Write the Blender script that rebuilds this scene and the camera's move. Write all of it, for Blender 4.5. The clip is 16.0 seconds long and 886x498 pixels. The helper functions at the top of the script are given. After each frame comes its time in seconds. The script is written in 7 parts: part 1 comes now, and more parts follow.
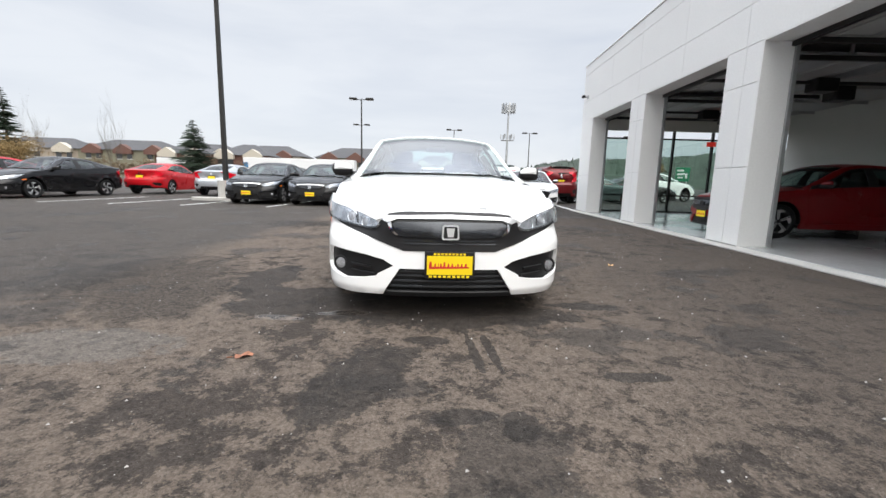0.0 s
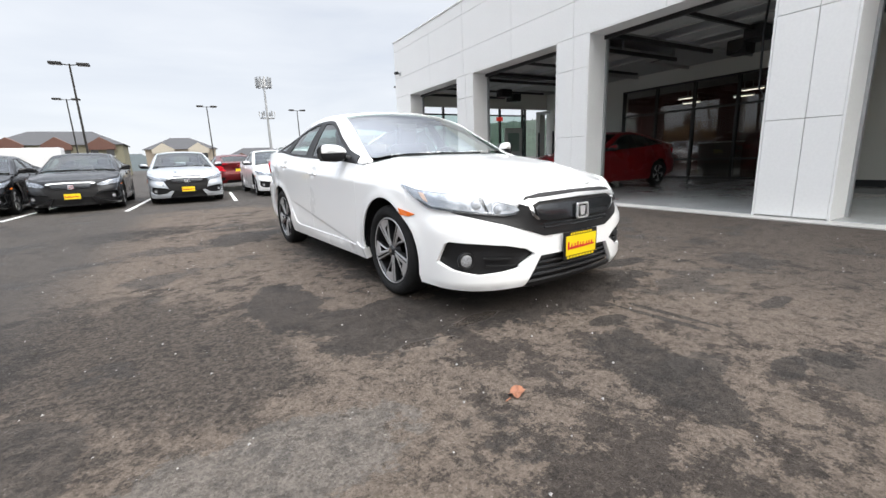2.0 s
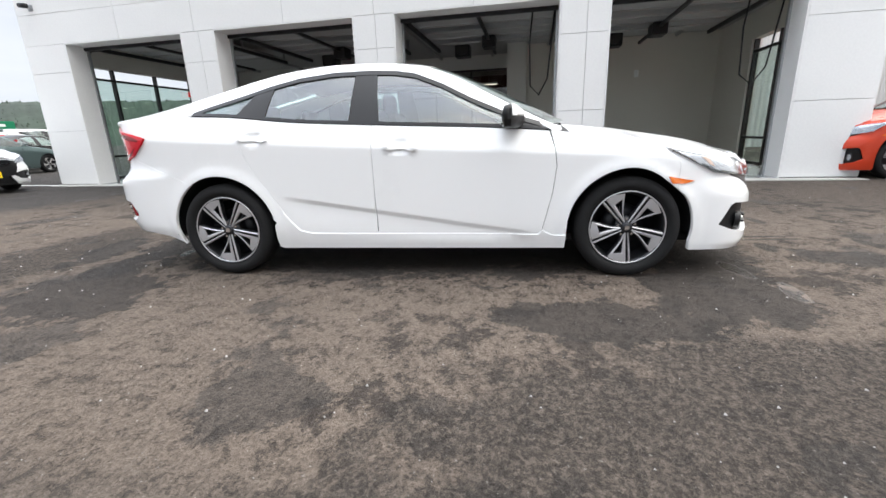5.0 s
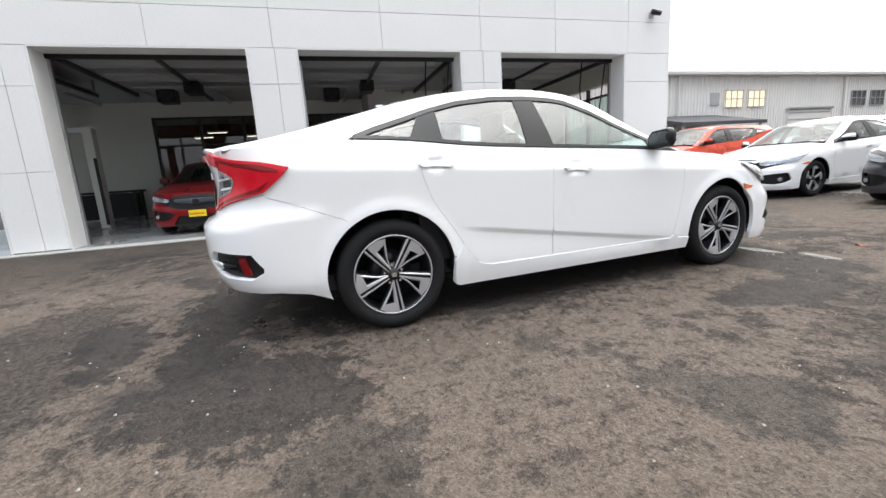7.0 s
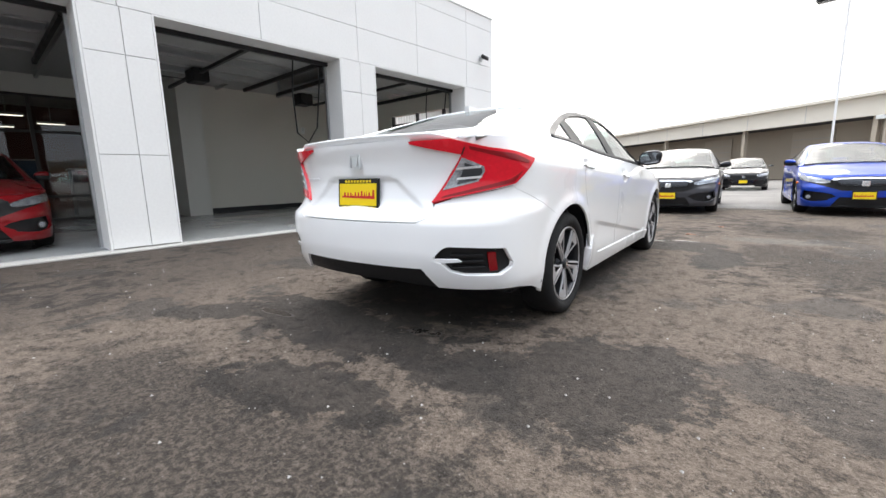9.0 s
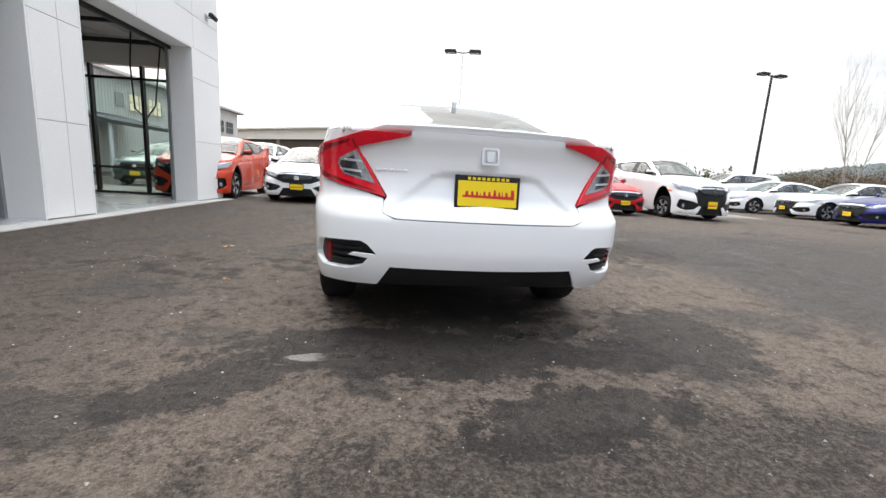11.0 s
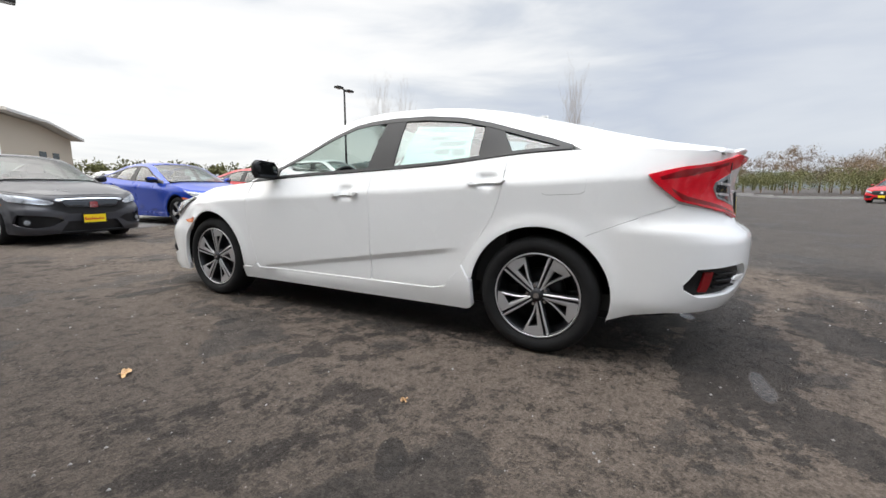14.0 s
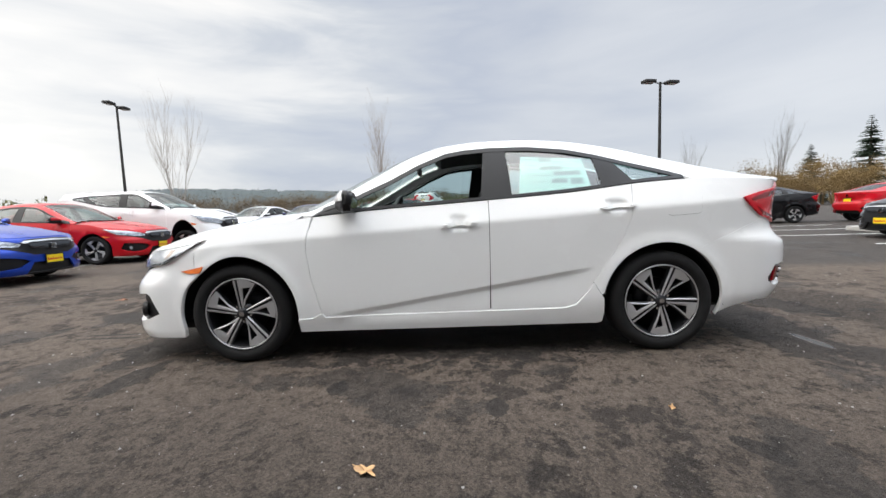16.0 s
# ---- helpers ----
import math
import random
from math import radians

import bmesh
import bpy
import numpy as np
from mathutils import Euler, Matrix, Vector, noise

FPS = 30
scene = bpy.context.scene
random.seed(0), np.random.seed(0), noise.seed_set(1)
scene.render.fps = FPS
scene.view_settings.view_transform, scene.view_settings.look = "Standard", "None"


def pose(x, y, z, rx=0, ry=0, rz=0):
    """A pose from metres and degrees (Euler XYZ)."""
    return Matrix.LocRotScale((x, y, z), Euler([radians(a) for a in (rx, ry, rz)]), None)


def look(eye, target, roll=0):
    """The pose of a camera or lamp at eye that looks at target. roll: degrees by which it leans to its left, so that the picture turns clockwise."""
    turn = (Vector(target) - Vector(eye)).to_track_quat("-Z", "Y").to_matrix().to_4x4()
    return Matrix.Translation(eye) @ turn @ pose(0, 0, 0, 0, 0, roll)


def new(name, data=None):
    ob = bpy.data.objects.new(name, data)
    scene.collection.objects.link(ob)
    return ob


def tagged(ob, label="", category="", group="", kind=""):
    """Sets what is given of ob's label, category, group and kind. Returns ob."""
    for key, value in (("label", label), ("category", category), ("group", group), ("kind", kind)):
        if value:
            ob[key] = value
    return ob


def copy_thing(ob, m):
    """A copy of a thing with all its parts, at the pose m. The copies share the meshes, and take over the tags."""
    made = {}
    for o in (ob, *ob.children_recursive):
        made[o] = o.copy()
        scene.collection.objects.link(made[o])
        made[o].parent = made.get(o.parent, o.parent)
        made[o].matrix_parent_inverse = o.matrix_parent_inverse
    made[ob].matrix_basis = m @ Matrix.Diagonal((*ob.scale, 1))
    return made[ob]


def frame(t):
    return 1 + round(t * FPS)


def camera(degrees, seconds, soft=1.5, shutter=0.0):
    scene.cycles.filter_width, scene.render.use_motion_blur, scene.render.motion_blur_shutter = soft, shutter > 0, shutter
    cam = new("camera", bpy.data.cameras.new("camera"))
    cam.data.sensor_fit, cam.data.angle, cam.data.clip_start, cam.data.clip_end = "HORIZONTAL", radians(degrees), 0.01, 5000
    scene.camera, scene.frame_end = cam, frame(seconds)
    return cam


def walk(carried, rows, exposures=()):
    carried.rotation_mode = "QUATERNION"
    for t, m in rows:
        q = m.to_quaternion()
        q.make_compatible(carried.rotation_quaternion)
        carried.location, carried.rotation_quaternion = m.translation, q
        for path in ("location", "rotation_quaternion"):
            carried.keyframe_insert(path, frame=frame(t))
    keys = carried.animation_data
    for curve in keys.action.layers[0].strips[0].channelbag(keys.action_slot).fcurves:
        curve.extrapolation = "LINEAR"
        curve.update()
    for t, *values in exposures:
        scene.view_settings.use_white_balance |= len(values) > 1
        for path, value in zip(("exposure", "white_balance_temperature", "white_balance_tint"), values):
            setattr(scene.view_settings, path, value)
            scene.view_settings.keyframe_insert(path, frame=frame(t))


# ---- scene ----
cam = camera(93.2, 16.0)
PATH = [
    (0, (0.204, -4.959, 0.921), (0.173, -2.985, 0.603), 1.5),
    (0.5, (-0.21, -4.833, 0.931), (-0.104, -2.867, 0.577), 0.7),
    (1, (-0.735, -4.69, 0.923), (-0.233, -2.795, 0.527), -0.8),
    (1.5, (-1.304, -4.444, 0.942), (-0.553, -2.637, 0.53), -1.8),
    (2, (-1.849, -4.131, 0.947), (-0.882, -2.432, 0.524), -2.2),
    (2.5, (-2.366, -3.681, 0.953), (-1.194, -2.135, 0.468), -4.1),
    (3, (-2.784, -3.185, 0.936), (-1.343, -1.866, 0.51), -2.8),
    (3.5, (-3.104, -2.601, 0.941), (-1.502, -1.486, 0.504), -2.6),
    (4, (-3.345, -2.008, 0.916), (-1.584, -1.159, 0.493), -0.5),
    (4.2, (-3.421, -1.775, 0.945), (-1.642, -0.988, 0.481), -1.1),
    (6.3, (-3.525, 0.792, 0.902), (-1.579, 0.531, 0.519), -3.2),
    (6.5, (-3.471, 1.041, 0.907), (-1.528, 0.734, 0.549), -4.0),
    (7, (-3.334, 1.623, 0.9), (-1.441, 1.094, 0.53), -3.7),
    (7.5, (-3.132, 2.208, 0.904), (-1.317, 1.464, 0.516), -3.5),
    (8, (-2.865, 2.768, 0.888), (-1.17, 1.769, 0.527), -2.9),
    (8.5, (-2.529, 3.286, 0.887), (-0.975, 2.085, 0.508), -1.3),
    (9, (-2.132, 3.736, 0.881), (-0.82, 2.265, 0.542), -1.3),
    (9.2, (-1.936, 3.904, 0.889), (-0.781, 2.31, 0.539), 0.5),
    (11.3, (0.516, 4.331, 0.875), (0.199, 2.387, 0.528), 2.0),
    (11.5, (0.765, 4.227, 0.881), (0.335, 2.306, 0.524), 1.2),
    (12, (1.32, 3.922, 0.89), (0.585, 2.094, 0.546), 1.1),
    (12.5, (1.788, 3.565, 0.905), (0.681, 1.938, 0.548), -0.4),
    (13, (2.195, 3.143, 0.896), (0.946, 1.621, 0.543), 0.8),
    (13.5, (2.573, 2.707, 0.905), (1.063, 1.432, 0.596), -0.1),
    (14, (2.866, 2.184, 0.91), (1.199, 1.12, 0.611), 0.2),
    (14.5, (3.099, 1.707, 0.921), (1.283, 0.922, 0.629), 0.6),
    (15, (3.264, 1.195, 0.927), (1.362, 0.658, 0.619), 1.1),
    (15.5, (3.417, 0.708, 0.935), (1.457, 0.414, 0.667), -0.5),
    (16, (3.491, 0.323, 0.944), (1.51, 0.114, 0.761), -2.0),
]
walk(cam, [(t, look(eye, target, roll)) for t, eye, target, roll in PATH],
     exposures=[(0, 0.10), (1.5, 0.16), (3.0, 0.30), (6.5, 0.33), (7.5, 0.27), (9.0, 0.38), (11.5, 0.16), (12.5, 0.06), (14.0, 0.04), (16.0, -0.06)])

# ---- daylight: overcast sky, bright towards the hidden sun ----
SUN_DIR = Vector((0.30, -0.80, 0.50)).normalized()
world = bpy.data.worlds.new("overcast_sky")
scene.world = world
world.use_nodes = True
wn, wl = world.node_tree.nodes, world.node_tree.links
wn.clear()


def wnode(kind, **kw):
    n = wn.new(kind)
    for k, v in kw.items():
        n.inputs[k].default_value = v
    return n


w_out = wn.new("ShaderNodeOutputWorld")
w_bg = wnode("ShaderNodeBackground", Strength=1.01)
w_sky = wn.new("ShaderNodeTexSky")
w_sky.sky_type = "NISHITA"
w_sky.sun_disc = False
w_sky.sun_elevation = math.asin(SUN_DIR.z)
w_sky.sun_rotation = math.atan2(SUN_DIR.x, SUN_DIR.y)
w_co = wn.new("ShaderNodeTexCoord")
w_map = wn.new("ShaderNodeMapping")
w_map.inputs["Scale"].default_value = (1.0, 1.0, 4.5)
wl.new(w_co.outputs["Generated"], w_map.inputs["Vector"])
w_noise = wnode("ShaderNodeTexNoise", Scale=2.1, Detail=6.0, Roughness=0.52, Distortion=0.3)
wl.new(w_map.outputs["Vector"], w_noise.inputs["Vector"])
w_dot = wn.new("ShaderNodeVectorMath")
w_dot.operation = "DOT_PRODUCT"
wl.new(w_co.outputs["Generated"], w_dot.inputs[0])
w_dot.inputs[1].default_value = SUN_DIR
w_add = wn.new("ShaderNodeMath")
w_add.operation = "MULTIPLY_ADD"
wl.new(w_noise.outputs["Fac"], w_add.inputs[0])
w_add.inputs[1].default_value = 0.95
w_lobe = wn.new("ShaderNodeMath")
w_lobe.operation = "MULTIPLY"
w_lobe.inputs[1].default_value = 0.55
wl.new(w_dot.outputs["Value"], w_lobe.inputs[0])
wl.new(w_lobe.outputs[0], w_add.inputs[2])
w_ramp = wn.new("ShaderNodeValToRGB")
wl.new(w_add.outputs[0], w_ramp.inputs["Fac"])
cr = w_ramp.color_ramp
cr.elements[0].position, cr.elements[0].color = 0.0, (0.79, 0.82, 0.87, 1)
cr.elements[1].position, cr.elements[1].color = 1.0, (1.3, 1.28, 1.25, 1)
for at, col in ((0.26, (0.68, 0.72, 0.79, 1)), (0.46, (0.58, 0.63, 0.73, 1)), (0.60, (0.70, 0.74, 0.80, 1)), (0.74, (0.94, 0.95, 0.96, 1)), (0.88, (1.08, 1.07, 1.05, 1))):
    cr.elements.new(at).color = col
w_sep = wn.new("ShaderNodeSeparateXYZ")
wl.new(w_co.outputs["Generated"], w_sep.inputs[0])
w_up = wn.new("ShaderNodeMapRange")
for k, v in (("From Min", 0.52), ("From Max", 1.0), ("To Min", 1.0), ("To Max", 5.8)):
    w_up.inputs[k].default_value = v
wl.new(w_sep.outputs["Z"], w_up.inputs["Value"])
w_gain = wn.new("ShaderNodeVectorMath")
w_gain.operation = "SCALE"
wl.new(w_ramp.outputs["Color"], w_gain.inputs[0])
wl.new(w_up.outputs["Result"], w_gain.inputs["Scale"])
w_mix = wn.new("ShaderNodeMix")
w_mix.data_type = "RGBA"
w_mix.inputs["Factor"].default_value = 0.93
w_scale = wn.new("ShaderNodeVectorMath")
w_scale.operation = "SCALE"
w_scale.inputs["Scale"].default_value = 0.12
wl.new(w_sky.outputs["Color"], w_scale.inputs[0])
wl.new(w_scale.outputs["Vector"], w_mix.inputs[6])
wl.new(w_gain.outputs["Vector"], w_mix.inputs[7])
wl.new(w_mix.outputs[2], w_bg.inputs["Color"])
wl.new(w_bg.outputs["Background"], w_out.inputs["Surface"])

sun_data = bpy.data.lights.new("sun", "SUN")
sun_data.energy, sun_data.angle, sun_data.color = 0.8, radians(40), (1.0, 0.96, 0.9)
sun = new("sun", sun_data)
sun.matrix_world = look(SUN_DIR * 60, (0, 0, 0))

# ---- materials ----
MATS = {}


def nodes_of(name):
    m = bpy.data.materials.new(name)
    m.use_nodes = True
    nt = m.node_tree
    return m, nt, nt.nodes["Principled BSDF"]


def mat(name, color, rough=0.5, metal=0.0, var=0.12, scale=3.0, fine=60.0, bump=0.0, spec=0.5, coat=0.0, emit=0.0, coat_rough=0.03, rand=0.0):
    """A procedural surface: two scales of colour variation, roughness variation and fine bump."""
    if name in MATS:
        return MATS[name]
    m, nt, b = nodes_of(name)
    N, L = nt.nodes, nt.links
    co = N.new("ShaderNodeTexCoord")
    n1 = N.new("ShaderNodeTexNoise")
    n1.inputs["Scale"].default_value, n1.inputs["Detail"].default_value = scale, 5
    n2 = N.new("ShaderNodeTexNoise")
    n2.inputs["Scale"].default_value, n2.inputs["Detail"].default_value = fine, 3
    L.new(co.outputs["Object"], n1.inputs["Vector"])
    L.new(co.outputs["Object"], n2.inputs["Vector"])
    s = N.new("ShaderNodeMath")
    s.operation = "ADD"
    L.new(n1.outputs["Fac"], s.inputs[0])
    L.new(n2.outputs["Fac"], s.inputs[1])
    r = N.new("ShaderNodeMapRange")
    r.inputs["From Min"].default_value, r.inputs["From Max"].default_value = 0.6, 1.4
    r.inputs["To Min"].default_value, r.inputs["To Max"].default_value = 1 - var, 1 + var
    L.new(s.outputs[0], r.inputs["Value"])
    last = r.outputs["Result"]
    if rand:
        oi = N.new("ShaderNodeObjectInfo")
        rr = N.new("ShaderNodeMapRange")
        rr.inputs["To Min"].default_value, rr.inputs["To Max"].default_value = 1 - rand, 1 + rand
        L.new(oi.outputs["Random"], rr.inputs["Value"])
        mm = N.new("ShaderNodeMath")
        mm.operation = "MULTIPLY"
        L.new(last, mm.inputs[0])
        L.new(rr.outputs["Result"], mm.inputs[1])
        last = mm.outputs[0]
    v = N.new("ShaderNodeVectorMath")
    v.operation = "SCALE"
    v.inputs[0].default_value = color[:3]
    L.new(last, v.inputs["Scale"])
    L.new(v.outputs["Vector"], b.inputs["Base Color"])
    rm = N.new("ShaderNodeMapRange")
    rm.inputs["From Min"].default_value, rm.inputs["From Max"].default_value = 0.3, 0.7
    rm.inputs["To Min"].default_value, rm.inputs["To Max"].default_value = max(0.02, rough * 0.85), min(1, rough * 1.15)
    L.new(n1.outputs["Fac"], rm.inputs["Value"])
    L.new(rm.outputs["Result"], b.inputs["Roughness"])
    b.inputs["Metallic"].default_value = metal
    b.inputs["Specular IOR Level"].default_value = spec
    b.inputs["Coat Weight"].default_value = coat
    b.inputs["Coat Roughness"].default_value = coat_rough
    if bump:
        bp = N.new("ShaderNodeBump")
        bp.inputs["Strength"].default_value, bp.inputs["Distance"].default_value = bump, 0.01
        L.new(n2.outputs["Fac"], bp.inputs["Height"])
        L.new(bp.outputs["Normal"], b.inputs["Normal"])
    if emit:
        b.inputs["Emission Color"].default_value = (*color[:3], 1)
        b.inputs["Emission Strength"].default_value = emit
    MATS[name] = m
    return m


def glass_mat(name, tint, alpha=0.35, rough=0.02):
    """Thin tinted glazing: clear transmission with a mirror-like surface gloss."""
    if name in MATS:
        return MATS[name]
    m = bpy.data.materials.new(name)
    m.use_nodes = True
    nt = m.node_tree
    N, L = nt.nodes, nt.links
    N.clear()
    out = N.new("ShaderNodeOutputMaterial")
    tr = N.new("ShaderNodeBsdfTransparent")
    tr.inputs["Color"].default_value = (*tint, 1)
    gl = N.new("ShaderNodeBsdfGlossy")
    gl.inputs["Roughness"].default_value = rough
    lw = N.new("ShaderNodeLayerWeight")
    lw.inputs["Blend"].default_value = 0.5
    pw = N.new("ShaderNodeMath")
    pw.operation = "POWER"
    L.new(lw.outputs["Facing"], pw.inputs[0])
    pw.inputs[1].default_value = 4.0
    fr = N.new("ShaderNodeMath")
    fr.operation = "MULTIPLY_ADD"
    L.new(pw.outputs[0], fr.inputs[0])
    fr.inputs[1].default_value, fr.inputs[2].default_value = 0.95 * (1 - alpha), alpha
    mx = N.new("ShaderNodeMixShader")
    L.new(fr.outputs[0], mx.inputs["Fac"])
    L.new(tr.outputs["BSDF"], mx.inputs[1])
    L.new(gl.outputs["BSDF"], mx.inputs[2])
    L.new(mx.outputs["Shader"], out.inputs["Surface"])
    MATS[name] = m
    return m


def paint(name, color, flake=0.0, rough=0.35, coat=0.6):
    return mat(name, color, rough=rough, metal=flake, var=0.012, scale=1.5, fine=400, spec=0.12, coat=coat, coat_rough=0.02)


M_WHITE = paint("white_pearl_paint", (0.86, 0.865, 0.865), 0.0, 0.3, 1.0)
M_RUBBER = mat("tyre_rubber", (0.012, 0.012, 0.0125), 0.8, spec=0.25, var=0.25, scale=9, fine=180, bump=0.25)
M_BLACK = mat("black_plastic", (0.012, 0.012, 0.013), 0.42, var=0.2, scale=6, fine=250, bump=0.1, spec=0.3)
M_DARKGLOSS = mat("dark_gloss_trim", (0.03, 0.033, 0.037), 0.12, var=0.1, coat=0.6)
M_PILLAR = mat("satin_black_trim", (0.014, 0.014, 0.015), 0.5, var=0.1, spec=0.3)
M_CHROME = mat("chrome", (0.75, 0.76, 0.78), 0.09, metal=1.0, var=0.04)
M_ALLOY = mat("machined_alloy", (0.54, 0.54, 0.55), 0.36, metal=0.65, var=0.06, fine=300)
M_DARKALLOY = mat("dark_grey_alloy", (0.035, 0.036, 0.04), 0.35, metal=0.6, var=0.1)
M_YELLOW = mat("yellow_plate", (0.85, 0.62, 0.005), 0.45, var=0.05, fine=300)
M_REDINK = mat("red_ink", (0.55, 0.02, 0.02), 0.5, var=0.05)
M_BLACKINK = mat("black_ink", (0.02, 0.018, 0.015), 0.5, var=0.1)
M_AMBER = mat("amber_lens", (0.75, 0.16, 0.01), 0.15, var=0.08, coat=0.8)
M_REDLENS = mat("red_lens", (0.66, 0.006, 0.020), 0.25, var=0.12, scale=5, spec=0.2, coat=0.7)
M_DEEPRED = mat("deep_red_reflector", (0.22, 0.002, 0.006), 0.25, var=0.2, spec=0.2, coat=0.7)
M_LENSGREY = mat("clear_lamp_inner", (0.34, 0.35, 0.37), 0.2, metal=0.35, var=0.6, scale=24, fine=90)
M_HEADLAMP = mat("head_lamp_inner", (0.47, 0.48, 0.50), 0.22, metal=0.75, var=0.45, scale=16, fine=60)
M_SMOKE = mat("dark_chrome", (0.075, 0.080, 0.088), 0.20, metal=0.85, var=0.08)
M_MIRROR = mat("mirror_glass", (0.40, 0.42, 0.44), 0.04, metal=1.0, var=0.02)
M_SATIN = mat("satin_chrome", (0.80, 0.81, 0.82), 0.30, metal=0.7, var=0.04)
M_SEAT = mat("black_cloth_seat", (0.025, 0.025, 0.027), 0.9, var=0.2, fine=300, bump=0.2)
M_DASH = mat("dark_dashboard", (0.03, 0.03, 0.032), 0.7, var=0.15, bump=0.15)
M_HEADLINER = mat("grey_headliner", (0.07, 0.07, 0.072), 0.95, var=0.06)
M_CARGLASS = glass_mat("tinted_car_glass", (0.60, 0.76, 0.74), 0.14)
M_WINDSCREEN = glass_mat("windscreen_glass", (0.78, 0.92, 0.86), 0.29)
M_DARKGLASS = glass_mat("dark_car_glass", (0.40, 0.50, 0.49), 0.09)
M_PARKSCREEN = glass_mat("tinted_windscreen", (0.60, 0.73, 0.69), 0.05)
M_SMOKEGLASS = glass_mat("smoked_showroom_glass", (0.66, 0.66, 0.64), 0.06)
M_LENSGLASS = glass_mat("lamp_cover_glass", (0.93, 0.95, 0.97), 0.05)
M_PANE = glass_mat("pale_green_pane", (0.80, 0.88, 0.85), 0.10)
M_WALLPAINT = mat("white_cladding_panel", (0.77, 0.77, 0.76), 0.55, var=0.04, scale=0.8, fine=30, bump=0.04)
M_JOINT = mat("panel_joint", (0.46, 0.46, 0.455), 0.8, var=0.1)
M_INWALL = mat("cream_inner_wall", (0.62, 0.60, 0.54), 0.8, var=0.05, scale=0.6, bump=0.05)
M_INWALL2 = mat("white_inner_wall", (0.60, 0.60, 0.56), 0.8, var=0.05, scale=0.6)
M_EPOXY = mat("grey_epoxy_floor", (0.42, 0.43, 0.43), 0.22, var=0.12, scale=0.9, fine=20, coat=0.3)
M_DARKMETAL = mat("dark_bronze_metal", (0.03, 0.029, 0.028), 0.45, metal=0.4, var=0.15)
M_GALV = mat("galvanised_metal", (0.42, 0.43, 0.44), 0.4, metal=0.8, var=0.15, scale=8)
M_CEIL = mat("grey_ceiling_deck", (0.38, 0.38, 0.37), 0.7, var=0.08, scale=1.2)
M_CONC = mat("concrete", (0.42, 0.41, 0.39), 0.85, var=0.15, scale=2.2, fine=45, bump=0.3)
M_LINE = mat("worn_white_line", (0.72, 0.72, 0.70), 0.7, var=0.2, scale=5, fine=90, bump=0.2)
M_REDWALL = mat("dark_red_interior", (0.09, 0.018, 0.012), 0.7, var=0.3, scale=2)

# ---- mesh helpers ----
SKIP = set()                      # small parts left off cars that stay far away


def link_bm(name, bm, material, smooth=False):
    me = bpy.data.meshes.new(name)
    bm.normal_update()
    bm.to_mesh(me)
    bm.free()
    if material is not None:
        for m in material if isinstance(material, (list, tuple)) else [material]:
            me.materials.append(m)
    if smooth:
        me.polygons.foreach_set("use_smooth", [True] * len(me.polygons))
    return new(name, me)


def part(name, bm, material, parent, label="", smooth=False):
    if name in SKIP:
        bm.free()
        return None
    ob = link_bm(name, bm, material, smooth)
    ob.parent = parent
    if label:
        ob["label"] = label
    return ob


def thing(name, label, category, m=None, group="", kind=""):
    ob = new(name)
    ob.empty_display_size = 0.2
    if m is not None:
        ob.matrix_world = m
    return tagged(ob, label, category, group, kind)


def add_box(bm, x0, x1, y0, y1, z0, z1, bevel=0.0, m=None):
    vs = [bm.verts.new((x, y, z)) for z in (z0, z1) for y in (y0, y1) for x in (x0, x1)]
    fs = [bm.faces.new([vs[i] for i in q]) for q in ((0, 2, 3, 1), (4, 5, 7, 6), (0, 1, 5, 4), (2, 6, 7, 3), (0, 4, 6, 2), (1, 3, 7, 5))]
    if bevel:
        edges = list({e for f in fs for e in f.edges})
        got = bmesh.ops.bevel(bm, geom=edges, offset=bevel, segments=2, affect="EDGES", profile=0.5)
        if m is not None:
            bmesh.ops.transform(bm, matrix=m, verts=list({v for f in got["faces"] for v in f.verts} | {v for v in vs if v.is_valid}))
    elif m is not None:
        bmesh.ops.transform(bm, matrix=m, verts=vs)
    return bm


def box(x0, x1, y0, y1, z0, z1, bevel=0.0):
    return add_box(bmesh.new(), x0, x1, y0, y1, z0, z1, bevel)


def add_tube(bm, pts, radii, n=8, cap=True):
    """A round bar along points."""
    rings = []
    pts = [Vector(p) for p in pts]
    if not isinstance(radii, (list, tuple)):
        radii = [radii] * len(pts)
    side = None
    for i, p in enumerate(pts):
        d = (pts[min(i + 1, len(pts) - 1)] - pts[max(i - 1, 0)]).normalized()
        if side is None:
            side = d.orthogonal().normalized()
        side = (side - d * side.dot(d)).normalized()
        up = d.cross(side)
        rings.append([bm.verts.new(p + (side * math.cos(a) + up * math.sin(a)) * radii[i]) for a in (2 * math.pi * k / n for k in range(n))])
    for a, b in zip(rings, rings[1:]):
        for k in range(n):
            bm.faces.new((a[k], a[(k + 1) % n], b[(k + 1) % n], b[k]))
    if cap:
        bm.faces.new(rings[0][::-1])
        bm.faces.new(rings[-1])
    return bm


def tube(pts, radii, n=8):
    return add_tube(bmesh.new(), pts, radii, n)


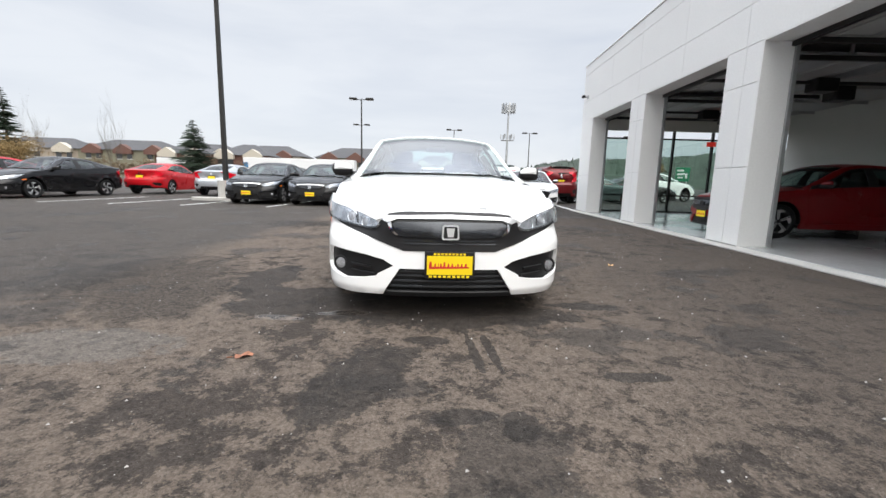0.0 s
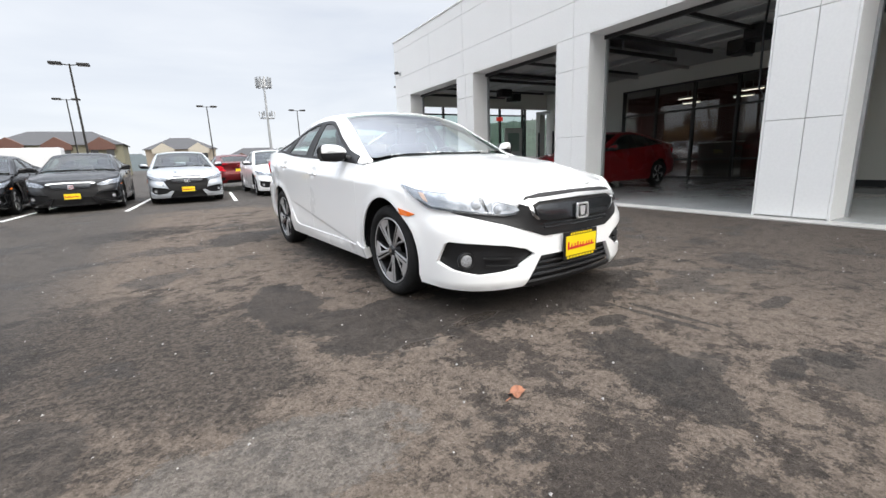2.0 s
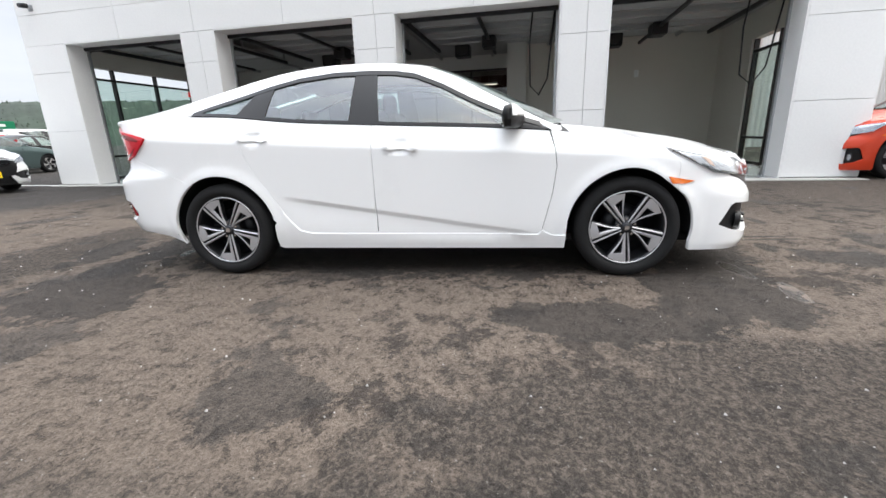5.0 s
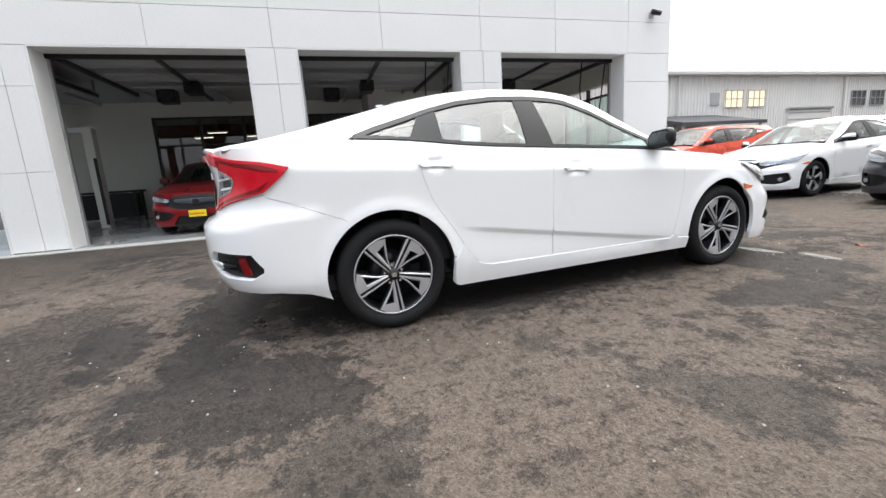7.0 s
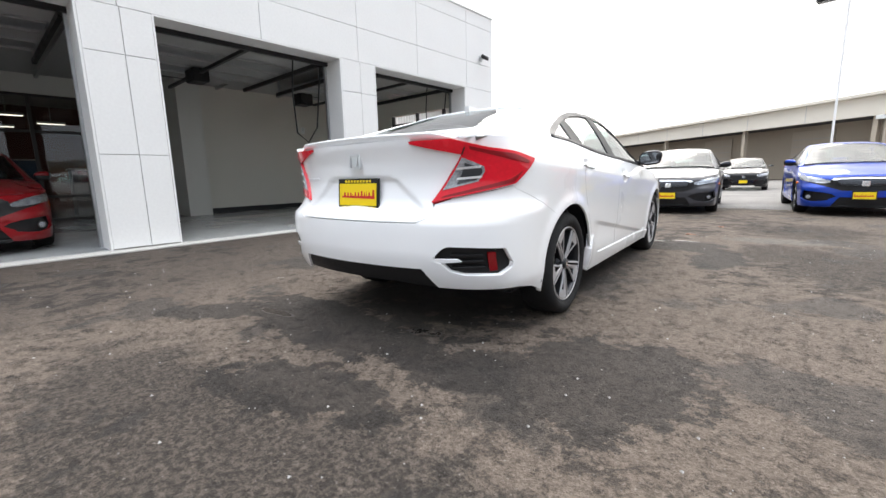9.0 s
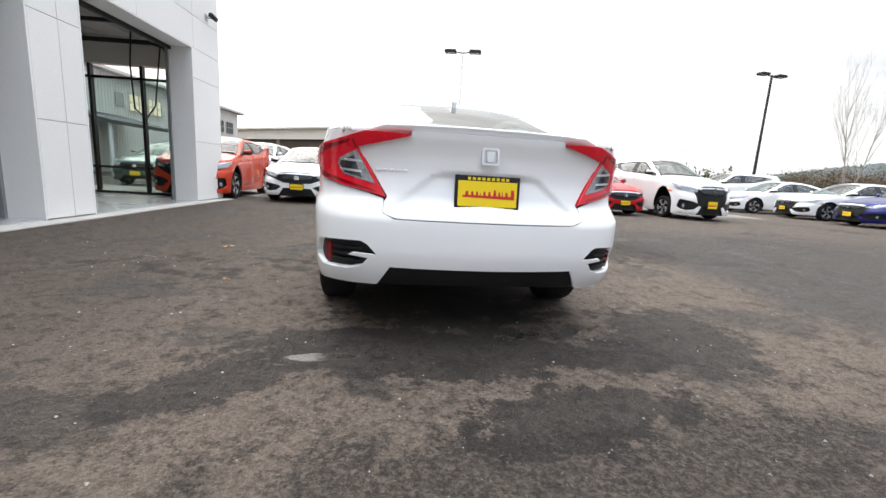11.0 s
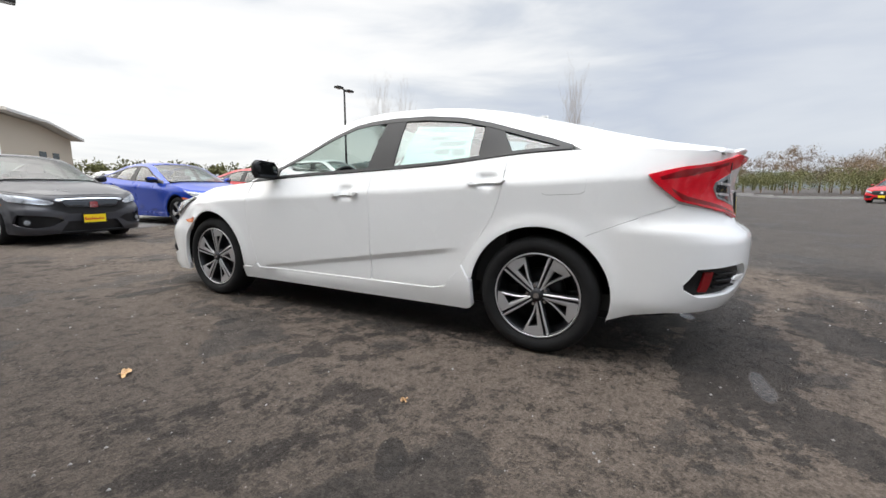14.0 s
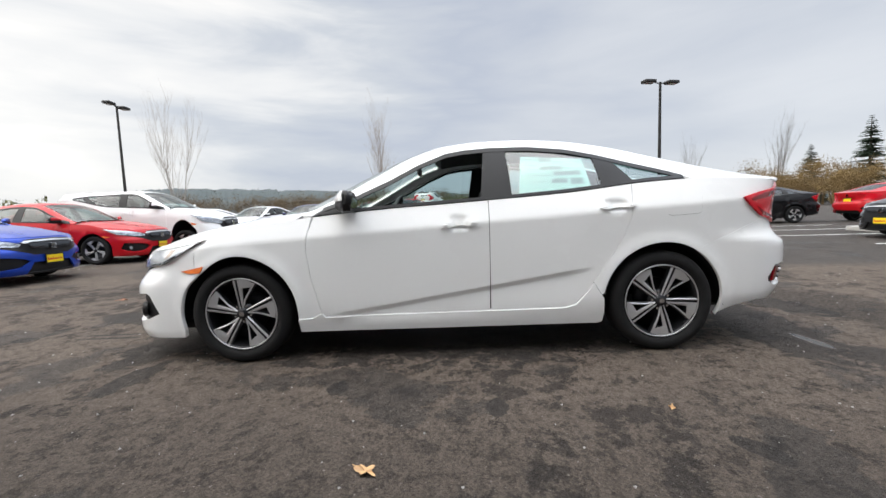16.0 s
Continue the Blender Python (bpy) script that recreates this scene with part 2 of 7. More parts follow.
def add_prism(bm, outline, axis, a, b):
    """Extrude a 2D outline along an axis ('x', 'y' or 'z') from a to b."""
    def at(p, w):
        return {"x": (w, p[0], p[1]), "y": (p[0], w, p[1]), "z": (p[0], p[1], w)}[axis]
    v0 = [bm.verts.new(at(p, a)) for p in outline]
    v1 = [bm.verts.new(at(p, b)) for p in outline]
    n = len(outline)
    for k in range(n):
        bm.faces.new((v0[k], v0[(k + 1) % n], v1[(k + 1) % n], v1[k]))
    bm.faces.new(v0[::-1])
    bm.faces.new(v1)
    bmesh.ops.recalc_face_normals(bm, faces=bm.faces)
    return bm


def prism(outline, axis, a, b):
    return add_prism(bmesh.new(), outline, axis, a, b)


# ---- ground ----
def asphalt_material():
    m, nt, b = nodes_of("worn_asphalt")
    N, L = nt.nodes, nt.links
    co = N.new("ShaderNodeTexCoord")

    def nz(scale, detail=5, rough=0.55, dist=0.0):
        n = N.new("ShaderNodeTexNoise")
        n.inputs["Scale"].default_value, n.inputs["Detail"].default_value = scale, detail
        n.inputs["Roughness"].default_value, n.inputs["Distortion"].default_value = rough, dist
        L.new(co.outputs["Object"], n.inputs["Vector"])
        return n.outputs["Fac"]

    def ramp(src, lo, hi, a=0.0, c=1.0):
        r = N.new("ShaderNodeMapRange")
        r.interpolation_type = "SMOOTHSTEP"
        for k, v in (("From Min", lo), ("From Max", hi), ("To Min", a), ("To Max", c)):
            r.inputs[k].default_value = v
        L.new(src, r.inputs["Value"])
        return r.outputs["Result"]

    def math_(op, p, q):
        n = N.new("ShaderNodeMath")
        n.operation = op
        for i, s in enumerate((p, q)):
            if isinstance(s, (int, float)):
                n.inputs[i].default_value = s
            else:
                L.new(s, n.inputs[i])
        return n.outputs[0]

    def mixc(f, a, c):
        n = N.new("ShaderNodeMix")
        n.data_type = "RGBA"
        L.new(f, n.inputs["Factor"])
        for i, s in ((6, a), (7, c)):
            if isinstance(s, tuple):
                n.inputs[i].default_value = (*s, 1)
            else:
                L.new(s, n.inputs[i])
        return n.outputs[2]

    def spot(cx, cy, rx, ry, turn, lo=0.93, hi=1.06, rag=2.6):
        """A ragged patch with a shape of its own."""
        mp = N.new("ShaderNodeMapping")
        mp.vector_type = "TEXTURE"
        mp.inputs["Location"].default_value = (cx, cy, 0)
        mp.inputs["Rotation"].default_value = (0, 0, radians(turn))
        mp.inputs["Scale"].default_value = (rx, ry, 50)
        L.new(co.outputs["Object"], mp.inputs["Vector"])
        ln = N.new("ShaderNodeVectorMath")
        ln.operation = "LENGTH"
        L.new(mp.outputs["Vector"], ln.inputs[0])
        return ramp(math_("ADD", ln.outputs["Value"], math_("MULTIPLY", ragged, rag)), lo, hi, 1.0, 0.0)

    def spots(rows, **kw):
        out = None
        for row in rows:
            one = spot(*row, **kw)
            out = one if out is None else math_("MAXIMUM", out, one)
        return out

    sep = N.new("ShaderNodeSeparateXYZ")
    L.new(co.outputs["Object"], sep.inputs[0])
    ragged = math_("SUBTRACT", nz(4.5, 10, 0.76), 0.5)
    grit = nz(170, 4, 0.75)
    vor = N.new("ShaderNodeTexVoronoi")
    vor.inputs["Scale"].default_value = 105
    L.new(co.outputs["Object"], vor.inputs["Vector"])
    stones = ramp(vor.outputs["Distance"], 0.1, 0.55)
    vsep = N.new("ShaderNodeSeparateColor")
    L.new(vor.outputs["Color"], vsep.inputs["Color"])
    stone_tone = vsep.outputs["Red"]
    broad = nz(0.42, 4, 0.5)
    crust = math_("ADD", nz(3.4, 12, 0.80, 0.0), math_("MULTIPLY", math_("SUBTRACT", broad, 0.5), 0.55))
    blotch = ramp(crust, 0.40, 0.45)
    wet = ramp(math_("ADD", nz(1.05, 4, 0.5), math_("MULTIPLY", nz(9, 8, 0.78), 0.22)), 0.69, 0.715)
    pits = ramp(nz(17, 8, 0.85), 0.53, 0.60)
    chips = ramp(nz(62, 3, 0.6), 0.66, 0.70)
    c = mixc(blotch, (0.043, 0.035, 0.030), (0.124, 0.099, 0.080))
    c = mixc(math_("MULTIPLY", ramp(broad, 0.4, 0.65), 0.30), c, (0.120, 0.096, 0.078))
    clump = ramp(nz(7.5, 9, 0.84), 0.54, 0.575)
    c = mixc(math_("MULTIPLY", clump, 0.66), c, (0.034, 0.028, 0.025))
    pale = ramp(nz(11, 7, 0.8), 0.54, 0.63)
    c = mixc(math_("MULTIPLY", pale, 0.35), c, (0.140, 0.117, 0.097))
    # coarse, open-textured asphalt with dark gaps between its stones
    coarse = spots(((-2.05, -4.05, .75, .85, 0), (-2.05, -1.75, .55, .80, 20), (-2.6, -1.2, .7, .9, 0), (-1.0, 3.2, .75, .35, 20), (-.2, 3.4, .9, .4, 0), (-2.7, 3.6, .8, .6, 0)), lo=0.75, hi=1.15, rag=3.0)
    rubble = ramp(nz(34, 6, 0.8), 0.44, 0.56)
    c = mixc(math_("MULTIPLY", coarse, 0.40), c, (0.060, 0.054, 0.049))
    c = mixc(math_("MULTIPLY", math_("MULTIPLY", coarse, rubble), 0.6), c, (0.018, 0.016, 0.015))
    c = mixc(math_("MULTIPLY", pits, 0.55), c, (0.030, 0.026, 0.023))
    c = mixc(math_("MULTIPLY", ramp(grit, 0.45, 0.70), 0.30), c, (0.150, 0.127, 0.107))
    # newer, smoother asphalt of the driving lane
    wob = math_("MULTIPLY", nz(0.7, 3), 0.5)
    lane = ramp(math_("ADD", sep.outputs["X"], wob), -2.95, -2.25, 1.0, 0.0)
    lane2 = ramp(math_("ADD", sep.outputs["Y"], wob), 6.6, 7.6, 0.0, 1.0)
    lane3 = ramp(math_("ADD", sep.outputs["Y"], wob), -4.2, -2.2, 0.25, 1.0)
    lane = math_("MAXIMUM", math_("MULTIPLY", lane, lane3), lane2)
    c2 = mixc(ramp(grit, 0.4, 0.7), (0.034, 0.032, 0.031), (0.062, 0.058, 0.055))
    c = mixc(math_("MULTIPLY", lane, 0.72), c, c2)
    c = mixc(math_("MULTIPLY", spots(((-1.85, -2.85, .55, .24, 8),)), 0.55), c, (0.135, 0.125, 0.115))
    c = mixc(math_("MULTIPLY", wet, 0.60), c, (0.030, 0.027, 0.025))
    # stains and damp patches, each with its own shape, and the car's painted shade
    stain_and_shade = spots(((-1.50, 2.02, .40, .55, -15), (-1.05, 2.30, .42, .22, 25), (.1, -2.05, 1.0, .40, 0), (-.19, -3.10, .19, .40, -20), (.28, -3.42, .13, .06, 10), (.50, -3.48, .08, .10, 0), (1.14, -3.01, .17, .06, 0),
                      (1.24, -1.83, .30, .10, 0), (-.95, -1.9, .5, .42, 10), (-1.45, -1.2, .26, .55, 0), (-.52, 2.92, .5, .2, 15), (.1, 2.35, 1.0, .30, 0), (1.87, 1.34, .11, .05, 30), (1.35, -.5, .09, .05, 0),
                      # the 0, 0 patch puts the car's contact shade into the ground colour
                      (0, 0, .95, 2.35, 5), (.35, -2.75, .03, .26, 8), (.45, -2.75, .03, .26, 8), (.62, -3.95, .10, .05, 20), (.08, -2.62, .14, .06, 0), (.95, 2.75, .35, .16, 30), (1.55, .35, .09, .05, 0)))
    c = mixc(math_("MULTIPLY", stain_and_shade, 0.78), c, (0.026, 0.023, 0.021))
    wet = math_("MAXIMUM", wet, math_("MULTIPLY", stain_and_shade, 0.8))
    # darker strip along the building side
    darkened = ramp(math_("ADD", sep.outputs["X"], wob), 1.0, 2.6)
    c = mixc(math_("MULTIPLY", darkened, 0.45), c, (0.022, 0.020, 0.019))
    c = mixc(math_("MULTIPLY", chips, 0.55), c, (0.27, 0.25, 0.23))
    # each stone of the surface has a tone of its own
    tone = N.new("ShaderNodeVectorMath")
    tone.operation = "SCALE"
    L.new(c, tone.inputs[0])
    L.new(ramp(stone_tone, 0.0, 1.0, 0.80, 1.20), tone.inputs["Scale"])
    c = tone.outputs["Vector"]
    # rain water standing in shallow hollows
    pool = spots(((-.52, -2.16, .22, .07, 10), (-.92, -2.30, .20, .06, -5), (-.50, 2.10, .14, .05, 20), (.55, 2.45, .20, .05, 5)), lo=0.75, hi=0.95, rag=1.6)
    L.new(c, b.inputs["Base Color"])
    rg = math_("SUBTRACT", 0.90, math_("MULTIPLY", wet, 0.18))
    rg = math_("SUBTRACT", rg, math_("MULTIPLY", lane, 0.12))
    rg = math_("SUBTRACT", rg, math_("MULTIPLY", pool, 0.50))
    L.new(rg, b.inputs["Roughness"])
    b.inputs["Specular IOR Level"].default_value = 0.22
    h = math_("ADD", math_("MULTIPLY", stones, 0.5), math_("MULTIPLY", grit, 0.7))
    h = math_("ADD", h, math_("MULTIPLY", crust, 1.6))
    h = math_("SUBTRACT", h, math_("MULTIPLY", pits, 0.6))
    h = math_("SUBTRACT", h, math_("MULTIPLY", clump, 0.5))
    h = math_("SUBTRACT", h, math_("MULTIPLY", math_("MULTIPLY", coarse, rubble), 1.0))
    bp = N.new("ShaderNodeBump")
    bp.inputs["Distance"].default_value = 0.014
    L.new(math_("MULTIPLY", math_("SUBTRACT", 1.0, math_("MULTIPLY", pool, 0.92)), 0.7), bp.inputs["Strength"])
    L.new(h, bp.inputs["Height"])
    L.new(bp.outputs["Normal"], b.inputs["Normal"])
    return m


def rise(x, y):
    """The lot climbs gently towards the west and levels out there."""
    t = max(0.0, min(1.0, (8.0 - y) / 12.0))
    return min(.85, .042 * max(0.0, -x - 16.5)) * t * t * (3 - 2 * t)


def ground_sheet():
    bm = bmesh.new()
    xs = [-1500, -400, -120, -60, -45, -38, -36.74, -34, -30, -26, -22, -19, -16.5, -8, 0, 20, 1500]
    ys = [-1500, -300, -60, -30, -15, -4, -2, 0, 2, 4, 6, 8, 30, 1500]
    grid = [[bm.verts.new((x, y, rise(x, y))) for x in xs] for y in ys]
    for a, b in zip(grid, grid[1:]):
        for k in range(len(xs) - 1):
            bm.faces.new((a[k], a[k + 1], b[k + 1], b[k]))
    return bm


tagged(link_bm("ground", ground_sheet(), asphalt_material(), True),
       "worn brownish-grey asphalt with wet dark stains and painted shade under the car", "ground", kind="structure")

# ---- service building ----
WX = 4.805                       # outer face of the bay wall
Y0, Y1 = -6.15, 10.5             # its ends
TOP = 4.95
BAYS = ((-4.995, -2.06), (-1.26, 1.755), (2.545, 5.595), (6.36, 9.38))
BAYH = 3.12
TH = 0.42
XB = 10.5                        # inner face of the back wall

build = thing("wall_bays", "white-clad garage wall with four open bays", "wall", kind="structure")


def bay_wall():
    bm = bmesh.new()
    edges = [Y0] + [v for b in BAYS for v in b] + [Y1]
    for k in range(0, len(edges), 2):
        add_box(bm, WX, WX + TH, edges[k], edges[k + 1], 0, BAYH)
    add_box(bm, WX, WX + TH, Y0, Y1, BAYH, TOP)
    return bm


part("wall", bay_wall(), M_JOINT, build, "grey backing behind the cladding joints")
# cladding panels, proud of the backing, with open joints between them
PJ = 0.0035
pz = [0.03, 1.265, 2.535]
cols = [Y0] + [v for b in BAYS for v in b] + [Y1]
panel_cache = {}


def panel(x, ya, yb, za, zb, depth=0.03):
    key = (round(yb - ya, 3), round(zb - za, 3), depth)
    if key not in panel_cache:
        bm = box(-depth, 0, PJ, yb - ya - PJ, PJ, zb - za - PJ, 0.004)
        ob = link_bm("panel", bm, M_WALLPAINT)
        panel_cache[key] = ob.data
    else:
        ob = new("panel", panel_cache[key])
    ob.location = (x, ya, za)
    ob.parent = build
    return ob


for k in range(0, len(cols), 2):
    ya, yb = cols[k], cols[k + 1]
    stops = pz + [BAYH if k not in (0, len(cols) - 2) else BAYH]
    for za, zb in zip(stops, stops[1:]):
        if yb - ya > 0.95 or k == 0:
            panel(WX, ya, yb, za, zb)
        else:
            mid = ya + (yb - ya) * 0.45
            panel(WX, ya, mid, za, zb)
            panel(WX, mid, yb, za, zb)
seams = [Y0, -5.05, -3.3, -1.67, 0.25, 2.13, 4.0, 6.03, 7.9, Y1]
for za, zb in ((BAYH, 3.745), (3.745, 4.635), (4.635, TOP)):
    for ya, yb in zip(seams, seams[1:]):
        panel(WX, ya, yb, za, zb)
# reveals of the bays: soffits and jambs
for ya, yb in BAYS:
    part("soffit", box(WX - 0.03, WX + TH + 0.01, ya, yb, BAYH - 0.02, BAYH + 0.0), M_WALLPAINT, build)
    for y, s in ((ya, 1), (yb, -1)):
        part("jamb", box(WX - 0.03, WX + TH, min(y, y + s * 0.025), max(y, y + s * 0.025), 0.0, BAYH - 0.02), M_WALLPAINT, build)
        part("door_track", box(WX + TH + 0.004, WX + TH + 0.06, min(y, y + s * 0.06), max(y, y + s * 0.06), 0, BAYH + 0.2), M_GALV, build, "galvanised door track")
    part("header_seal", box(WX + TH - 0.05, WX + TH + 0.02, ya, yb, BAYH - 0.09, BAYH - 0.021), M_BLACK, build, "black rubber seal")
part("coping", box(WX - 0.05, WX + TH + 0.05, Y0 - 0.02, Y1 + 0.02, TOP, TOP + 0.04, 0.008), M_WALLPAINT, build, "white metal coping")

floor_in = tagged(link_bm("floor", box(WX + 0.02, XB + 7, Y0 + 0.1, Y1 - 0.1, -0.1, 0.022), M_EPOXY), "glossy grey epoxy workshop floor", "floor", kind="structure")
sill = tagged(link_bm("threshold", box(WX - 0.28, WX + 0.02, Y0, Y1, -0.1, 0.014), M_CONC), "pale concrete threshold strip along the bays", "threshold", kind="structure")
wall_e = tagged(link_bm("wall_back", box(XB, XB + 0.2, Y0 + 0.1, -0.6, 0, 3.45), M_INWALL), "cream painted inner back wall", "wall", kind="structure")
tagged(link_bm("baseboard", box(XB - 0.02, XB - 0.001, Y0 + 0.3, -0.6, 0.022, 0.16), M_BLACK), "black rubber skirting", "skirting", kind="structure")
tagged(link_bm("wall_pier", box(XB - 0.5, XB + 0.2, -0.6, -0.05, 0, 3.45), M_INWALL2), "white inner pier", "wall", kind="structure")
tagged(link_bm("wall_far", box(WX + TH, XB + 7, Y1 - 0.3, Y1 - 0.1, 2.85, 3.45), M_INWALL), "cream wall above the glazing", "wall", kind="structure")
tagged(link_bm("wall_near", box(WX + TH, XB + 7, Y0 + 0.1, Y0 + 0.3, 2.85, 3.45), M_INWALL), "cream wall above the glazing", "wall", kind="structure")
ceiling = tagged(link_bm("ceiling", box(WX + TH, XB + 7, Y0 + 0.1, Y1 - 0.1, 3.45, 3.55), M_CEIL), "grey metal deck ceiling", "ceiling", kind="structure")


def glazed_end(name, y, x0, x1, posts, rail, label):
    """Storefront glazing in an end wall: mullions, rails and panes."""
    w = thing(name, label, "window", kind="structure")
    for k, x in enumerate(posts):
        part("mullion", box(x - 0.03, x + 0.03, y - 0.05, y + 0.05, 0.02, 2.85), M_DARKMETAL, w)
    for z in (0.05, rail, 2.58):
        for a, b in zip(posts, posts[1:]):
            part("rail", box(a + 0.03, b - 0.03, y - 0.04, y + 0.04, z - 0.025, z + 0.025), M_DARKMETAL, w)
    for a, b in zip(posts, posts[1:]):
        pane = part("pane", box(a + 0.03, b - 0.03, y - 0.004, y + 0.004, 0.075, 2.555), M_PANE, w, "clear greenish glass")
        pane.visible_shadow = False
    return w


glazed_end("window_1", Y0 + 0.2, WX, XB, [5.25, 6.35, 7.45, 8.55], 0.62, "tall storefront glazing with dark bronze mullions")
glazed_end("window_2", Y1 - 0.2, WX, XB, [5.25, 6.6, 7.95, 9.3, 10.65, XB], 0.62, "tall storefront glazing with dark bronze mullions")
tagged(link_bm("wall_end", box(8.58, XB, Y0 + 0.1, Y0 + 0.3, 0, 2.85), M_INWALL), "cream painted end wall", "wall", kind="structure")
# showroom glazing at the back of the middle bays
XS = 11.8
show = thing("window_3", "dark showroom glazing with bronze mullions", "window", kind="structure")
sp_y = [0.0 + 1.25 * k for k in range(6)]
for y in sp_y:
    part("mullion", box(XS - 0.05, XS + 0.05, y - 0.035, y + 0.035, 0.022, 3.0), M_DARKMETAL, show)
for z in (0.06, 0.62, 2.15, 2.97):
    for a, b in zip(sp_y, sp_y[1:]):
        part("rail", box(XS - 0.04, XS + 0.04, a + 0.035, b - 0.035, z - 0.03, z + 0.03), M_DARKMETAL, show)
for a, b in zip(sp_y, sp_y[1:]):
    part("pane", box(XS - 0.004, XS + 0.004, a + 0.035, b - 0.035, 0.09, 2.94), M_SMOKEGLASS, show).visible_shadow = False
tagged(link_bm("wall_over", box(XS, XS + 0.2, -0.05, Y1 - 0.3, 3.0, 3.45), M_INWALL2), "white wall above the showroom glazing", "wall", kind="structure")
tagged(link_bm("wall_back_far", box(XS, XS + 0.2, sp_y[-1] + 0.04, Y1 - 0.3, 0, 3.0), M_INWALL2), "cream painted inner wall", "wall", kind="structure")
tagged(link_bm("wall_side", box(XB + 0.2, XS + 0.2, -0.25, -0.051, 0, 3.45), M_INWALL2), "white inner side wall", "wall", kind="structure")
tagged(link_bm("wall_showroom", box(XB + 6.8, XB + 7, Y0, Y1, 0, 3.45), M_REDWALL), "dark red-brown showroom back wall", "wall", kind="structure")
tagged(link_bm("roof", box(WX + TH, XB + 7, Y0, Y1, 4.40, 4.6), M_CONC), "flat grey roof", "roof", kind="structure")
tagged(link_bm("wall_outer_back", box(XB + 7, XB + 7.2, Y0, Y1, 0, 4.6), M_WALLPAINT), "white outer back wall", "wall", kind="structure")
for nm, y in (("parapet", Y0), ("parapet", Y1 - 0.2)):
    tagged(link_bm(nm, box(WX + TH, XB + 7, y, y + 0.2, 2.85 + 0.6, TOP), M_WALLPAINT), "white end wall above the glazing", "wall", kind="structure")
    tagged(link_bm("end_pier", box(WX + TH, WX + TH + 0.02, y, y + 0.2, 0, 3.45), M_WALLPAINT), "white clad end pier", "wall", kind="structure")

# ---- cars: smooth body surfaces cut into panels ----
from mathutils import geometry


def curve(*pts):
    """A smooth function through (x, y) points."""
    xs, ys = np.array([p[0] for p in pts], float), np.array([p[1] for p in pts], float)
    d = np.diff(ys) / np.diff(xs)
    m = np.empty_like(ys)
    m[0], m[-1] = d[0], d[-1]
    for i in range(1, len(ys) - 1):
        m[i] = 0 if d[i - 1] * d[i] <= 0 else 2 * d[i - 1] * d[i] / (d[i - 1] + d[i])

    def f(x):
        if x <= xs[0]:
            return float(ys[0] + m[0] * (x - xs[0]))
        if x >= xs[-1]:
            return float(ys[-1] + m[-1] * (x - xs[-1]))
        i = int(np.searchsorted(xs, x) - 1)
        h = xs[i + 1] - xs[i]
        t = (x - xs[i]) / h
        return float((2 * t**3 - 3 * t**2 + 1) * ys[i] + (t**3 - 2 * t**2 + t) * h * m[i] + (3 * t**2 - 2 * t**3) * ys[i + 1] + (t**3 - t**2) * h * m[i + 1])
    return f


def sp(v, w):
    return w * math.log1p(math.exp(max(-40, min(40, v / w))))


def smooth01(v):
    v = max(0.0, min(1.0, v))
    return v * v * (3 - 2 * v)


# plan outline of the body, half, from the nose's middle to the tail's middle
PLAN = [(0, -2.272), (.25, -2.262), (.45, -2.232), (.62, -2.165), (.745, -2.07), (.825, -1.94), (.866, -1.77), (.887, -1.6), (.897, -1.35), (.900, -1.0), (.900, -.5), (.900, 0),
        (.899, .5), (.898, 1.0), (.895, 1.4), (.876, 1.7), (.848, 1.9), (.800, 2.08), (.70, 2.20), (.54, 2.282), (.3, 2.335), (0, 2.355)]
_n = len(PLAN)


def plan_raw(u):
    i = max(0, min(_n - 2, int(u)))
    t = u - i
    p0 = PLAN[i - 1] if i > 0 else (-PLAN[1][0], PLAN[1][1])
    p3 = PLAN[i + 2] if i + 2 < _n else (-PLAN[_n - 2][0], PLAN[_n - 2][1])
    p1, p2 = PLAN[i], PLAN[i + 1]
    return tuple(0.5 * (2 * b + (c - a) * t + (2 * a - 5 * b + 4 * c - d) * t * t + (-a + 3 * b - 3 * c + d) * t**3) for a, b, c, d in zip(p0, p1, p2, p3))


_us = np.linspace(0, _n - 1, 801)
_pl = np.array([plan_raw(u) for u in _us])
_ss = np.concatenate([[0], np.cumsum(np.hypot(*np.diff(_pl, axis=0).T))])
S_END = float(_ss[-1])


def s_y(y):
    """Way along the outline for a place y on the flank."""
    return float(np.interp(y, _pl[:, 1], _ss))


def s_xf(x):
    k = int(np.argmax(_pl[:, 0] > 0.88))
    return float(np.interp(x, _pl[:k, 0], _ss[:k]))


def s_xr(x):
    k = len(_pl) - int(np.argmax(_pl[::-1, 0] > 0.86))
    return float(np.interp(-x, -_pl[k:, 0], _ss[k:]))


nose_in = curve((.13, .035), (.17, .01), (.22, -.012), (.3, -.012), (.38, -.010), (.46, -.008), (.55, 0), (.62, 0), (.68, .02), (.72, .05), (.76, .10), (.80, .17), (.86, .30), (.95, .5))
tail_in = curve((.2, -.13), (.28, -.065), (.33, -.03), (.42, .010), (.5, .026), (.6, .028), (.655, .026), (.69, .008), (.72, -.034), (.78, -.062), (.87, -.075), (.95, -.068), (1.0, -.055), (1.05, -.04), (1.12, -.03))


HANDLES = ((.075, .855), (1.06, .930))           # the middle of each door handle


CREASE = .040                                   # width of the fold low on the doors


def crease_z(y):
    return .295 + (y + .72) * .155


def shoulder(y):
    return .80 + (y + .9) * .055


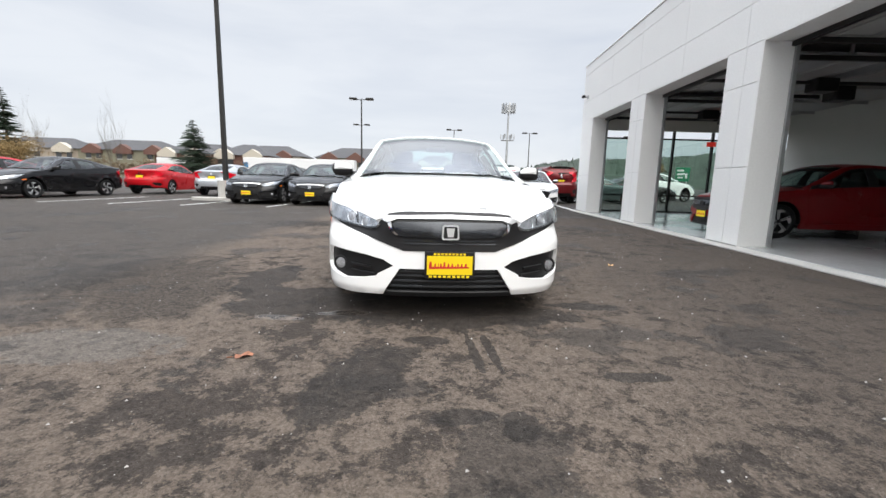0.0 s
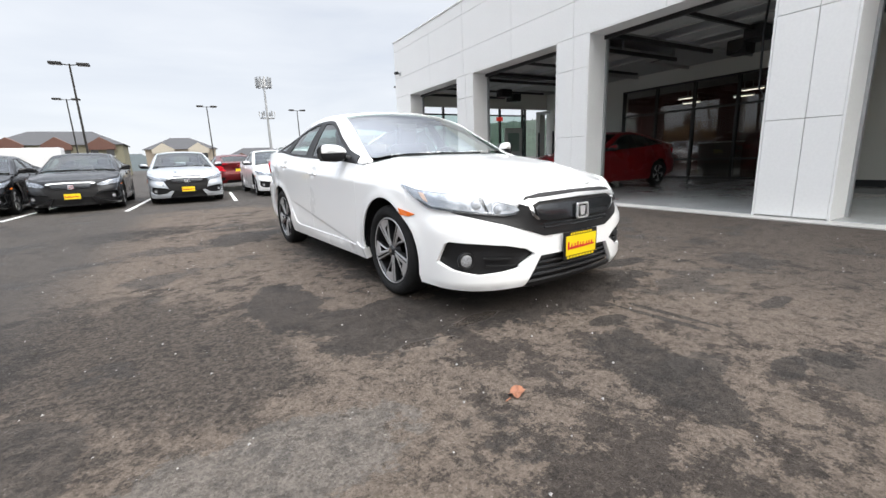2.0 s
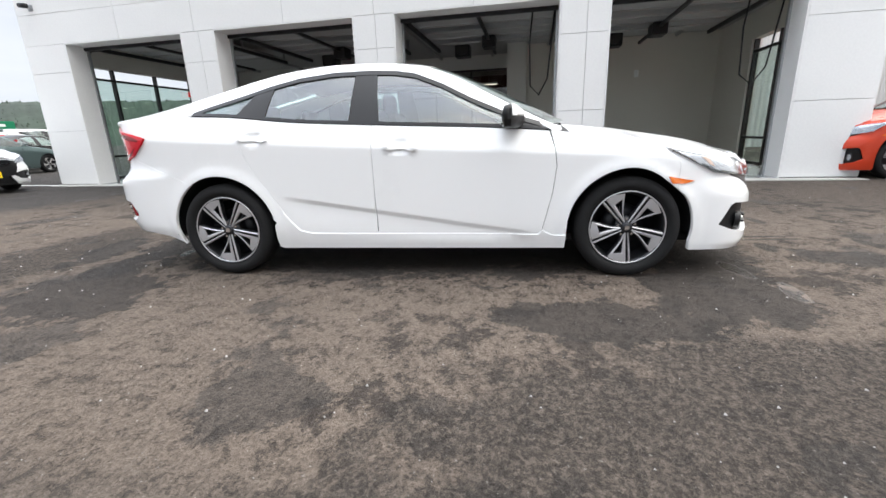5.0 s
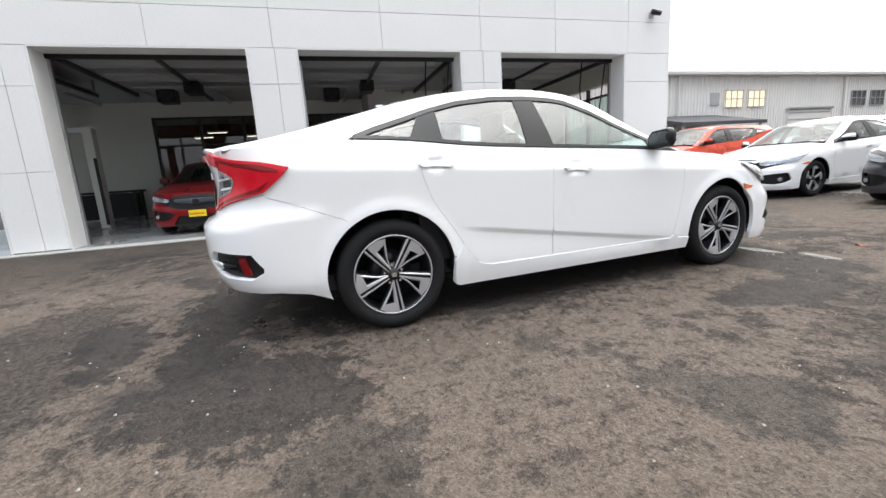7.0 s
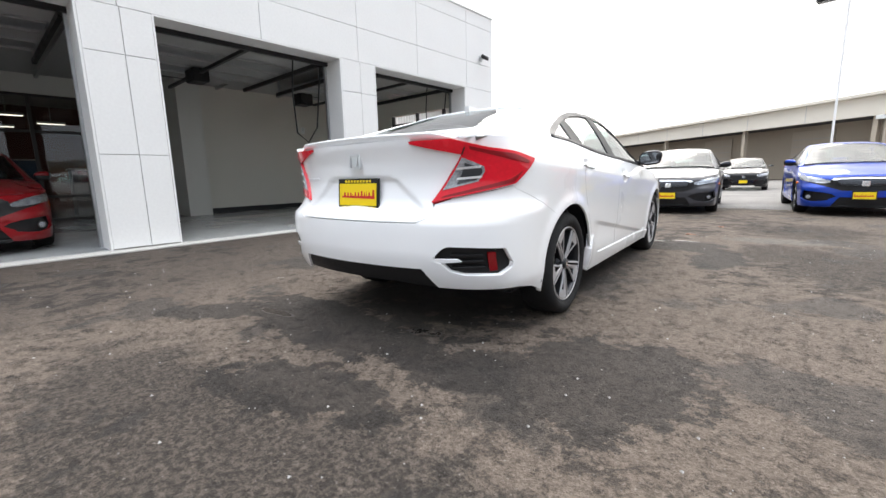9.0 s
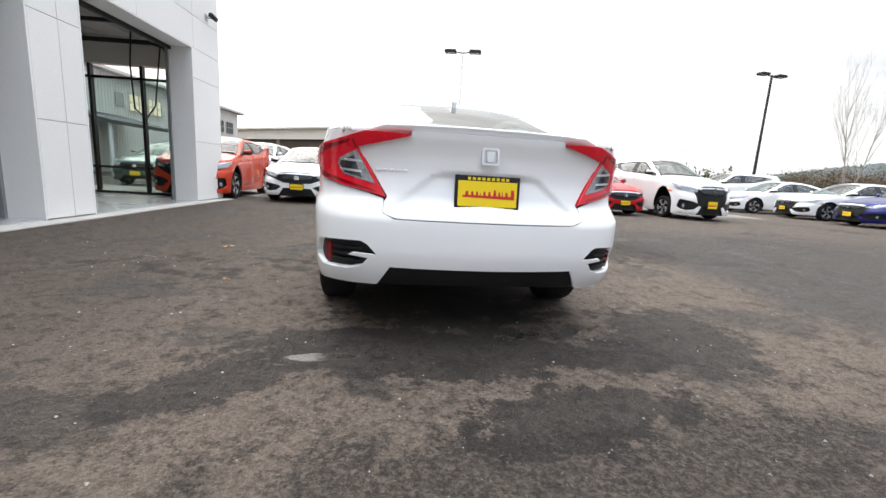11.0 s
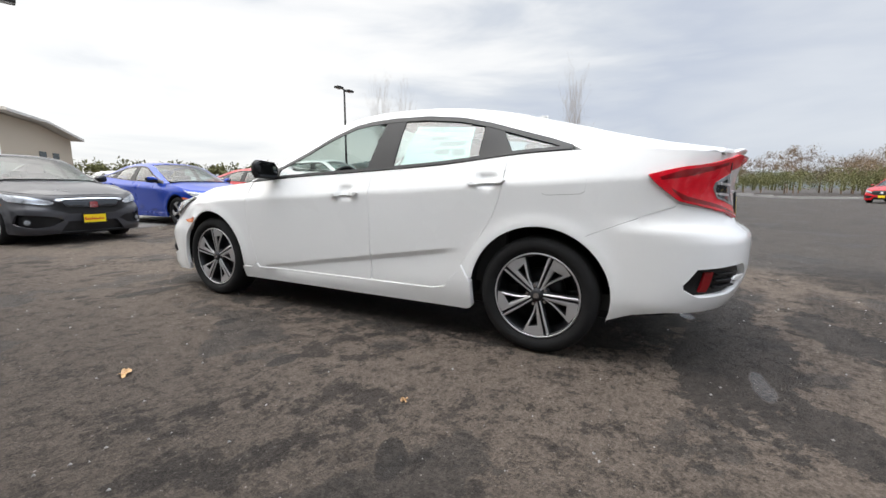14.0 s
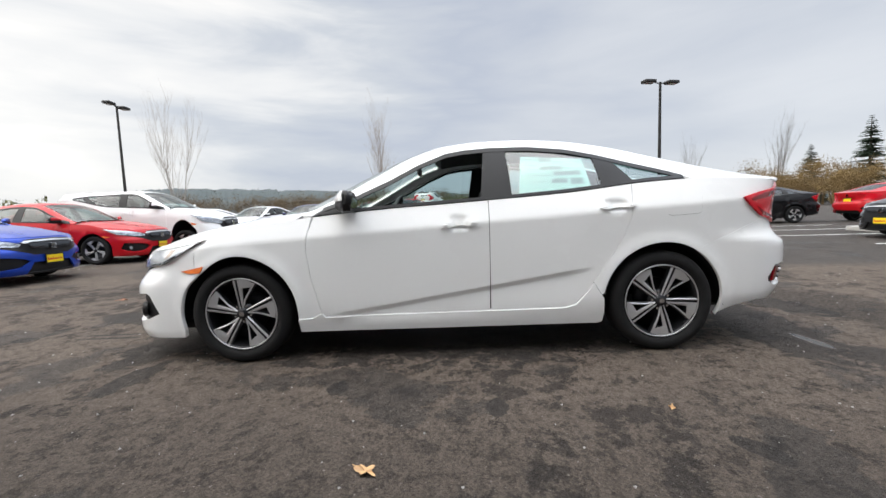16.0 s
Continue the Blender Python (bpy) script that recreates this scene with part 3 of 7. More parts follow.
def ring(s, z):
    """The body below the belt: s along the outline (negative: the other side), z the height."""
    sg = -1 if s < 0 else 1
    if abs(s) > S_END:
        sg, s = -sg, 2 * S_END - abs(s)
    u = float(np.interp(abs(s), _ss, _us))
    x, y = plan_raw(u)
    side = smooth01((y + 2.2) / .9) * smooth01((2.3 - y) / .5)
    zs = shoulder(y)
    d = -.40 * sp(z - zs, .007) - .034 * max(0.0, zs - z) - (.10 if y < -1.6 else .24 if y > -1.2 else .10 + .35 * (y + 1.6)) * sp(.31 - z, .03)
    if -.95 < y < 1.0 and z < .6:
        zc = crease_z(y)
        fade = smooth01((y + .80) / .15) * smooth01((.95 - y) / .25)
        d -= .013 * fade * smooth01((zc - z) / CREASE + .5) * (1 - .80 * smooth01((zc - z - .02) / .19)) * smooth01((z - .22) / .08)
    for yh, zh in HANDLES:
        if abs(y - yh) < .2 and abs(z - zh) < .12:
            d -= .020 * math.exp(-((y - yh) / .056) ** 4 - ((z - zh - .006) / .034) ** 4)
    for yw in (-1.35, 1.35):
        r = math.hypot(y - yw, z - .322)
        if .3 < r < .5:
            d += .011 * math.exp(-((r - .385) / .045) ** 2)
    full = smooth01((y - 1.62) / .40) * smooth01((z - .20) / .16) * smooth01((.765 - z) / .07)
    lip = smooth01((-1.72 - y) / .30) * smooth01((z - .12) / .10) * smooth01((.66 - z) / .14)
    d += .040 * full + .026 * lip
    k = max(0.0, (abs(x) / .895)) ** 3
    x = x + d * side * k + d * .6 * (1 - side) * k
    swept = .085 * smooth01((z - .50) / .14) * smooth01((abs(x) - .36) / .26)
    if y > 2.15 and .66 < z < .90:
        wide = .275 + max(0.0, .884 - z) * 1.25
        y -= .014 * smooth01((wide - abs(x)) / .07) * smooth01((.892 - z) / .030) * smooth01((z - .672) / .05)
    y += (nose_in(z) + swept) * smooth01((-1.2 - y) / .8) + tail_in(z) * smooth01((y - 1.6) / .6)
    return Vector((sg * x, y, z))


top_z = curve((0, .745), (s_xf(.5), .752), (s_xf(.75), .785), (s_y(-1.75), .830), (s_y(-1.55), .862), (s_y(-1.35), .885), (s_y(-1.1), .905), (s_y(-.85), .93), (s_y(-.4), .964), (s_y(0), .984), (s_y(.74), 1.026),
              (s_y(1.33), 1.082), (s_y(1.7), 1.094), (s_y(1.95), 1.082), (s_xr(.7), 1.066), (s_xr(.4), 1.062), (S_END, 1.060))
_edge = np.array([tuple(ring(s, top_z(s))) for s in np.linspace(s_xf(.30), s_xr(.45), 240)])


def edge_at(y):
    return float(np.interp(y, _edge[:, 1], _edge[:, 0])), float(np.interp(y, _edge[:, 1], _edge[:, 2]))


hood_mid = curve((-2.24, .735), (-2.1, .780), (-2.0, .810), (-1.8, .860), (-1.5, .914), (-1.17, .957), (-1.0, .976), (-.85, .995))


def hood(x, y):
    xe, ze = edge_at(y)
    zc = hood_mid(y)
    q = min(1.0, abs(x) / max(xe, .05))
    ridge = .008 * math.exp(-((q - .62) / .13) ** 2)
    return Vector((x, y, ze + (zc - ze) * (1 - q**2.6) + ridge * smooth01((y + 2.15) / .5)))


rail_x = curve((-1.1, .80), (-.93, .79), (-.7, .745), (-.45, .690), (-.2, .640), (0, .606), (.25, .585), (.5, .578), (.8, .572), (1.1, .570), (1.4, .582), (1.7, .615), (1.95, .66), (2.2, .70))
rail_z = curve((-1.1, .93), (-.93, .945), (-.7, 1.045), (-.45, 1.180), (-.2, 1.310), (0, 1.372), (.25, 1.400), (.5, 1.403), (.8, 1.384), (1.1, 1.335), (1.4, 1.262), (1.7, 1.185), (1.95, 1.126), (2.2, 1.080))
roof_z = curve((-1.1, .965), (-1.0, 1.012), (-.9, 1.066), (-.7, 1.165), (-.45, 1.279), (-.2, 1.380), (0, 1.426), (.25, 1.446), (.5, 1.448), (.8, 1.429), (1.1, 1.378), (1.4, 1.303), (1.7, 1.220), (1.95, 1.146), (2.2, 1.092), (2.35, 1.075))


def roof(x, y):
    xr = rail_x(y)
    q = min(1.0, abs(x) / xr)
    return Vector((x, y, rail_z(y) + (roof_z(y) - rail_z(y)) * (1 - q**2.5)))


def green(y, z):
    """The side of the cabin, from the belt to the roof rail."""
    xe, ze = edge_at(y)
    xr, zr = rail_x(y), rail_z(y)
    v = (z - ze) / max(.01, zr - ze)
    return Vector((xe + (xr - xe) * v + .018 * math.sin(math.pi * max(0, min(1, v))), y, z))


def inside(p, poly):
    x, y = p
    hit = False
    for (x0, y0), (x1, y1) in zip(poly, poly[1:] + poly[:1]):
        if (y0 > y) != (y1 > y) and x < (x1 - x0) * (y - y0) / (y1 - y0) + x0:
            hit = not hit
    return hit


def resample(poly, res):
    out = []
    for (x0, y0), (x1, y1) in zip(poly, poly[1:] + poly[:1]):
        n = max(1, math.ceil(math.hypot(x1 - x0, y1 - y0) / res))
        out += [(x0 + (x1 - x0) * k / n, y0 + (y1 - y0) * k / n) for k in range(n)]
    return out


def skin(fn, outline, res=.05, off=0.0, thick=.012, holes=(), flip=False, out=None, lines=()):
    """Arrays of a panel: the outline of parameters laid on a surface, with a folded edge."""
    loops = [resample(list(outline), res)] + [resample(list(h), res) for h in holes]
    vs, es = [], []
    for lp in loops:
        n0 = len(vs)
        vs += lp
        es += [(n0 + k, n0 + (k + 1) % len(lp)) for k in range(len(lp))]
    edge_pts = np.array(vs)
    for line in lines:
        prev = None
        for a, b in line:
            free = inside((a, b), loops[0]) and np.min(np.abs(edge_pts[:, 0] - a) + np.abs(edge_pts[:, 1] - b)) > .006
            if free:
                vs.append((a, b))
                if prev is not None:
                    es.append((prev, len(vs) - 1))
                prev = len(vs) - 1
            else:
                prev = None
    xs, ys = [p[0] for p in loops[0]], [p[1] for p in loops[0]]
    gx, gy = np.arange(min(xs) + res * .5, max(xs), res), np.arange(min(ys) + res * .5, max(ys), res)
    arr = np.array(vs)
    for a in gx:
        for b in gy:
            if np.min(np.abs(arr[:, 0] - a) + np.abs(arr[:, 1] - b)) > res * .55 and inside((a, b), loops[0]) and not any(inside((a, b), h) for h in loops[1:]):
                vs.append((a, b))
    got = geometry.delaunay_2d_cdt([Vector(v) for v in vs], es, [], 0, 1e-6)
    v2, tris = [tuple(v) for v in got[0]], []
    for f in got[2]:
        c = (sum(v2[i][0] for i in f) / len(f), sum(v2[i][1] for i in f) / len(f))
        if inside(c, loops[0]) and not any(inside(c, h) for h in loops[1:]):
            tris.append(list(f))
    e = 1e-3
    pts, nrm = [], []
    for a, b in v2:
        p = fn(a, b)
        n = (fn(a + e, b) - fn(a - e, b)).cross(fn(a, b + e) - fn(a, b - e))
        n = n.normalized() if n.length > 1e-12 else Vector((0, 0, 1))
        if out is not None:
            ref = Vector(out(p))
        else:
            ref = p - Vector((0, max(-1.4, min(1.4, p.y)), .45))
        if n.dot(ref) < 0:
            n = -n
        pts.append(p + n * off)
        nrm.append(n)
    faces = []
    for f in tris:
        a, b, c = (pts[i] for i in f)
        if (b - a).cross(c - a).dot(nrm[f[0]]) < 0:
            f = f[::-1]
        faces.append(f)
    if thick:
        seen = {}
        for f in faces:
            for a, b in zip(f, f[1:] + f[:1]):
                seen[(a, b)] = seen.get((a, b), 0) + 1
        rim = [(a, b) for a, b in seen if (b, a) not in seen]
        for a, b in rim:
            k = len(pts)
            side = (pts[b] - pts[a]).cross(nrm[a])
            side = side.normalized() if side.length > 1e-9 else nrm[a]
            soft = (side + nrm[a]).normalized()
            pts += [pts[a], pts[b], pts[b] - nrm[b] * thick, pts[a] - nrm[a] * thick]
            nrm += [soft, soft, side, side]
            faces.append([k, k + 3, k + 2, k + 1])
    return pts, nrm, faces


def panel_mesh(name, data, material, mirror=False):
    pts, nrm, faces = data
    if mirror:
        pts, nrm, faces = [Vector((-p.x, p.y, p.z)) for p in pts], [Vector((-n.x, n.y, n.z)) for n in nrm], [f[::-1] for f in faces]
    me = bpy.data.meshes.new(name)
    me.from_pydata([tuple(p) for p in pts], [], faces)
    me.materials.append(material)
    me.polygons.foreach_set("use_smooth", [True] * len(me.polygons))
    me.normals_split_custom_set_from_vertices([tuple(n) for n in nrm])
    return me


def skin_part(name, parent, fn, outline, material, label="", both=False, mirror=False, **kw):
    if name in SKIP:
        return [None]
    data = skin(fn, outline, **kw)
    made = []
    for mi in ((False, True) if both else (mirror,)):
        ob = new(name, panel_mesh(name, data, material, mi))
        ob.parent = parent
        if label:
            ob["label"] = label
        made.append(ob)
    return made


def arch(yw, r, a0, a1, n=14):
    """Points of a wheel arch in (s, z), from angle a0 to a1 in degrees, 0 ahead of the wheel."""
    return [(s_y(yw - r * math.cos(radians(a))), .322 + r * math.sin(radians(a))) for a in np.linspace(a0, a1, n)]


def sweep_top(sa, sb, n, drop=0.0):
    return [(s, top_z(s) - drop) for s in np.linspace(sa, sb, n)]


def lathe(bm, profile, n, cx, cy, cz, sgn):
    """Turn a profile of (radius, out) about the wheel's axle."""
    rings = []
    for r, o in profile:
        rings.append([bm.verts.new((cx + sgn * o, cy + r * math.cos(a), cz + r * math.sin(a))) for a in (2 * math.pi * k / n for k in range(n))])
    for a, b in zip(rings, rings[1:]):
        for k in range(n):
            bm.faces.new((a[k], a[(k + 1) % n], b[(k + 1) % n], b[k]))
    bmesh.ops.recalc_face_normals(bm, faces=bm.faces)
    return bm


def wheel(parent, x, y, sgn, R=.322, rim_r=.234, seg=40, phase=10.0, fancy=True):
    """Tyre, rim barrel, twin-blade face, hub cap, nuts and disc."""
    w = part("wheel", lathe(bmesh.new(), [(rim_r - .01, -.09), (rim_r + .012, -.105), (R - .05, -.112), (R - .012, -.095), (R, -.07), (R + .001, 0), (R, .07), (R - .010, .092), (R - .028, .103), (R - .05, .109), (rim_r + .02, .100), (rim_r + .006, .088), (rim_r - .004, .08)], seg, x, y, R, sgn),
             M_RUBBER, parent, "black rubber tyre", True)
    part("rim", lathe(bmesh.new(), [(rim_r, .086), (rim_r - .006, .090), (rim_r - .014, .086), (rim_r - .018, .06), (rim_r - .03, -.02), (rim_r - .035, -.08), (.06, -.082), (.02, -.082)], seg, x, y, R, sgn), M_DARKALLOY, w, "dark grey alloy barrel", True)
    if fancy:
        part("rim_lip", lathe(bmesh.new(), [(rim_r + .002, .088), (rim_r - .001, .0925), (rim_r - .006, .0925), (rim_r - .008, .088)], seg, x, y, R, sgn), M_ALLOY, w, "machined bright lip", True)
    if fancy:
        part("brake_disc", lathe(bmesh.new(), [(.05, -.02), (.135, -.02), (.137, -.04), (.05, -.04)], 28, x, y, R, sgn), M_DARKALLOY, w, "dark steel disc", True)

    def spoke(bm, c, sd, lift, grow, depth, strut=False):
        """One blade beside a narrow slit: a slim strip on one side, a hooked fan widening to the rim on the other."""
        rows = []
        slim = ((.034, .005, .009, .013, .076), (.090, .0065, .011, .016, .081), (.150, .0075, .013, .019, .085), (.166, .0075, .013, .0195, .086), (rim_r - .006, .008, .015, .022, .088))
        fan = ((.034, .005, .009, .014, .076), (.090, .0065, .014, .022, .081), (.168, .0075, .019, .031, .0855), (.192, .0075, .050, .106, .0865), (rim_r - .006, .008, .065, .132, .088))
        brace = ((.050, .0145, .018, .0215, .076), (.090, .029, .0335, .038, .080), (.130, .053, .058, .063, .083), (.165, .076, .082, .088, .084), (.196, .095, .102, .109, .085))
        for r, t0, t1, t2, o in brace if strut else fan if sd * sgn > 0 else slim:
            q = []
            for k, t in enumerate((t0 - grow, t1, t2 + grow)):
                a = radians(c) + sd * t / r
                q.append((r, a, o + lift - (0, -.001, .003)[k]))
            rows.append(q)
        top = [[bm.verts.new((x + sgn * o, y + r * math.sin(a), R + r * math.cos(a))) for r, a, o in q] for q in rows]
        low = [[bm.verts.new((x + sgn * (o - depth), y + r * math.sin(a), R + r * math.cos(a))) for r, a, o in q] for q in rows]
        for i in range(4):
            for k in range(2):
                bm.faces.new((top[i][k], top[i][k + 1], top[i + 1][k + 1], top[i + 1][k]))
            bm.faces.new((top[i][0], top[i + 1][0], low[i + 1][0], low[i][0]))
            bm.faces.new((top[i][2], low[i][2], low[i + 1][2], top[i + 1][2]))
        for i in (0, 4):
            for k in range(2):
                bm.faces.new((top[i][k], top[i][k + 1], low[i][k + 1], low[i][k]))
        return low[0][::sd]

    joined, root = bmesh.new(), []
    for k in range(5):
        c = phase + 72 * k
        for sd, strut in ((-1, False), (1, False), (sgn, True)):
            if not fancy and strut:
                continue
            if not fancy:
                root += spoke(joined, c, sd, 0, 0, .012)
                continue
            face, under = bmesh.new(), bmesh.new()
            spoke(face, c, sd, 0, 0, .005, strut)
            spoke(under, c, sd, -.006, .0035, .035, strut)
            for bm in (face, under):
                bmesh.ops.recalc_face_normals(bm, faces=bm.faces)
            part("spoke", under, M_DARKALLOY, w, "dark grey alloy spoke")
            part("spoke_face", face, M_ALLOY, w, "machined bright spoke face")
    if fancy:
        joined.free()
    else:
        joined.faces.new(root)
        bmesh.ops.recalc_face_normals(joined, faces=joined.faces)
        part("wheel_face", joined, M_ALLOY, w, "bright alloy wheel face")
    cap = lathe(bmesh.new(), [(.072, .045), (.066, .060), (.040, .066), (.033, .083), (.030, .088), (.0, .089)], 20, x, y, R, sgn)
    part("hub_cap", cap, M_DARKALLOY, w, "dark hub with cap", True)
    if not fancy:
        return w
    mark = bmesh.new()
    add_prism(mark, [(y + p, R + q) for p, q in ((-.013, -.013), (.013, -.013), (.016, 0), (.012, .014), (-.012, .014), (-.016, 0))], "x", x + sgn * .0885, x + sgn * .091)
    part("emblem", mark, M_CHROME, w, "small chrome emblem")
    for k in range(5):
        a = radians(phase + 36 + 72 * k)
        c = (y + .054 * math.sin(a), R + .054 * math.cos(a))
        part("wheel_nut", tube([(x + sgn * .05, *c), (x + sgn * .072, *c)], .0085, 6), M_CHROME, w)
    return w


def plate(parent, y, z0, z1, sgn, tilt=0.0, lod=0):
    """Dealer plate in a black surround: plain bars stand for its writing."""
    p = part("plate_frame", box(-.163, .163, min(0, sgn * .012), max(0, sgn * .012), z0 - z0, z1 - z0, .004), M_BLACK, parent, "black plate surround with small yellow bars")
    p.matrix_basis = pose(0, y, z0, tilt, 0, 0)
    h = z1 - z0
    f = sgn * .0125
    def slab(name, xa, xb, za, zb, mt, d):
        o = part(name, box(xa, xb, min(f, f + sgn * d), max(f, f + sgn * d), za, zb), mt, p)
        return o
    part("plate", box(-.148, .148, min(f, f + sgn * .002), max(f, f + sgn * .002), .027, h - .027), M_YELLOW, p, "bright yellow plate")
    for k in range(0 if lod else 9):
        a = -.105 + k * .024
        slab("bar", a, a + .015, h - .022, h - .009, M_YELLOW, .002)
        a = -.135 + k * .0305
        slab("bar", a, a + .019, .008, .022, M_YELLOW, .002)
    mid = h / 2 - .004
    up, k = [], -.135
    for wd, hh in ((.030, .046), (.022, .026), (.010, .034), (.018, .026), (.024, .040), (.022, .026), (.022, .026), (.010, .012), (.020, .024), (.022, .024), (.028, .024)):
        up += [(k, mid - .004), (k + .003, mid + hh * .62), (k + wd * .55, mid + hh * .62), (k + wd * .6, mid - .004)]
        k += wd + .003
    line = up + [(k, mid - .004), (k, mid - .014), (-.135, mid - .020)]
    bm = prism(line, "y", min(f, f + sgn * .003), max(f, f + sgn * .003))
    part("red_script", bm, M_REDINK, p, "red bars in place of lettering")
    return p


def ring_front(x, z):
    return ring(math.copysign(s_xf(abs(x)), x) if x else 0.0, z)


def emblem(parent, pos, n, w, h, material, base, lod=0):
    """A plain rounded emblem: frame with two uprights and a bar."""
    m = Matrix.Translation(pos) @ Vector(n).to_track_quat("Y", "Z").to_matrix().to_4x4()
    bm = bmesh.new()
    t = .010
    if base is None and lod:
        add_prism(bm, [(-w * .44, -h * .5), (w * .44, -h * .5), (w * .5, -h * .3), (w * .46, h * .42), (w * .38, h * .5), (-w * .38, h * .5), (-w * .46, h * .42), (-w * .5, -h * .3)], "y", 0, .010)
        bmesh.ops.transform(bm, matrix=m, verts=bm.verts)
        return part("emblem", bm, material, parent, "plain emblem")
    rim = [(-.44, -.5), (.44, -.5), (.5, -.36), (.47, .42), (.40, .52), (-.40, .52), (-.47, .42), (-.5, -.36)]
    outer = [[bm.verts.new((p * w, d, q * h)) for p, q in rim] for d in (0, .012)]
    inner = [[bm.verts.new((p * (w - 2 * t), d, q * (h - 2 * t))) for p, q in rim] for d in (0, .012)]
    for k in range(8):
        j = (k + 1) % 8
        bm.faces.new((outer[0][k], outer[0][j], outer[1][j], outer[1][k]))
        bm.faces.new((outer[1][k], outer[1][j], inner[1][j], inner[1][k]))
        bm.faces.new((inner[1][k], inner[1][j], inner[0][j], inner[0][k]))
    bmesh.ops.recalc_face_normals(bm, faces=bm.faces)
    mark = [(-.16, -.30), (.16, -.30), (.24, .30), (-.24, .30)]
    mk = prism([(p * w, q * h) for p, q in mark], "y", 0, .010)
    bmesh.ops.transform(mk, matrix=m, verts=mk.verts)
    part("emblem_mark", mk, material, parent, "plain mark")
    bmesh.ops.transform(bm, matrix=m, verts=bm.verts)
    e = part("emblem", bm, material, parent, "plain emblem")
    if base is not None:
        b2 = prism([(-w * .47, -h * .48), (w * .47, -h * .48), (w * .49, 0), (w * .42, h * .5), (-w * .42, h * .5), (-w * .49, 0)], "y", -.02, .002)
        bmesh.ops.transform(b2, matrix=m, verts=b2.verts)
        part("emblem_base", b2, base, e)
    return e


NEAR_SKIP = "emblem_mark chrome_wing lamp_split emblem_base turn_lens scuttle_corner parcel_shelf inner_mirror cabin_floor door_card fog_pocket vent_blade bench_back"
FAR_SKIP = NEAR_SKIP + " mirror_rim brow light_bar fog_lamp lens chin_strip door_handle vent_pocket reflector window_trim mirror_base cowl head_rest headliner wiper grille_blade red_script steering_wheel mirror_arm mirror_glass mirror_lower rear_bench wheel_liner dashboard aerial_fin underbody side_marker clear_lens lamp_cover chrome_strip lip_spoiler belt_trim quarter_window diffuser lower_grille door_divider"
SKIPS = (set(), set(NEAR_SKIP.split()), set(FAR_SKIP.split()))


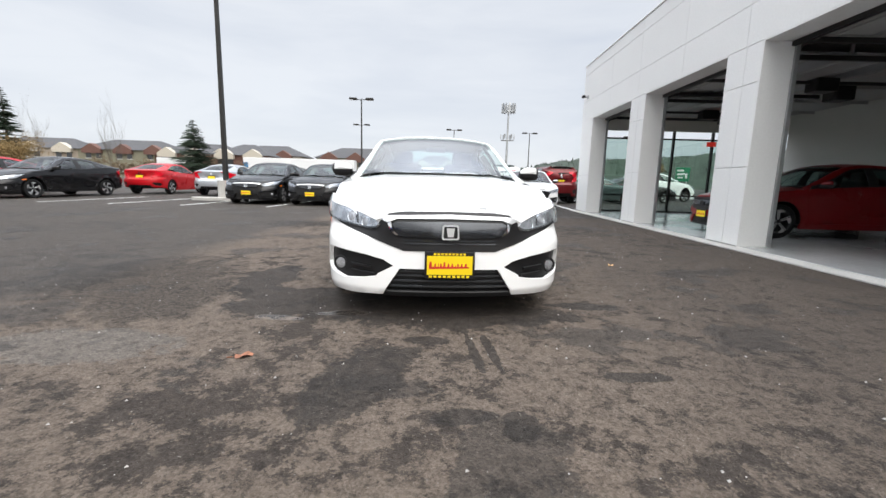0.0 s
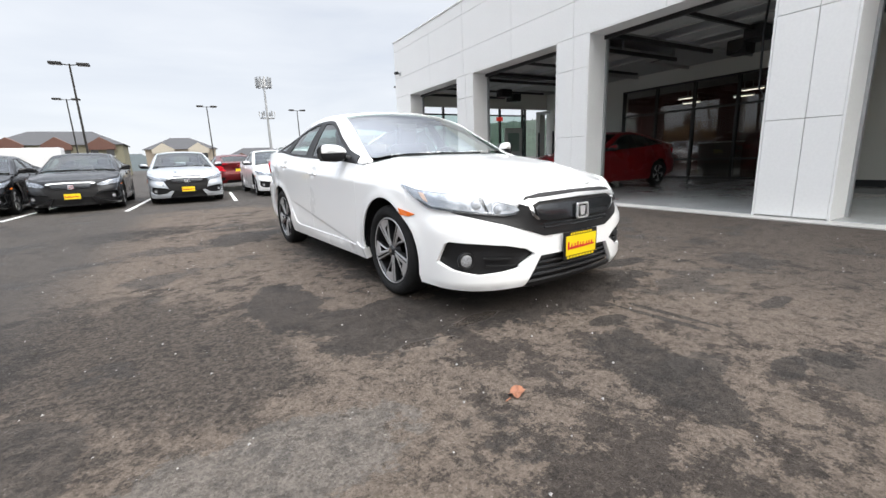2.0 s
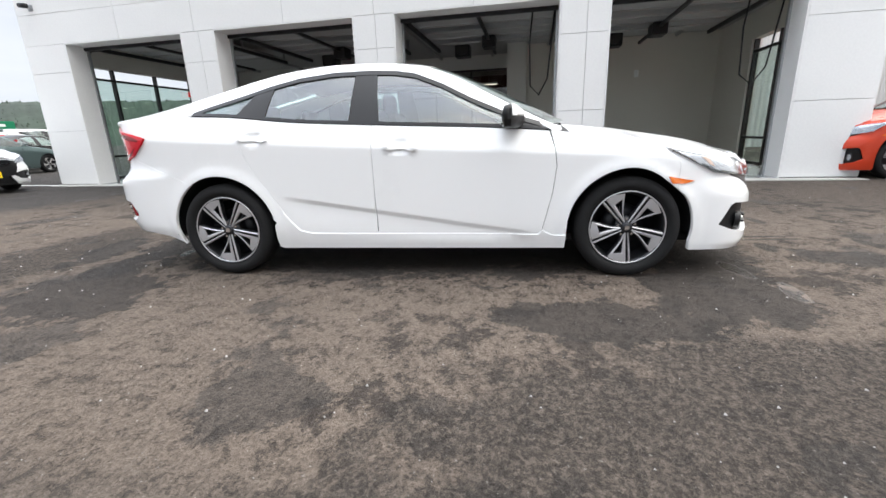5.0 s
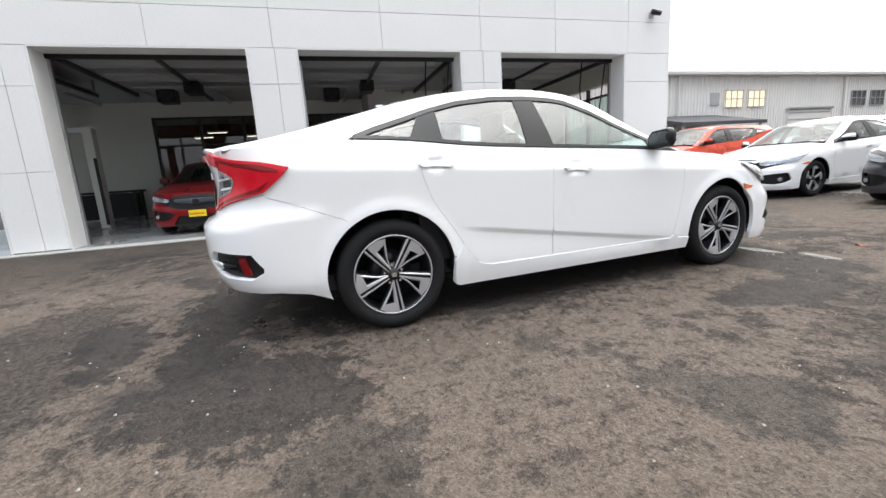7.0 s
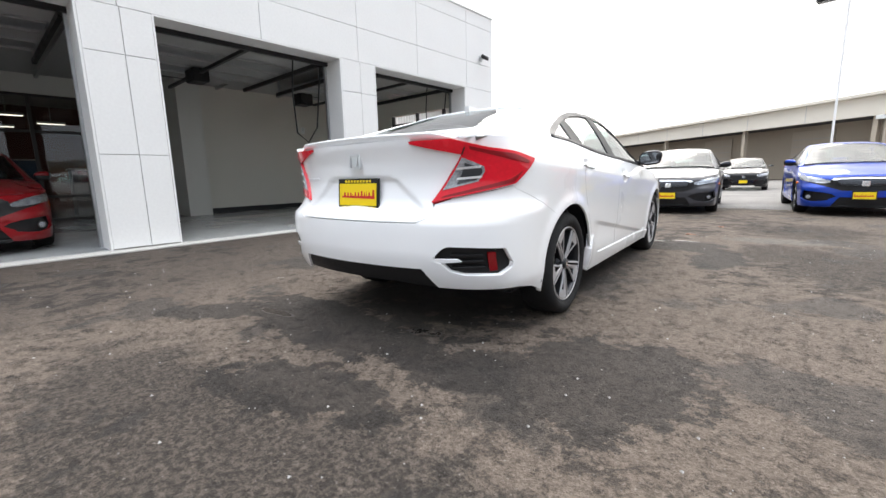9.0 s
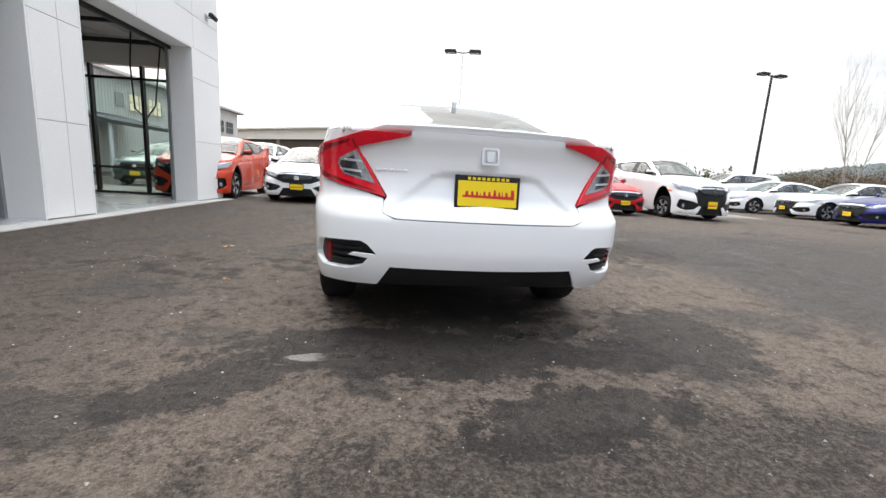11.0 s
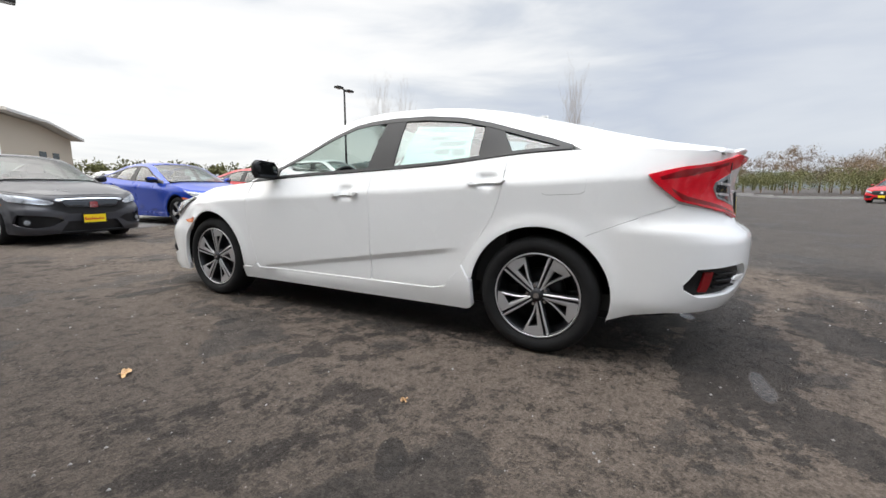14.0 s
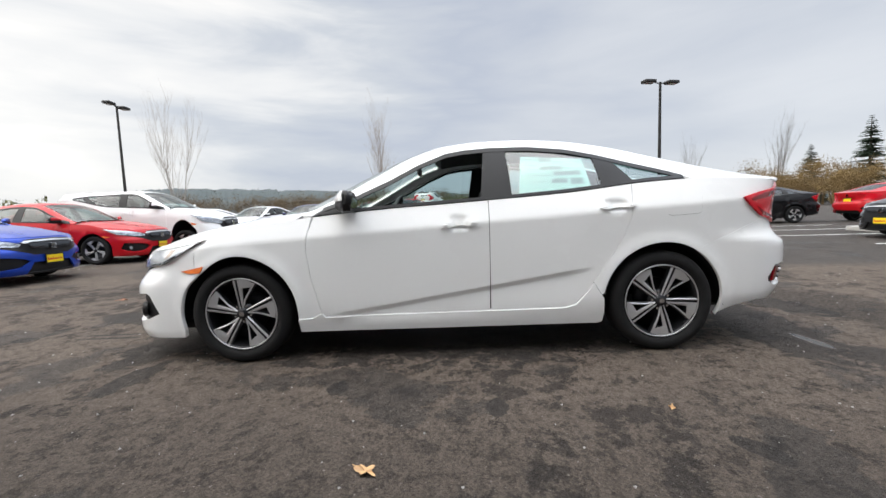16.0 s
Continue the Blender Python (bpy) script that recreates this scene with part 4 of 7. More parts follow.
def car(name, label, m, mat_paint, group="", open_window=False, sticker=False, fog=True, plate_front=True, hero=False, res=.06, lod=0, style="sedan"):
    SKIP.clear()
    SKIP.update(SKIPS[lod])
    c = thing(name, label, "car", m, group)
    g = .0021                                      # half a shut line
    # dark structure behind the panels
    archf, archr = arch(-1.35, .394, 180, 0), arch(1.35, .394, 180, 0)
    shell = [(0, .21)] + [(s_y(-1.75), .21)] + archf[::-1] + [(s_y(-.9), .22), (s_y(.9), .22)] + archr[::-1] + [(s_y(1.8), .24), (S_END, .30), (S_END, 1.03)] + [(s, top_z(s) - .03) for s in np.linspace(S_END - .1, 0.0, 40)]
    skin_part("inner_shell", c, ring, shell, M_BLACK, "black inner structure", both=True, res=.14, off=-.048, thick=0)
    part("underbody", box(-.68, .68, -1.9, 1.75, .19, .25, .02), M_BLACK, c, "black underbody")
    for y in (-1.35, 1.35):
        for sg in (-1, 1):
            bm = bmesh.new()
            rings = []
            for x in (sg * .86, sg * .52):
                rings.append([bm.verts.new((x, y + .389 * math.cos(a), .322 + .389 * math.sin(a))) for a in np.linspace(radians(-6), radians(186), 22)])
            for k in range(21):
                bm.faces.new((rings[0][k], rings[0][k + 1], rings[1][k + 1], rings[1][k]))
            bm.faces.new(rings[1])
            part("wheel_liner", bm, M_BLACK, c, "black wheel-arch liner", True)
    # front bumper with openings for the fog lamps and the lower intake
    P = lambda x, z: (s_xf(x), z)
    fogo = [P(.365, .368), P(.43, .408), P(.55, .436), P(.70, .456), (s_y(-1.985), .467), (s_y(-1.955), .452), (s_y(-1.885), .335), P(.80, .292), P(.70, .264), P(.58, .276), P(.475, .294), P(.47, .312), P(.445, .326)]
    fa = arch(-1.35, .379, 39.6, -14, 10)
    half = [(0, .352), P(.325, .352), P(.415, .215), P(.435, .172), P(.62, .164), P(.76, .166), (s_y(-1.74), .176)] + fa[::-1] + [(s_y(-1.7055), .70), (s_y(-1.735), .757)] + [(s, top_z(s) - .008) for s in np.linspace(s_y(-1.78), 0, 14)]
    outline = half + [(-a, b) for a, b in half[::-1]][1:-1]
    mirror = lambda poly: [(-a, b) for a, b in poly]
    bump = skin_part("front_bumper", c, ring, outline, mat_paint, res=res * .8, holes=(fogo, mirror(fogo)), thick=.03)[0]
    for mi in (False, True):
        pk = skin_part("fog_pocket", bump, ring, [(a + (.012 if a < s_xf(.5) else 0), b) for a, b in fogo], M_BLACK, "black fog lamp pocket", mirror=mi, res=.08, off=-.035, thick=0)[0]
        sgx = -1 if mi else 1
        fp = ring(s_xf(.742), .350)
        fl = lathe(bmesh.new(), [(.052, -.02), (.052, .008), (.042, .012), (.036, .002)], 20, 0, 0, 0, 1)
        q = Matrix.Translation((sgx * fp.x * .985, fp.y + .026, fp.z)) @ Vector((sgx * .35, -1, 0)).to_track_quat("X", "Z").to_matrix().to_4x4()
        bmesh.ops.transform(fl, matrix=q, verts=fl.verts)
        fo = part("fog_lamp", fl, M_BLACK, bump, "round fog lamp", True)
        lens = lathe(bmesh.new(), [(.036, .002), (.024, .006), (.0, .007)], 20, 0, 0, 0, 1)
        bmesh.ops.transform(lens, matrix=q, verts=lens.verts)
        part("lens", lens, M_LENSGREY, fo, "clear bright lens", True)
        for zz, xa, xb in () if lod else ((.300, .50, .66), (.345, .52, .67)):
            skin_part("pocket_fin", bump, ring, [P(xa, zz), P(xb, zz + .012), P(xb, zz + .024), P(xa, zz + .012)], M_BLACK, mirror=mi, res=.06, off=-.012, thick=.02)
    skin_part("lower_grille", bump, ring, [(-s_xf(.36), .358), (s_xf(.36), .358), (s_xf(.47), .165), (-s_xf(.47), .165)], M_BLACK, "black lower grille", res=.1, off=-.045, thick=0)
    for zz, xx in () if lod else ((.232, .395), (.268, .37), (.304, .35), (.334, .33)):
        skin_part("grille_slat", bump, ring, [(-s_xf(xx), zz - .006), (s_xf(xx), zz - .006), (s_xf(xx), zz + .006), (-s_xf(xx), zz + .006)], M_DARKGLOSS, res=.1, off=-.022, thick=.02)
    skin_part("chin_strip", bump, ring, [(-s_xf(.43), .160), (s_xf(.43), .160), (s_xf(.42), .190), (-s_xf(.42), .190)], M_BLACK, "black chin lip", res=.1, off=-.004, thick=.02)
    # upper grille: black mask, dark chrome blade, bright strip, emblem
    mask = [(0, .470), P(.30, .470), P(.36, .492), P(.55, .560), P(.70, .606), P(.765, .630), P(.76, .640), P(.68, .640), P(.55, .625), P(.46, .650), P(.40, .706), P(.30, .720), (0, .724)]
    if style == "saloon":
        mask = [(0, .345), P(.36, .350), P(.44, .420), P(.50, .560), P(.55, .610), P(.46, .640), P(.40, .700), P(.30, .728), (0, .732)]
    gm = skin_part("grille_mask", c, ring, mask + mirror(mask)[::-1][1:-1], M_BLACK, "matt black grille mask", res=.035, off=.005, thick=.03)[0]
    blade = [(0, .560), P(.28, .562), P(.335, .575), P(.370, .640), P(.34, .652), (0, .656)]
    skin_part("grille_blade", gm, ring, blade + mirror(blade)[::-1][1:-1], M_SMOKE, "dark chrome grille bar", res=.05, off=.020, thick=.03)
    strip = [(0, .678), P(.34, .672), P(.40, .648), P(.455, .668), P(.40, .688), (0, .698)]
    skin_part("chrome_strip", gm, ring, strip + mirror(strip)[::-1][1:-1], M_SATIN, "bright chrome strip", res=.05, off=.018, thick=.02)
    for mi in (False, True):
        skin_part("chrome_wing", gm, ring, [P(.385, .672), P(.41, .676), P(.385, .600), P(.345, .568), P(.335, .575), P(.372, .610)], M_CHROME, mirror=mi, res=.04, off=.012, thick=.02)
    for zz in () if lod else (.520, .540):
        skin_part("grille_slat", gm, ring, [(-s_xf(.30), zz - .004), (s_xf(.30), zz - .004), (s_xf(.30), zz + .004), (-s_xf(.30), zz + .004)], M_DARKGLOSS, res=.1, off=.014, thick=.01)
    ep = ring(0, .605)
    emblem(c, (0, ep.y - .030, .598), (0, -1, .02), .112, .094, M_CHROME if lod else M_SATIN, None if lod else M_BLACK, lod)
    if plate_front:
        pf = ring(0, .37)
        plate(c, pf.y - .012, .296, .474, -1, 0, lod)
    # head lamps
    lamp = [P(.452, .634), P(.475, .606), P(.53, .598), P(.62, .608), P(.70, .624), (s_y(-1.93), .655), (s_y(-1.85), .705), (s_y(-1.79), .752), (s_y(-1.75), .790), (s_y(-1.82), .776), (s_y(-1.92), .752), P(.70, .722), P(.55, .684), P(.47, .656)]
    for mi in (False, True):
        sgx = -1 if mi else 1
        hl = skin_part("head_lamp", c, ring, lamp, M_HEADLAMP, "clear head lamp with chrome reflectors", mirror=mi, res=.025, off=.016, thick=.03)[0]
        cov = skin_part("lamp_cover", hl, ring, lamp, M_LENSGLASS, "clear cover", mirror=mi, res=.025, off=.026, thick=.006)[0]
        if cov is not None:
            cov.visible_shadow = False
        for xx, zz, rr in () if lod else ((.550, .638, .031), (.650, .668, .034)):
            hp = ring(s_xf(xx), zz)
            bm = lathe(bmesh.new(), [(rr, 0), (rr * .96, .005), (rr * .8, .009), (rr * .45, .012), (0, .013)], 22, 0, 0, 0, 1)
            q = Matrix.Translation((sgx * (hp.x + .002), hp.y - .009, hp.z + .002)) @ Vector((sgx * .55, -1, .30)).to_track_quat("X", "Z").to_matrix().to_4x4()
            bmesh.ops.transform(bm, matrix=q, verts=bm.verts)
            pl = part("reflector", bm, M_LENSGREY, hl, "round projector lens", True)
            ringb = lathe(bmesh.new(), [(rr * 1.20, -.004), (rr * 1.18, .006), (rr * 1.07, .009), (rr * .98, .003)], 22, 0, 0, 0, 1)
            bmesh.ops.transform(ringb, matrix=q, verts=ringb.verts)
            part("bezel", ringb, M_CHROME, pl, "chrome ring", True)
        if not lod:
            skin_part("lamp_mask", hl, ring, [P(.452, .634), P(.475, .606), P(.53, .598), P(.62, .608), P(.70, .624), (s_y(-1.93), .655), (s_y(-1.85), .705), (s_y(-1.86), .712), (s_y(-1.945), .667), P(.70, .636), P(.62, .619), P(.53, .611), P(.485, .618)], M_DARKGLOSS, "dark lower lamp border", mirror=mi, res=.025, off=.018, thick=.004)
            skin_part("lamp_mask", hl, ring, [P(.595, .626), P(.612, .628), P(.628, .700), P(.606, .694)], M_DARKGLOSS, "dark divider between the lamp bowls", mirror=mi, res=.025, off=.018, thick=.004)
        skin_part("turn_lens", hl, ring, [(s_y(-1.93), .690), (s_y(-1.905), .703), (s_y(-1.895), .745), (s_y(-1.93), .738)], mat("pale_amber", (.62, .44, .34), .2, coat=.5), "pale amber indicator", mirror=mi, res=.03, off=.018, thick=.002)
        skin_part("brow", hl, ring, [P(.47, .656), P(.55, .684), P(.70, .722), (s_y(-1.92), .752), (s_y(-1.75), .790), (s_y(-1.735), .802), (s_y(-1.92), .768), P(.70, .738), P(.55, .702), P(.43, .676)], mat_paint, mirror=mi, res=.03, off=.020, thick=.03)
        skin_part("side_marker", c, ring, [(s_y(-1.775), .612), (s_y(-1.60), .642), (s_y(-1.615), .600), (s_y(-1.70), .595)], M_AMBER, "amber side marker", mirror=mi, res=.03, off=.006, thick=.01)
    # fenders, doors, sills, quarters
    folds = [[(s_y(y), shoulder(y) + dz) for y in np.arange(-1.9, 2.0, .03)] for dz in ((-.016, 0, .016) if not lod else (0,))]
    folds += [[(s_y(y), crease_z(y) + dz) for y in np.arange(-.80, .95, .025)] for dz in (-CREASE * .55, -CREASE * .2, CREASE * .2, CREASE * .55)] if not lod else []
    fb = arch(-1.35, .379, 40.2, 180, 26)
    fender = fb + [(s_y(-.970), .287), (s_y(-.8845), .287), (s_y(-.8245), .32), (s_y(-.8795), .55), (s_y(-.8995), .72), (s_y(-.8875), .82), (s_y(-.86) - g, top_z(s_y(-.86)))] + sweep_top(s_y(-.9), s_y(-1.70), 14) + [(s_y(-1.745), .80), (s_y(-1.732), .757), (s_y(-1.7025), .70)]
    skin_part("fender", c, ring, fender, mat_paint, both=True, res=res if lod else .032, lines=folds)
    fdoor = [(s_y(-.80), .292), (s_y(.255), .302), (s_y(.262) - g, .60)] + [(s_y(.262) - g, top_z(s_y(.262)))] + sweep_top(s_y(.2), s_y(-.85), 16) + [(s_y(-.885) + g, .82), (s_y(-.897) + g, .72), (s_y(-.877) + g, .55), (s_y(-.822) + g, .32)]
    rdoor = [(s_y(.262) + g, .302), (s_y(.72), .305), (s_y(.80), .325), (s_y(.885), .42), (s_y(.96), .54), (s_y(1.03), .64), (s_y(1.095), .74), (s_y(1.145), .88), (s_y(1.165) - g, top_z(s_y(1.165)))] + sweep_top(s_y(1.1), s_y(.3), 14) + [(s_y(.262) + g, top_z(s_y(.262)))]
    dres = res if lod else .026
    skin_part("front_door", c, ring, fdoor, mat_paint, both=True, res=dres, lines=folds)
    skin_part("rear_door", c, ring, rdoor, mat_paint, both=True, res=dres, lines=folds)
    sill_o = [(s_y(-.966), .20), (s_y(-.90), .197), (s_y(.94), .197), (s_y(.968), .21), (s_y(.974), .27), (s_y(.971), .36), (s_y(.960), .378), (s_y(.9125), .4555), (s_y(.8885), .4185), (s_y(.8035), .3215), (s_y(.722), .3015), (s_y(-.797), .2885), (s_y(-.822), .3155), (s_y(-.883), .2835), (s_y(-.969), .2835)]
    skin_part("sill", c, ring, sill_o, mat_paint, both=True, res=res, off=.012, thick=.05)
    rb = arch(1.35, .379, 0, 124, 24)
    quarter = [(s_y(.962), .381)] + [p for p in rb if p[1] > .37] + [(s_y(1.60), .668), (s_y(1.75), .730), (s_y(1.90), .780), (s_y(2.03), .816), (s_y(2.05), .834), (s_xr(.70), .801), (s_xr(.58), .775), (s_xr(.57), .86), (s_xr(.625), 1.0)] + [(s_xr(.60), top_z(s_xr(.60)))] + sweep_top(s_xr(.62), s_y(1.1675), 20) + [(s_y(1.1475), .88), (s_y(1.0975), .74), (s_y(1.0325), .64), (s_y(.9625), .54), (s_y(.9135), .4595)]
    skin_part("rear_quarter", c, ring, quarter, mat_paint, both=True, res=res if lod else .032, lines=folds)
    # fuel flap outline on the left flank
    for a, b in () if lod else zip(((1.37, .872), (1.39, .864), (1.56, .872), (1.578, .886)), ((1.39, .864), (1.56, .872), (1.578, .886), (1.588, .985))):
        d = .0016
        skin_part("fuel_flap_gap", c, ring, [(s_y(a[0]) - d, a[1] - d), (s_y(b[0]) + d, b[1] - d), (s_y(b[0]) + d, b[1] + d), (s_y(a[0]) - d, a[1] + d)], M_JOINT, res=.05, off=.0008, thick=0)
    # handles
    for yy, zz in HANDLES:
        for mi in (False, True):
            sgx = -1 if mi else 1
            hs = [(s_y(yy - .112), zz - .010), (s_y(yy - .08), zz - .020), (s_y(yy + .085), zz - .010), (s_y(yy + .112), zz + .006), (s_y(yy + .08), zz + .015), (s_y(yy - .085), zz + .005)]
            skin_part("door_handle", c, ring, hs, mat_paint, "body-coloured door handle", mirror=mi, res=.025, off=.019, thick=.014)
            if lod:
                continue
            for dy in () if lod else (-.085, .085):
                q = ring(s_y(yy + dy), zz + dy * .06)
                part("handle_foot", box(min(sgx * (q.x - .005), sgx * (q.x + .02)), max(sgx * (q.x - .005), sgx * (q.x + .02)), q.y - .014, q.y + .014, q.z - .008, q.z + .008, .003), mat_paint, c)
    # rear bumper
    other = lambda poly: [(2 * S_END - a, b) for a, b in poly]
    through_mid = lambda poly: [(2 * S_END - a, b) for a, b in poly[::-1]]
    whole = lambda poly: poly + through_mid(poly)
    pocket = [(s_y(2.065), .528), (s_xr(.70), .540), (s_xr(.60), .544), (s_xr(.57), .530), (s_xr(.53), .488), (s_xr(.53), .470), (s_xr(.57), .455), (s_xr(.60), .415), (s_xr(.66), .396), (s_xr(.79), .390), (s_y(2.03), .425), (s_y(2.02), .450)]
    ra = arch(1.35, .379, 123.6, 196, 14)
    half = ra[::-1] + [(s_y(1.60), .6655), (s_y(1.75), .7275), (s_y(1.90), .7775), (s_y(2.03), .8135), (s_y(2.05), .831), (s_xr(.70), .798), (s_xr(.58), .771), (s_xr(.503), .747), (s_xr(.503), .682), (s_xr(.447), .657), (s_xr(.30), .655), (S_END - .001, .654)]
    lowh = [(S_END - .001, .44), (s_xr(.46), .424), (s_xr(.52), .322), (s_xr(.70), .316), (s_y(2.0), .306), (s_y(1.85), .280), (s_y(1.72), .235)]
    half, lowh = half[:-1], lowh[1:]
    lowh_m = [(2 * S_END - a, b) for a, b in lowh[::-1]]
    rbm = skin_part("rear_bumper", c, ring, half + through_mid(half) + lowh_m + lowh, mat_paint, res=res * .8, holes=(pocket, other(pocket)), thick=.03) * 2
    for mi, rbp in zip((False, True), rbm):
        skin_part("vent_pocket", rbp, ring, pocket, M_BLACK, "black vent pocket", mirror=mi, res=.08, off=-.030, thick=0)
        skin_part("reflector", rbp, ring, [(s_xr(.787), .412), (s_xr(.785), .508), (s_xr(.760), .510), (s_xr(.762), .410)], M_DEEPRED, "red reflector", mirror=mi, res=.03, off=-.018, thick=.02)
        for zz in () if lod else (.432, .465, .498):
            skin_part("vent_fin", rbp, ring, [(s_xr(.745), zz - .004), (s_xr(.61), zz - .002), (s_xr(.61), zz + .004), (s_xr(.745), zz + .005)], M_BLACK, mirror=mi, res=.06, off=-.010, thick=.018)
        skin_part("vent_blade", rbp, ring, [(s_xr(.66), .468), (s_xr(.545), .458), (s_xr(.487), .462), (s_xr(.545), .480), (s_xr(.64), .482)], mat_paint, mirror=mi, res=.04, off=-.002, thick=.012)
    skin_part("diffuser", c, ring, whole([(s_xr(.545), .328), (s_xr(.475), .438)]), M_BLACK, "black lower diffuser", res=.08, off=-.012, thick=.05)
    # boot lid with a recess for the plate
    lid = [(s_xr(.44), .6615), (s_xr(.4975), .685), (s_xr(.4975), .735), (s_xr(.484), .757), (s_xr(.556), .875), (s_xr(.627), .987), (s_xr(.50), 1.022), (s_xr(.385), 1.046), (s_xr(.38), 1.066)]
    skin_part("boot_lid", c, ring, whole(lid), mat_paint, res=res * .7 if lod else .018, thick=.02)
    if not lod:
        skin_part("lock_button", c, ring, whole([(s_xr(.09), .868), (s_xr(.09), .879)]), M_BLACK, res=.05, off=.002, thick=.02)
    tp = ring(S_END, .80)
    plate(c, tp.y + .014, .706, .882, 1, 4, lod)
    be = ring(S_END, .975)
    emblem(c, (0, be.y + .002, .972), (0, 1, .05), .088, .080, M_CHROME if lod else M_SATIN, None, lod)
    for k in range(0 if lod else 5):
        p = ring(s_xr(.530 - .032 * k), .884)
        part("script_bar", box(p.x - .011, p.x + .011, p.y - .004, p.y + .005, .878, .890, .002), M_SATIN, c, "small chrome bar in place of a badge")
    spoil = bmesh.new()
    prev = None
    for k in range(25):
        x = -.60 + 1.2 * k / 24
        y = 2.285 - .30 * abs(x) ** 2.4
        z = 1.082 - .02 * abs(x) ** 2
        f = smooth01((.615 - abs(x)) / .12)
        sec = ((y - .15, z - .014), (y - .02 * f, z - .010 + .024 * f), (y + .030 * f, z - .012 + .032 * f), (y + .034 * f, z - .014 + .026 * f), (y, z - .024))
        cur = [spoil.verts.new((x, *q)) for q in sec]
        if prev:
            for a in range(5):
                spoil.faces.new((prev[a], prev[(a + 1) % 5], cur[(a + 1) % 5], cur[a]))
        else:
            spoil.faces.new(cur)
        prev = cur
    spoil.faces.new(prev[::-1])
    bmesh.ops.recalc_face_normals(spoil, faces=spoil.faces)
    part("lip_spoiler", spoil, mat_paint, c, "slim lip spoiler", True)
    # tail lamps
    tail = [(s_y(1.882), .962), (s_y(2.03), .996), (s_xr(.74), 1.020), (s_xr(.66), 1.044), (s_xr(.60), 1.062), (s_xr(.385), 1.058), (s_xr(.39), 1.046), (s_xr(.63), .988), (s_xr(.56), .870), (s_xr(.49), .753), (s_xr(.58), .776), (s_xr(.70), .802), (s_y(2.05), .842), (s_y(1.925), .926)]
    clear = [(s_xr(.630), .976), (s_xr(.712), .930), (s_xr(.716), .905), (s_xr(.69), .855), (s_xr(.538), .812), (s_xr(.585), .895)]
    for mi in (False, True):
        tl = skin_part("tail_lamp", c, ring, tail, M_REDLENS, "glossy red tail lamp", mirror=mi, res=.035, off=.016, thick=.03)[0]
        skin_part("clear_lens", tl, ring, clear, M_LENSGREY, "clear reversing lens", mirror=mi, res=.03, off=.019, thick=.006)
        if not lod:
            skin_part("lens_well", tl, ring, [(s_xr(.640), .948), (s_xr(.704), .918), (s_xr(.706), .900), (s_xr(.684), .862), (s_xr(.600), .838), (s_xr(.622), .890)], M_DARKGLOSS, "dark inner well", mirror=mi, res=.03, off=.0195, thick=.004)
        for zz in () if lod else (.872, .922):
            skin_part("lens_bar", tl, ring, [(s_xr(.70), zz), (s_xr(.60), zz - .008), (s_xr(.605), zz + .004), (s_xr(.705), zz + .012)], M_SATIN, "bright bar", mirror=mi, res=.03, off=.021, thick=.002)
        skin_part("light_bar", tl, ring, [(s_y(1.94), .952), (s_y(2.05), .985), (s_xr(.74), 1.005), (s_xr(.67), 1.028), (s_xr(.67), 1.012), (s_xr(.74), .985), (s_y(2.06), .955), (s_y(1.95), .940)], M_DEEPRED, mirror=mi, res=.04, off=.0175, thick=.002)
        skin_part("light_bar", tl, ring, [(s_y(2.0), .905), (s_y(2.08), .865), (s_xr(.70), .828), (s_xr(.55), .785), (s_xr(.53), .772), (s_xr(.70), .812), (s_y(2.06), .848)], M_DEEPRED, mirror=mi, res=.04, off=.0175, thick=.002)
        skin_part("lamp_split", tl, ring, [(s_xr(.630), .988), (s_xr(.636), .988), (s_xr(.655), 1.024), (s_xr(.650), 1.025)], M_BLACK, mirror=mi, res=.04, off=.018, thick=.002)
    # hood, roof, glass
    hx = lambda y: edge_at(y)[0]
    he = []
    for k in range(25):
        x = -.60 + 1.2 * k / 24
        he.append((x, ring(math.copysign(s_xf(abs(x)), x) if x else 0.0, .745).y + .012))
    hs = [(hx(y) - .006, y) for y in np.linspace(-1.95, -.98, 14)]
    hood_o = he + hs + [(.40, -.955), (0, -.985), (-.40, -.955)] + [(-a, b) for a, b in hs[::-1]]
    up = lambda p: (0, 0, 1)
    skin_part("bonnet", c, hood, hood_o, mat_paint, res=res, thick=.03, out=up)
    skin_part("cowl", c, hood, [(-.72, -1.0), (.72, -1.0), (.78, -.86), (-.78, -.86)], M_BLACK, "black scuttle", res=.1, off=-.02, thick=0, out=up)
    for sg in (-1, 1):
        skin_part("scuttle_corner", c, hood, [(sg * (hx(-1.0) - .004), -.99), (sg * .45, -.965), (sg * .5, -.93), (sg * (hx(-.9) - .004), -.88)], M_BLACK, res=.06, off=-.004, thick=.01, out=up)
    wx = lambda y, k=.955: rail_x(y) * k
    ws = [(-.70, -.93), (-.4, -1.0), (0, -1.025), (.4, -1.0), (.70, -.93)] + [(wx(y), y) for y in np.linspace(-.85, -.06, 10)] + [(.3, -.105), (0, -.12), (-.3, -.105)] + [(-wx(y), y) for y in np.linspace(-.06, -.85, 10)]
    skin_part("windscreen", c, roof, ws, M_PARKSCREEN if lod else M_WINDSCREEN, "clear laminated windscreen", res=.09, off=-.002, thick=0, out=up)[0].visible_shadow = False
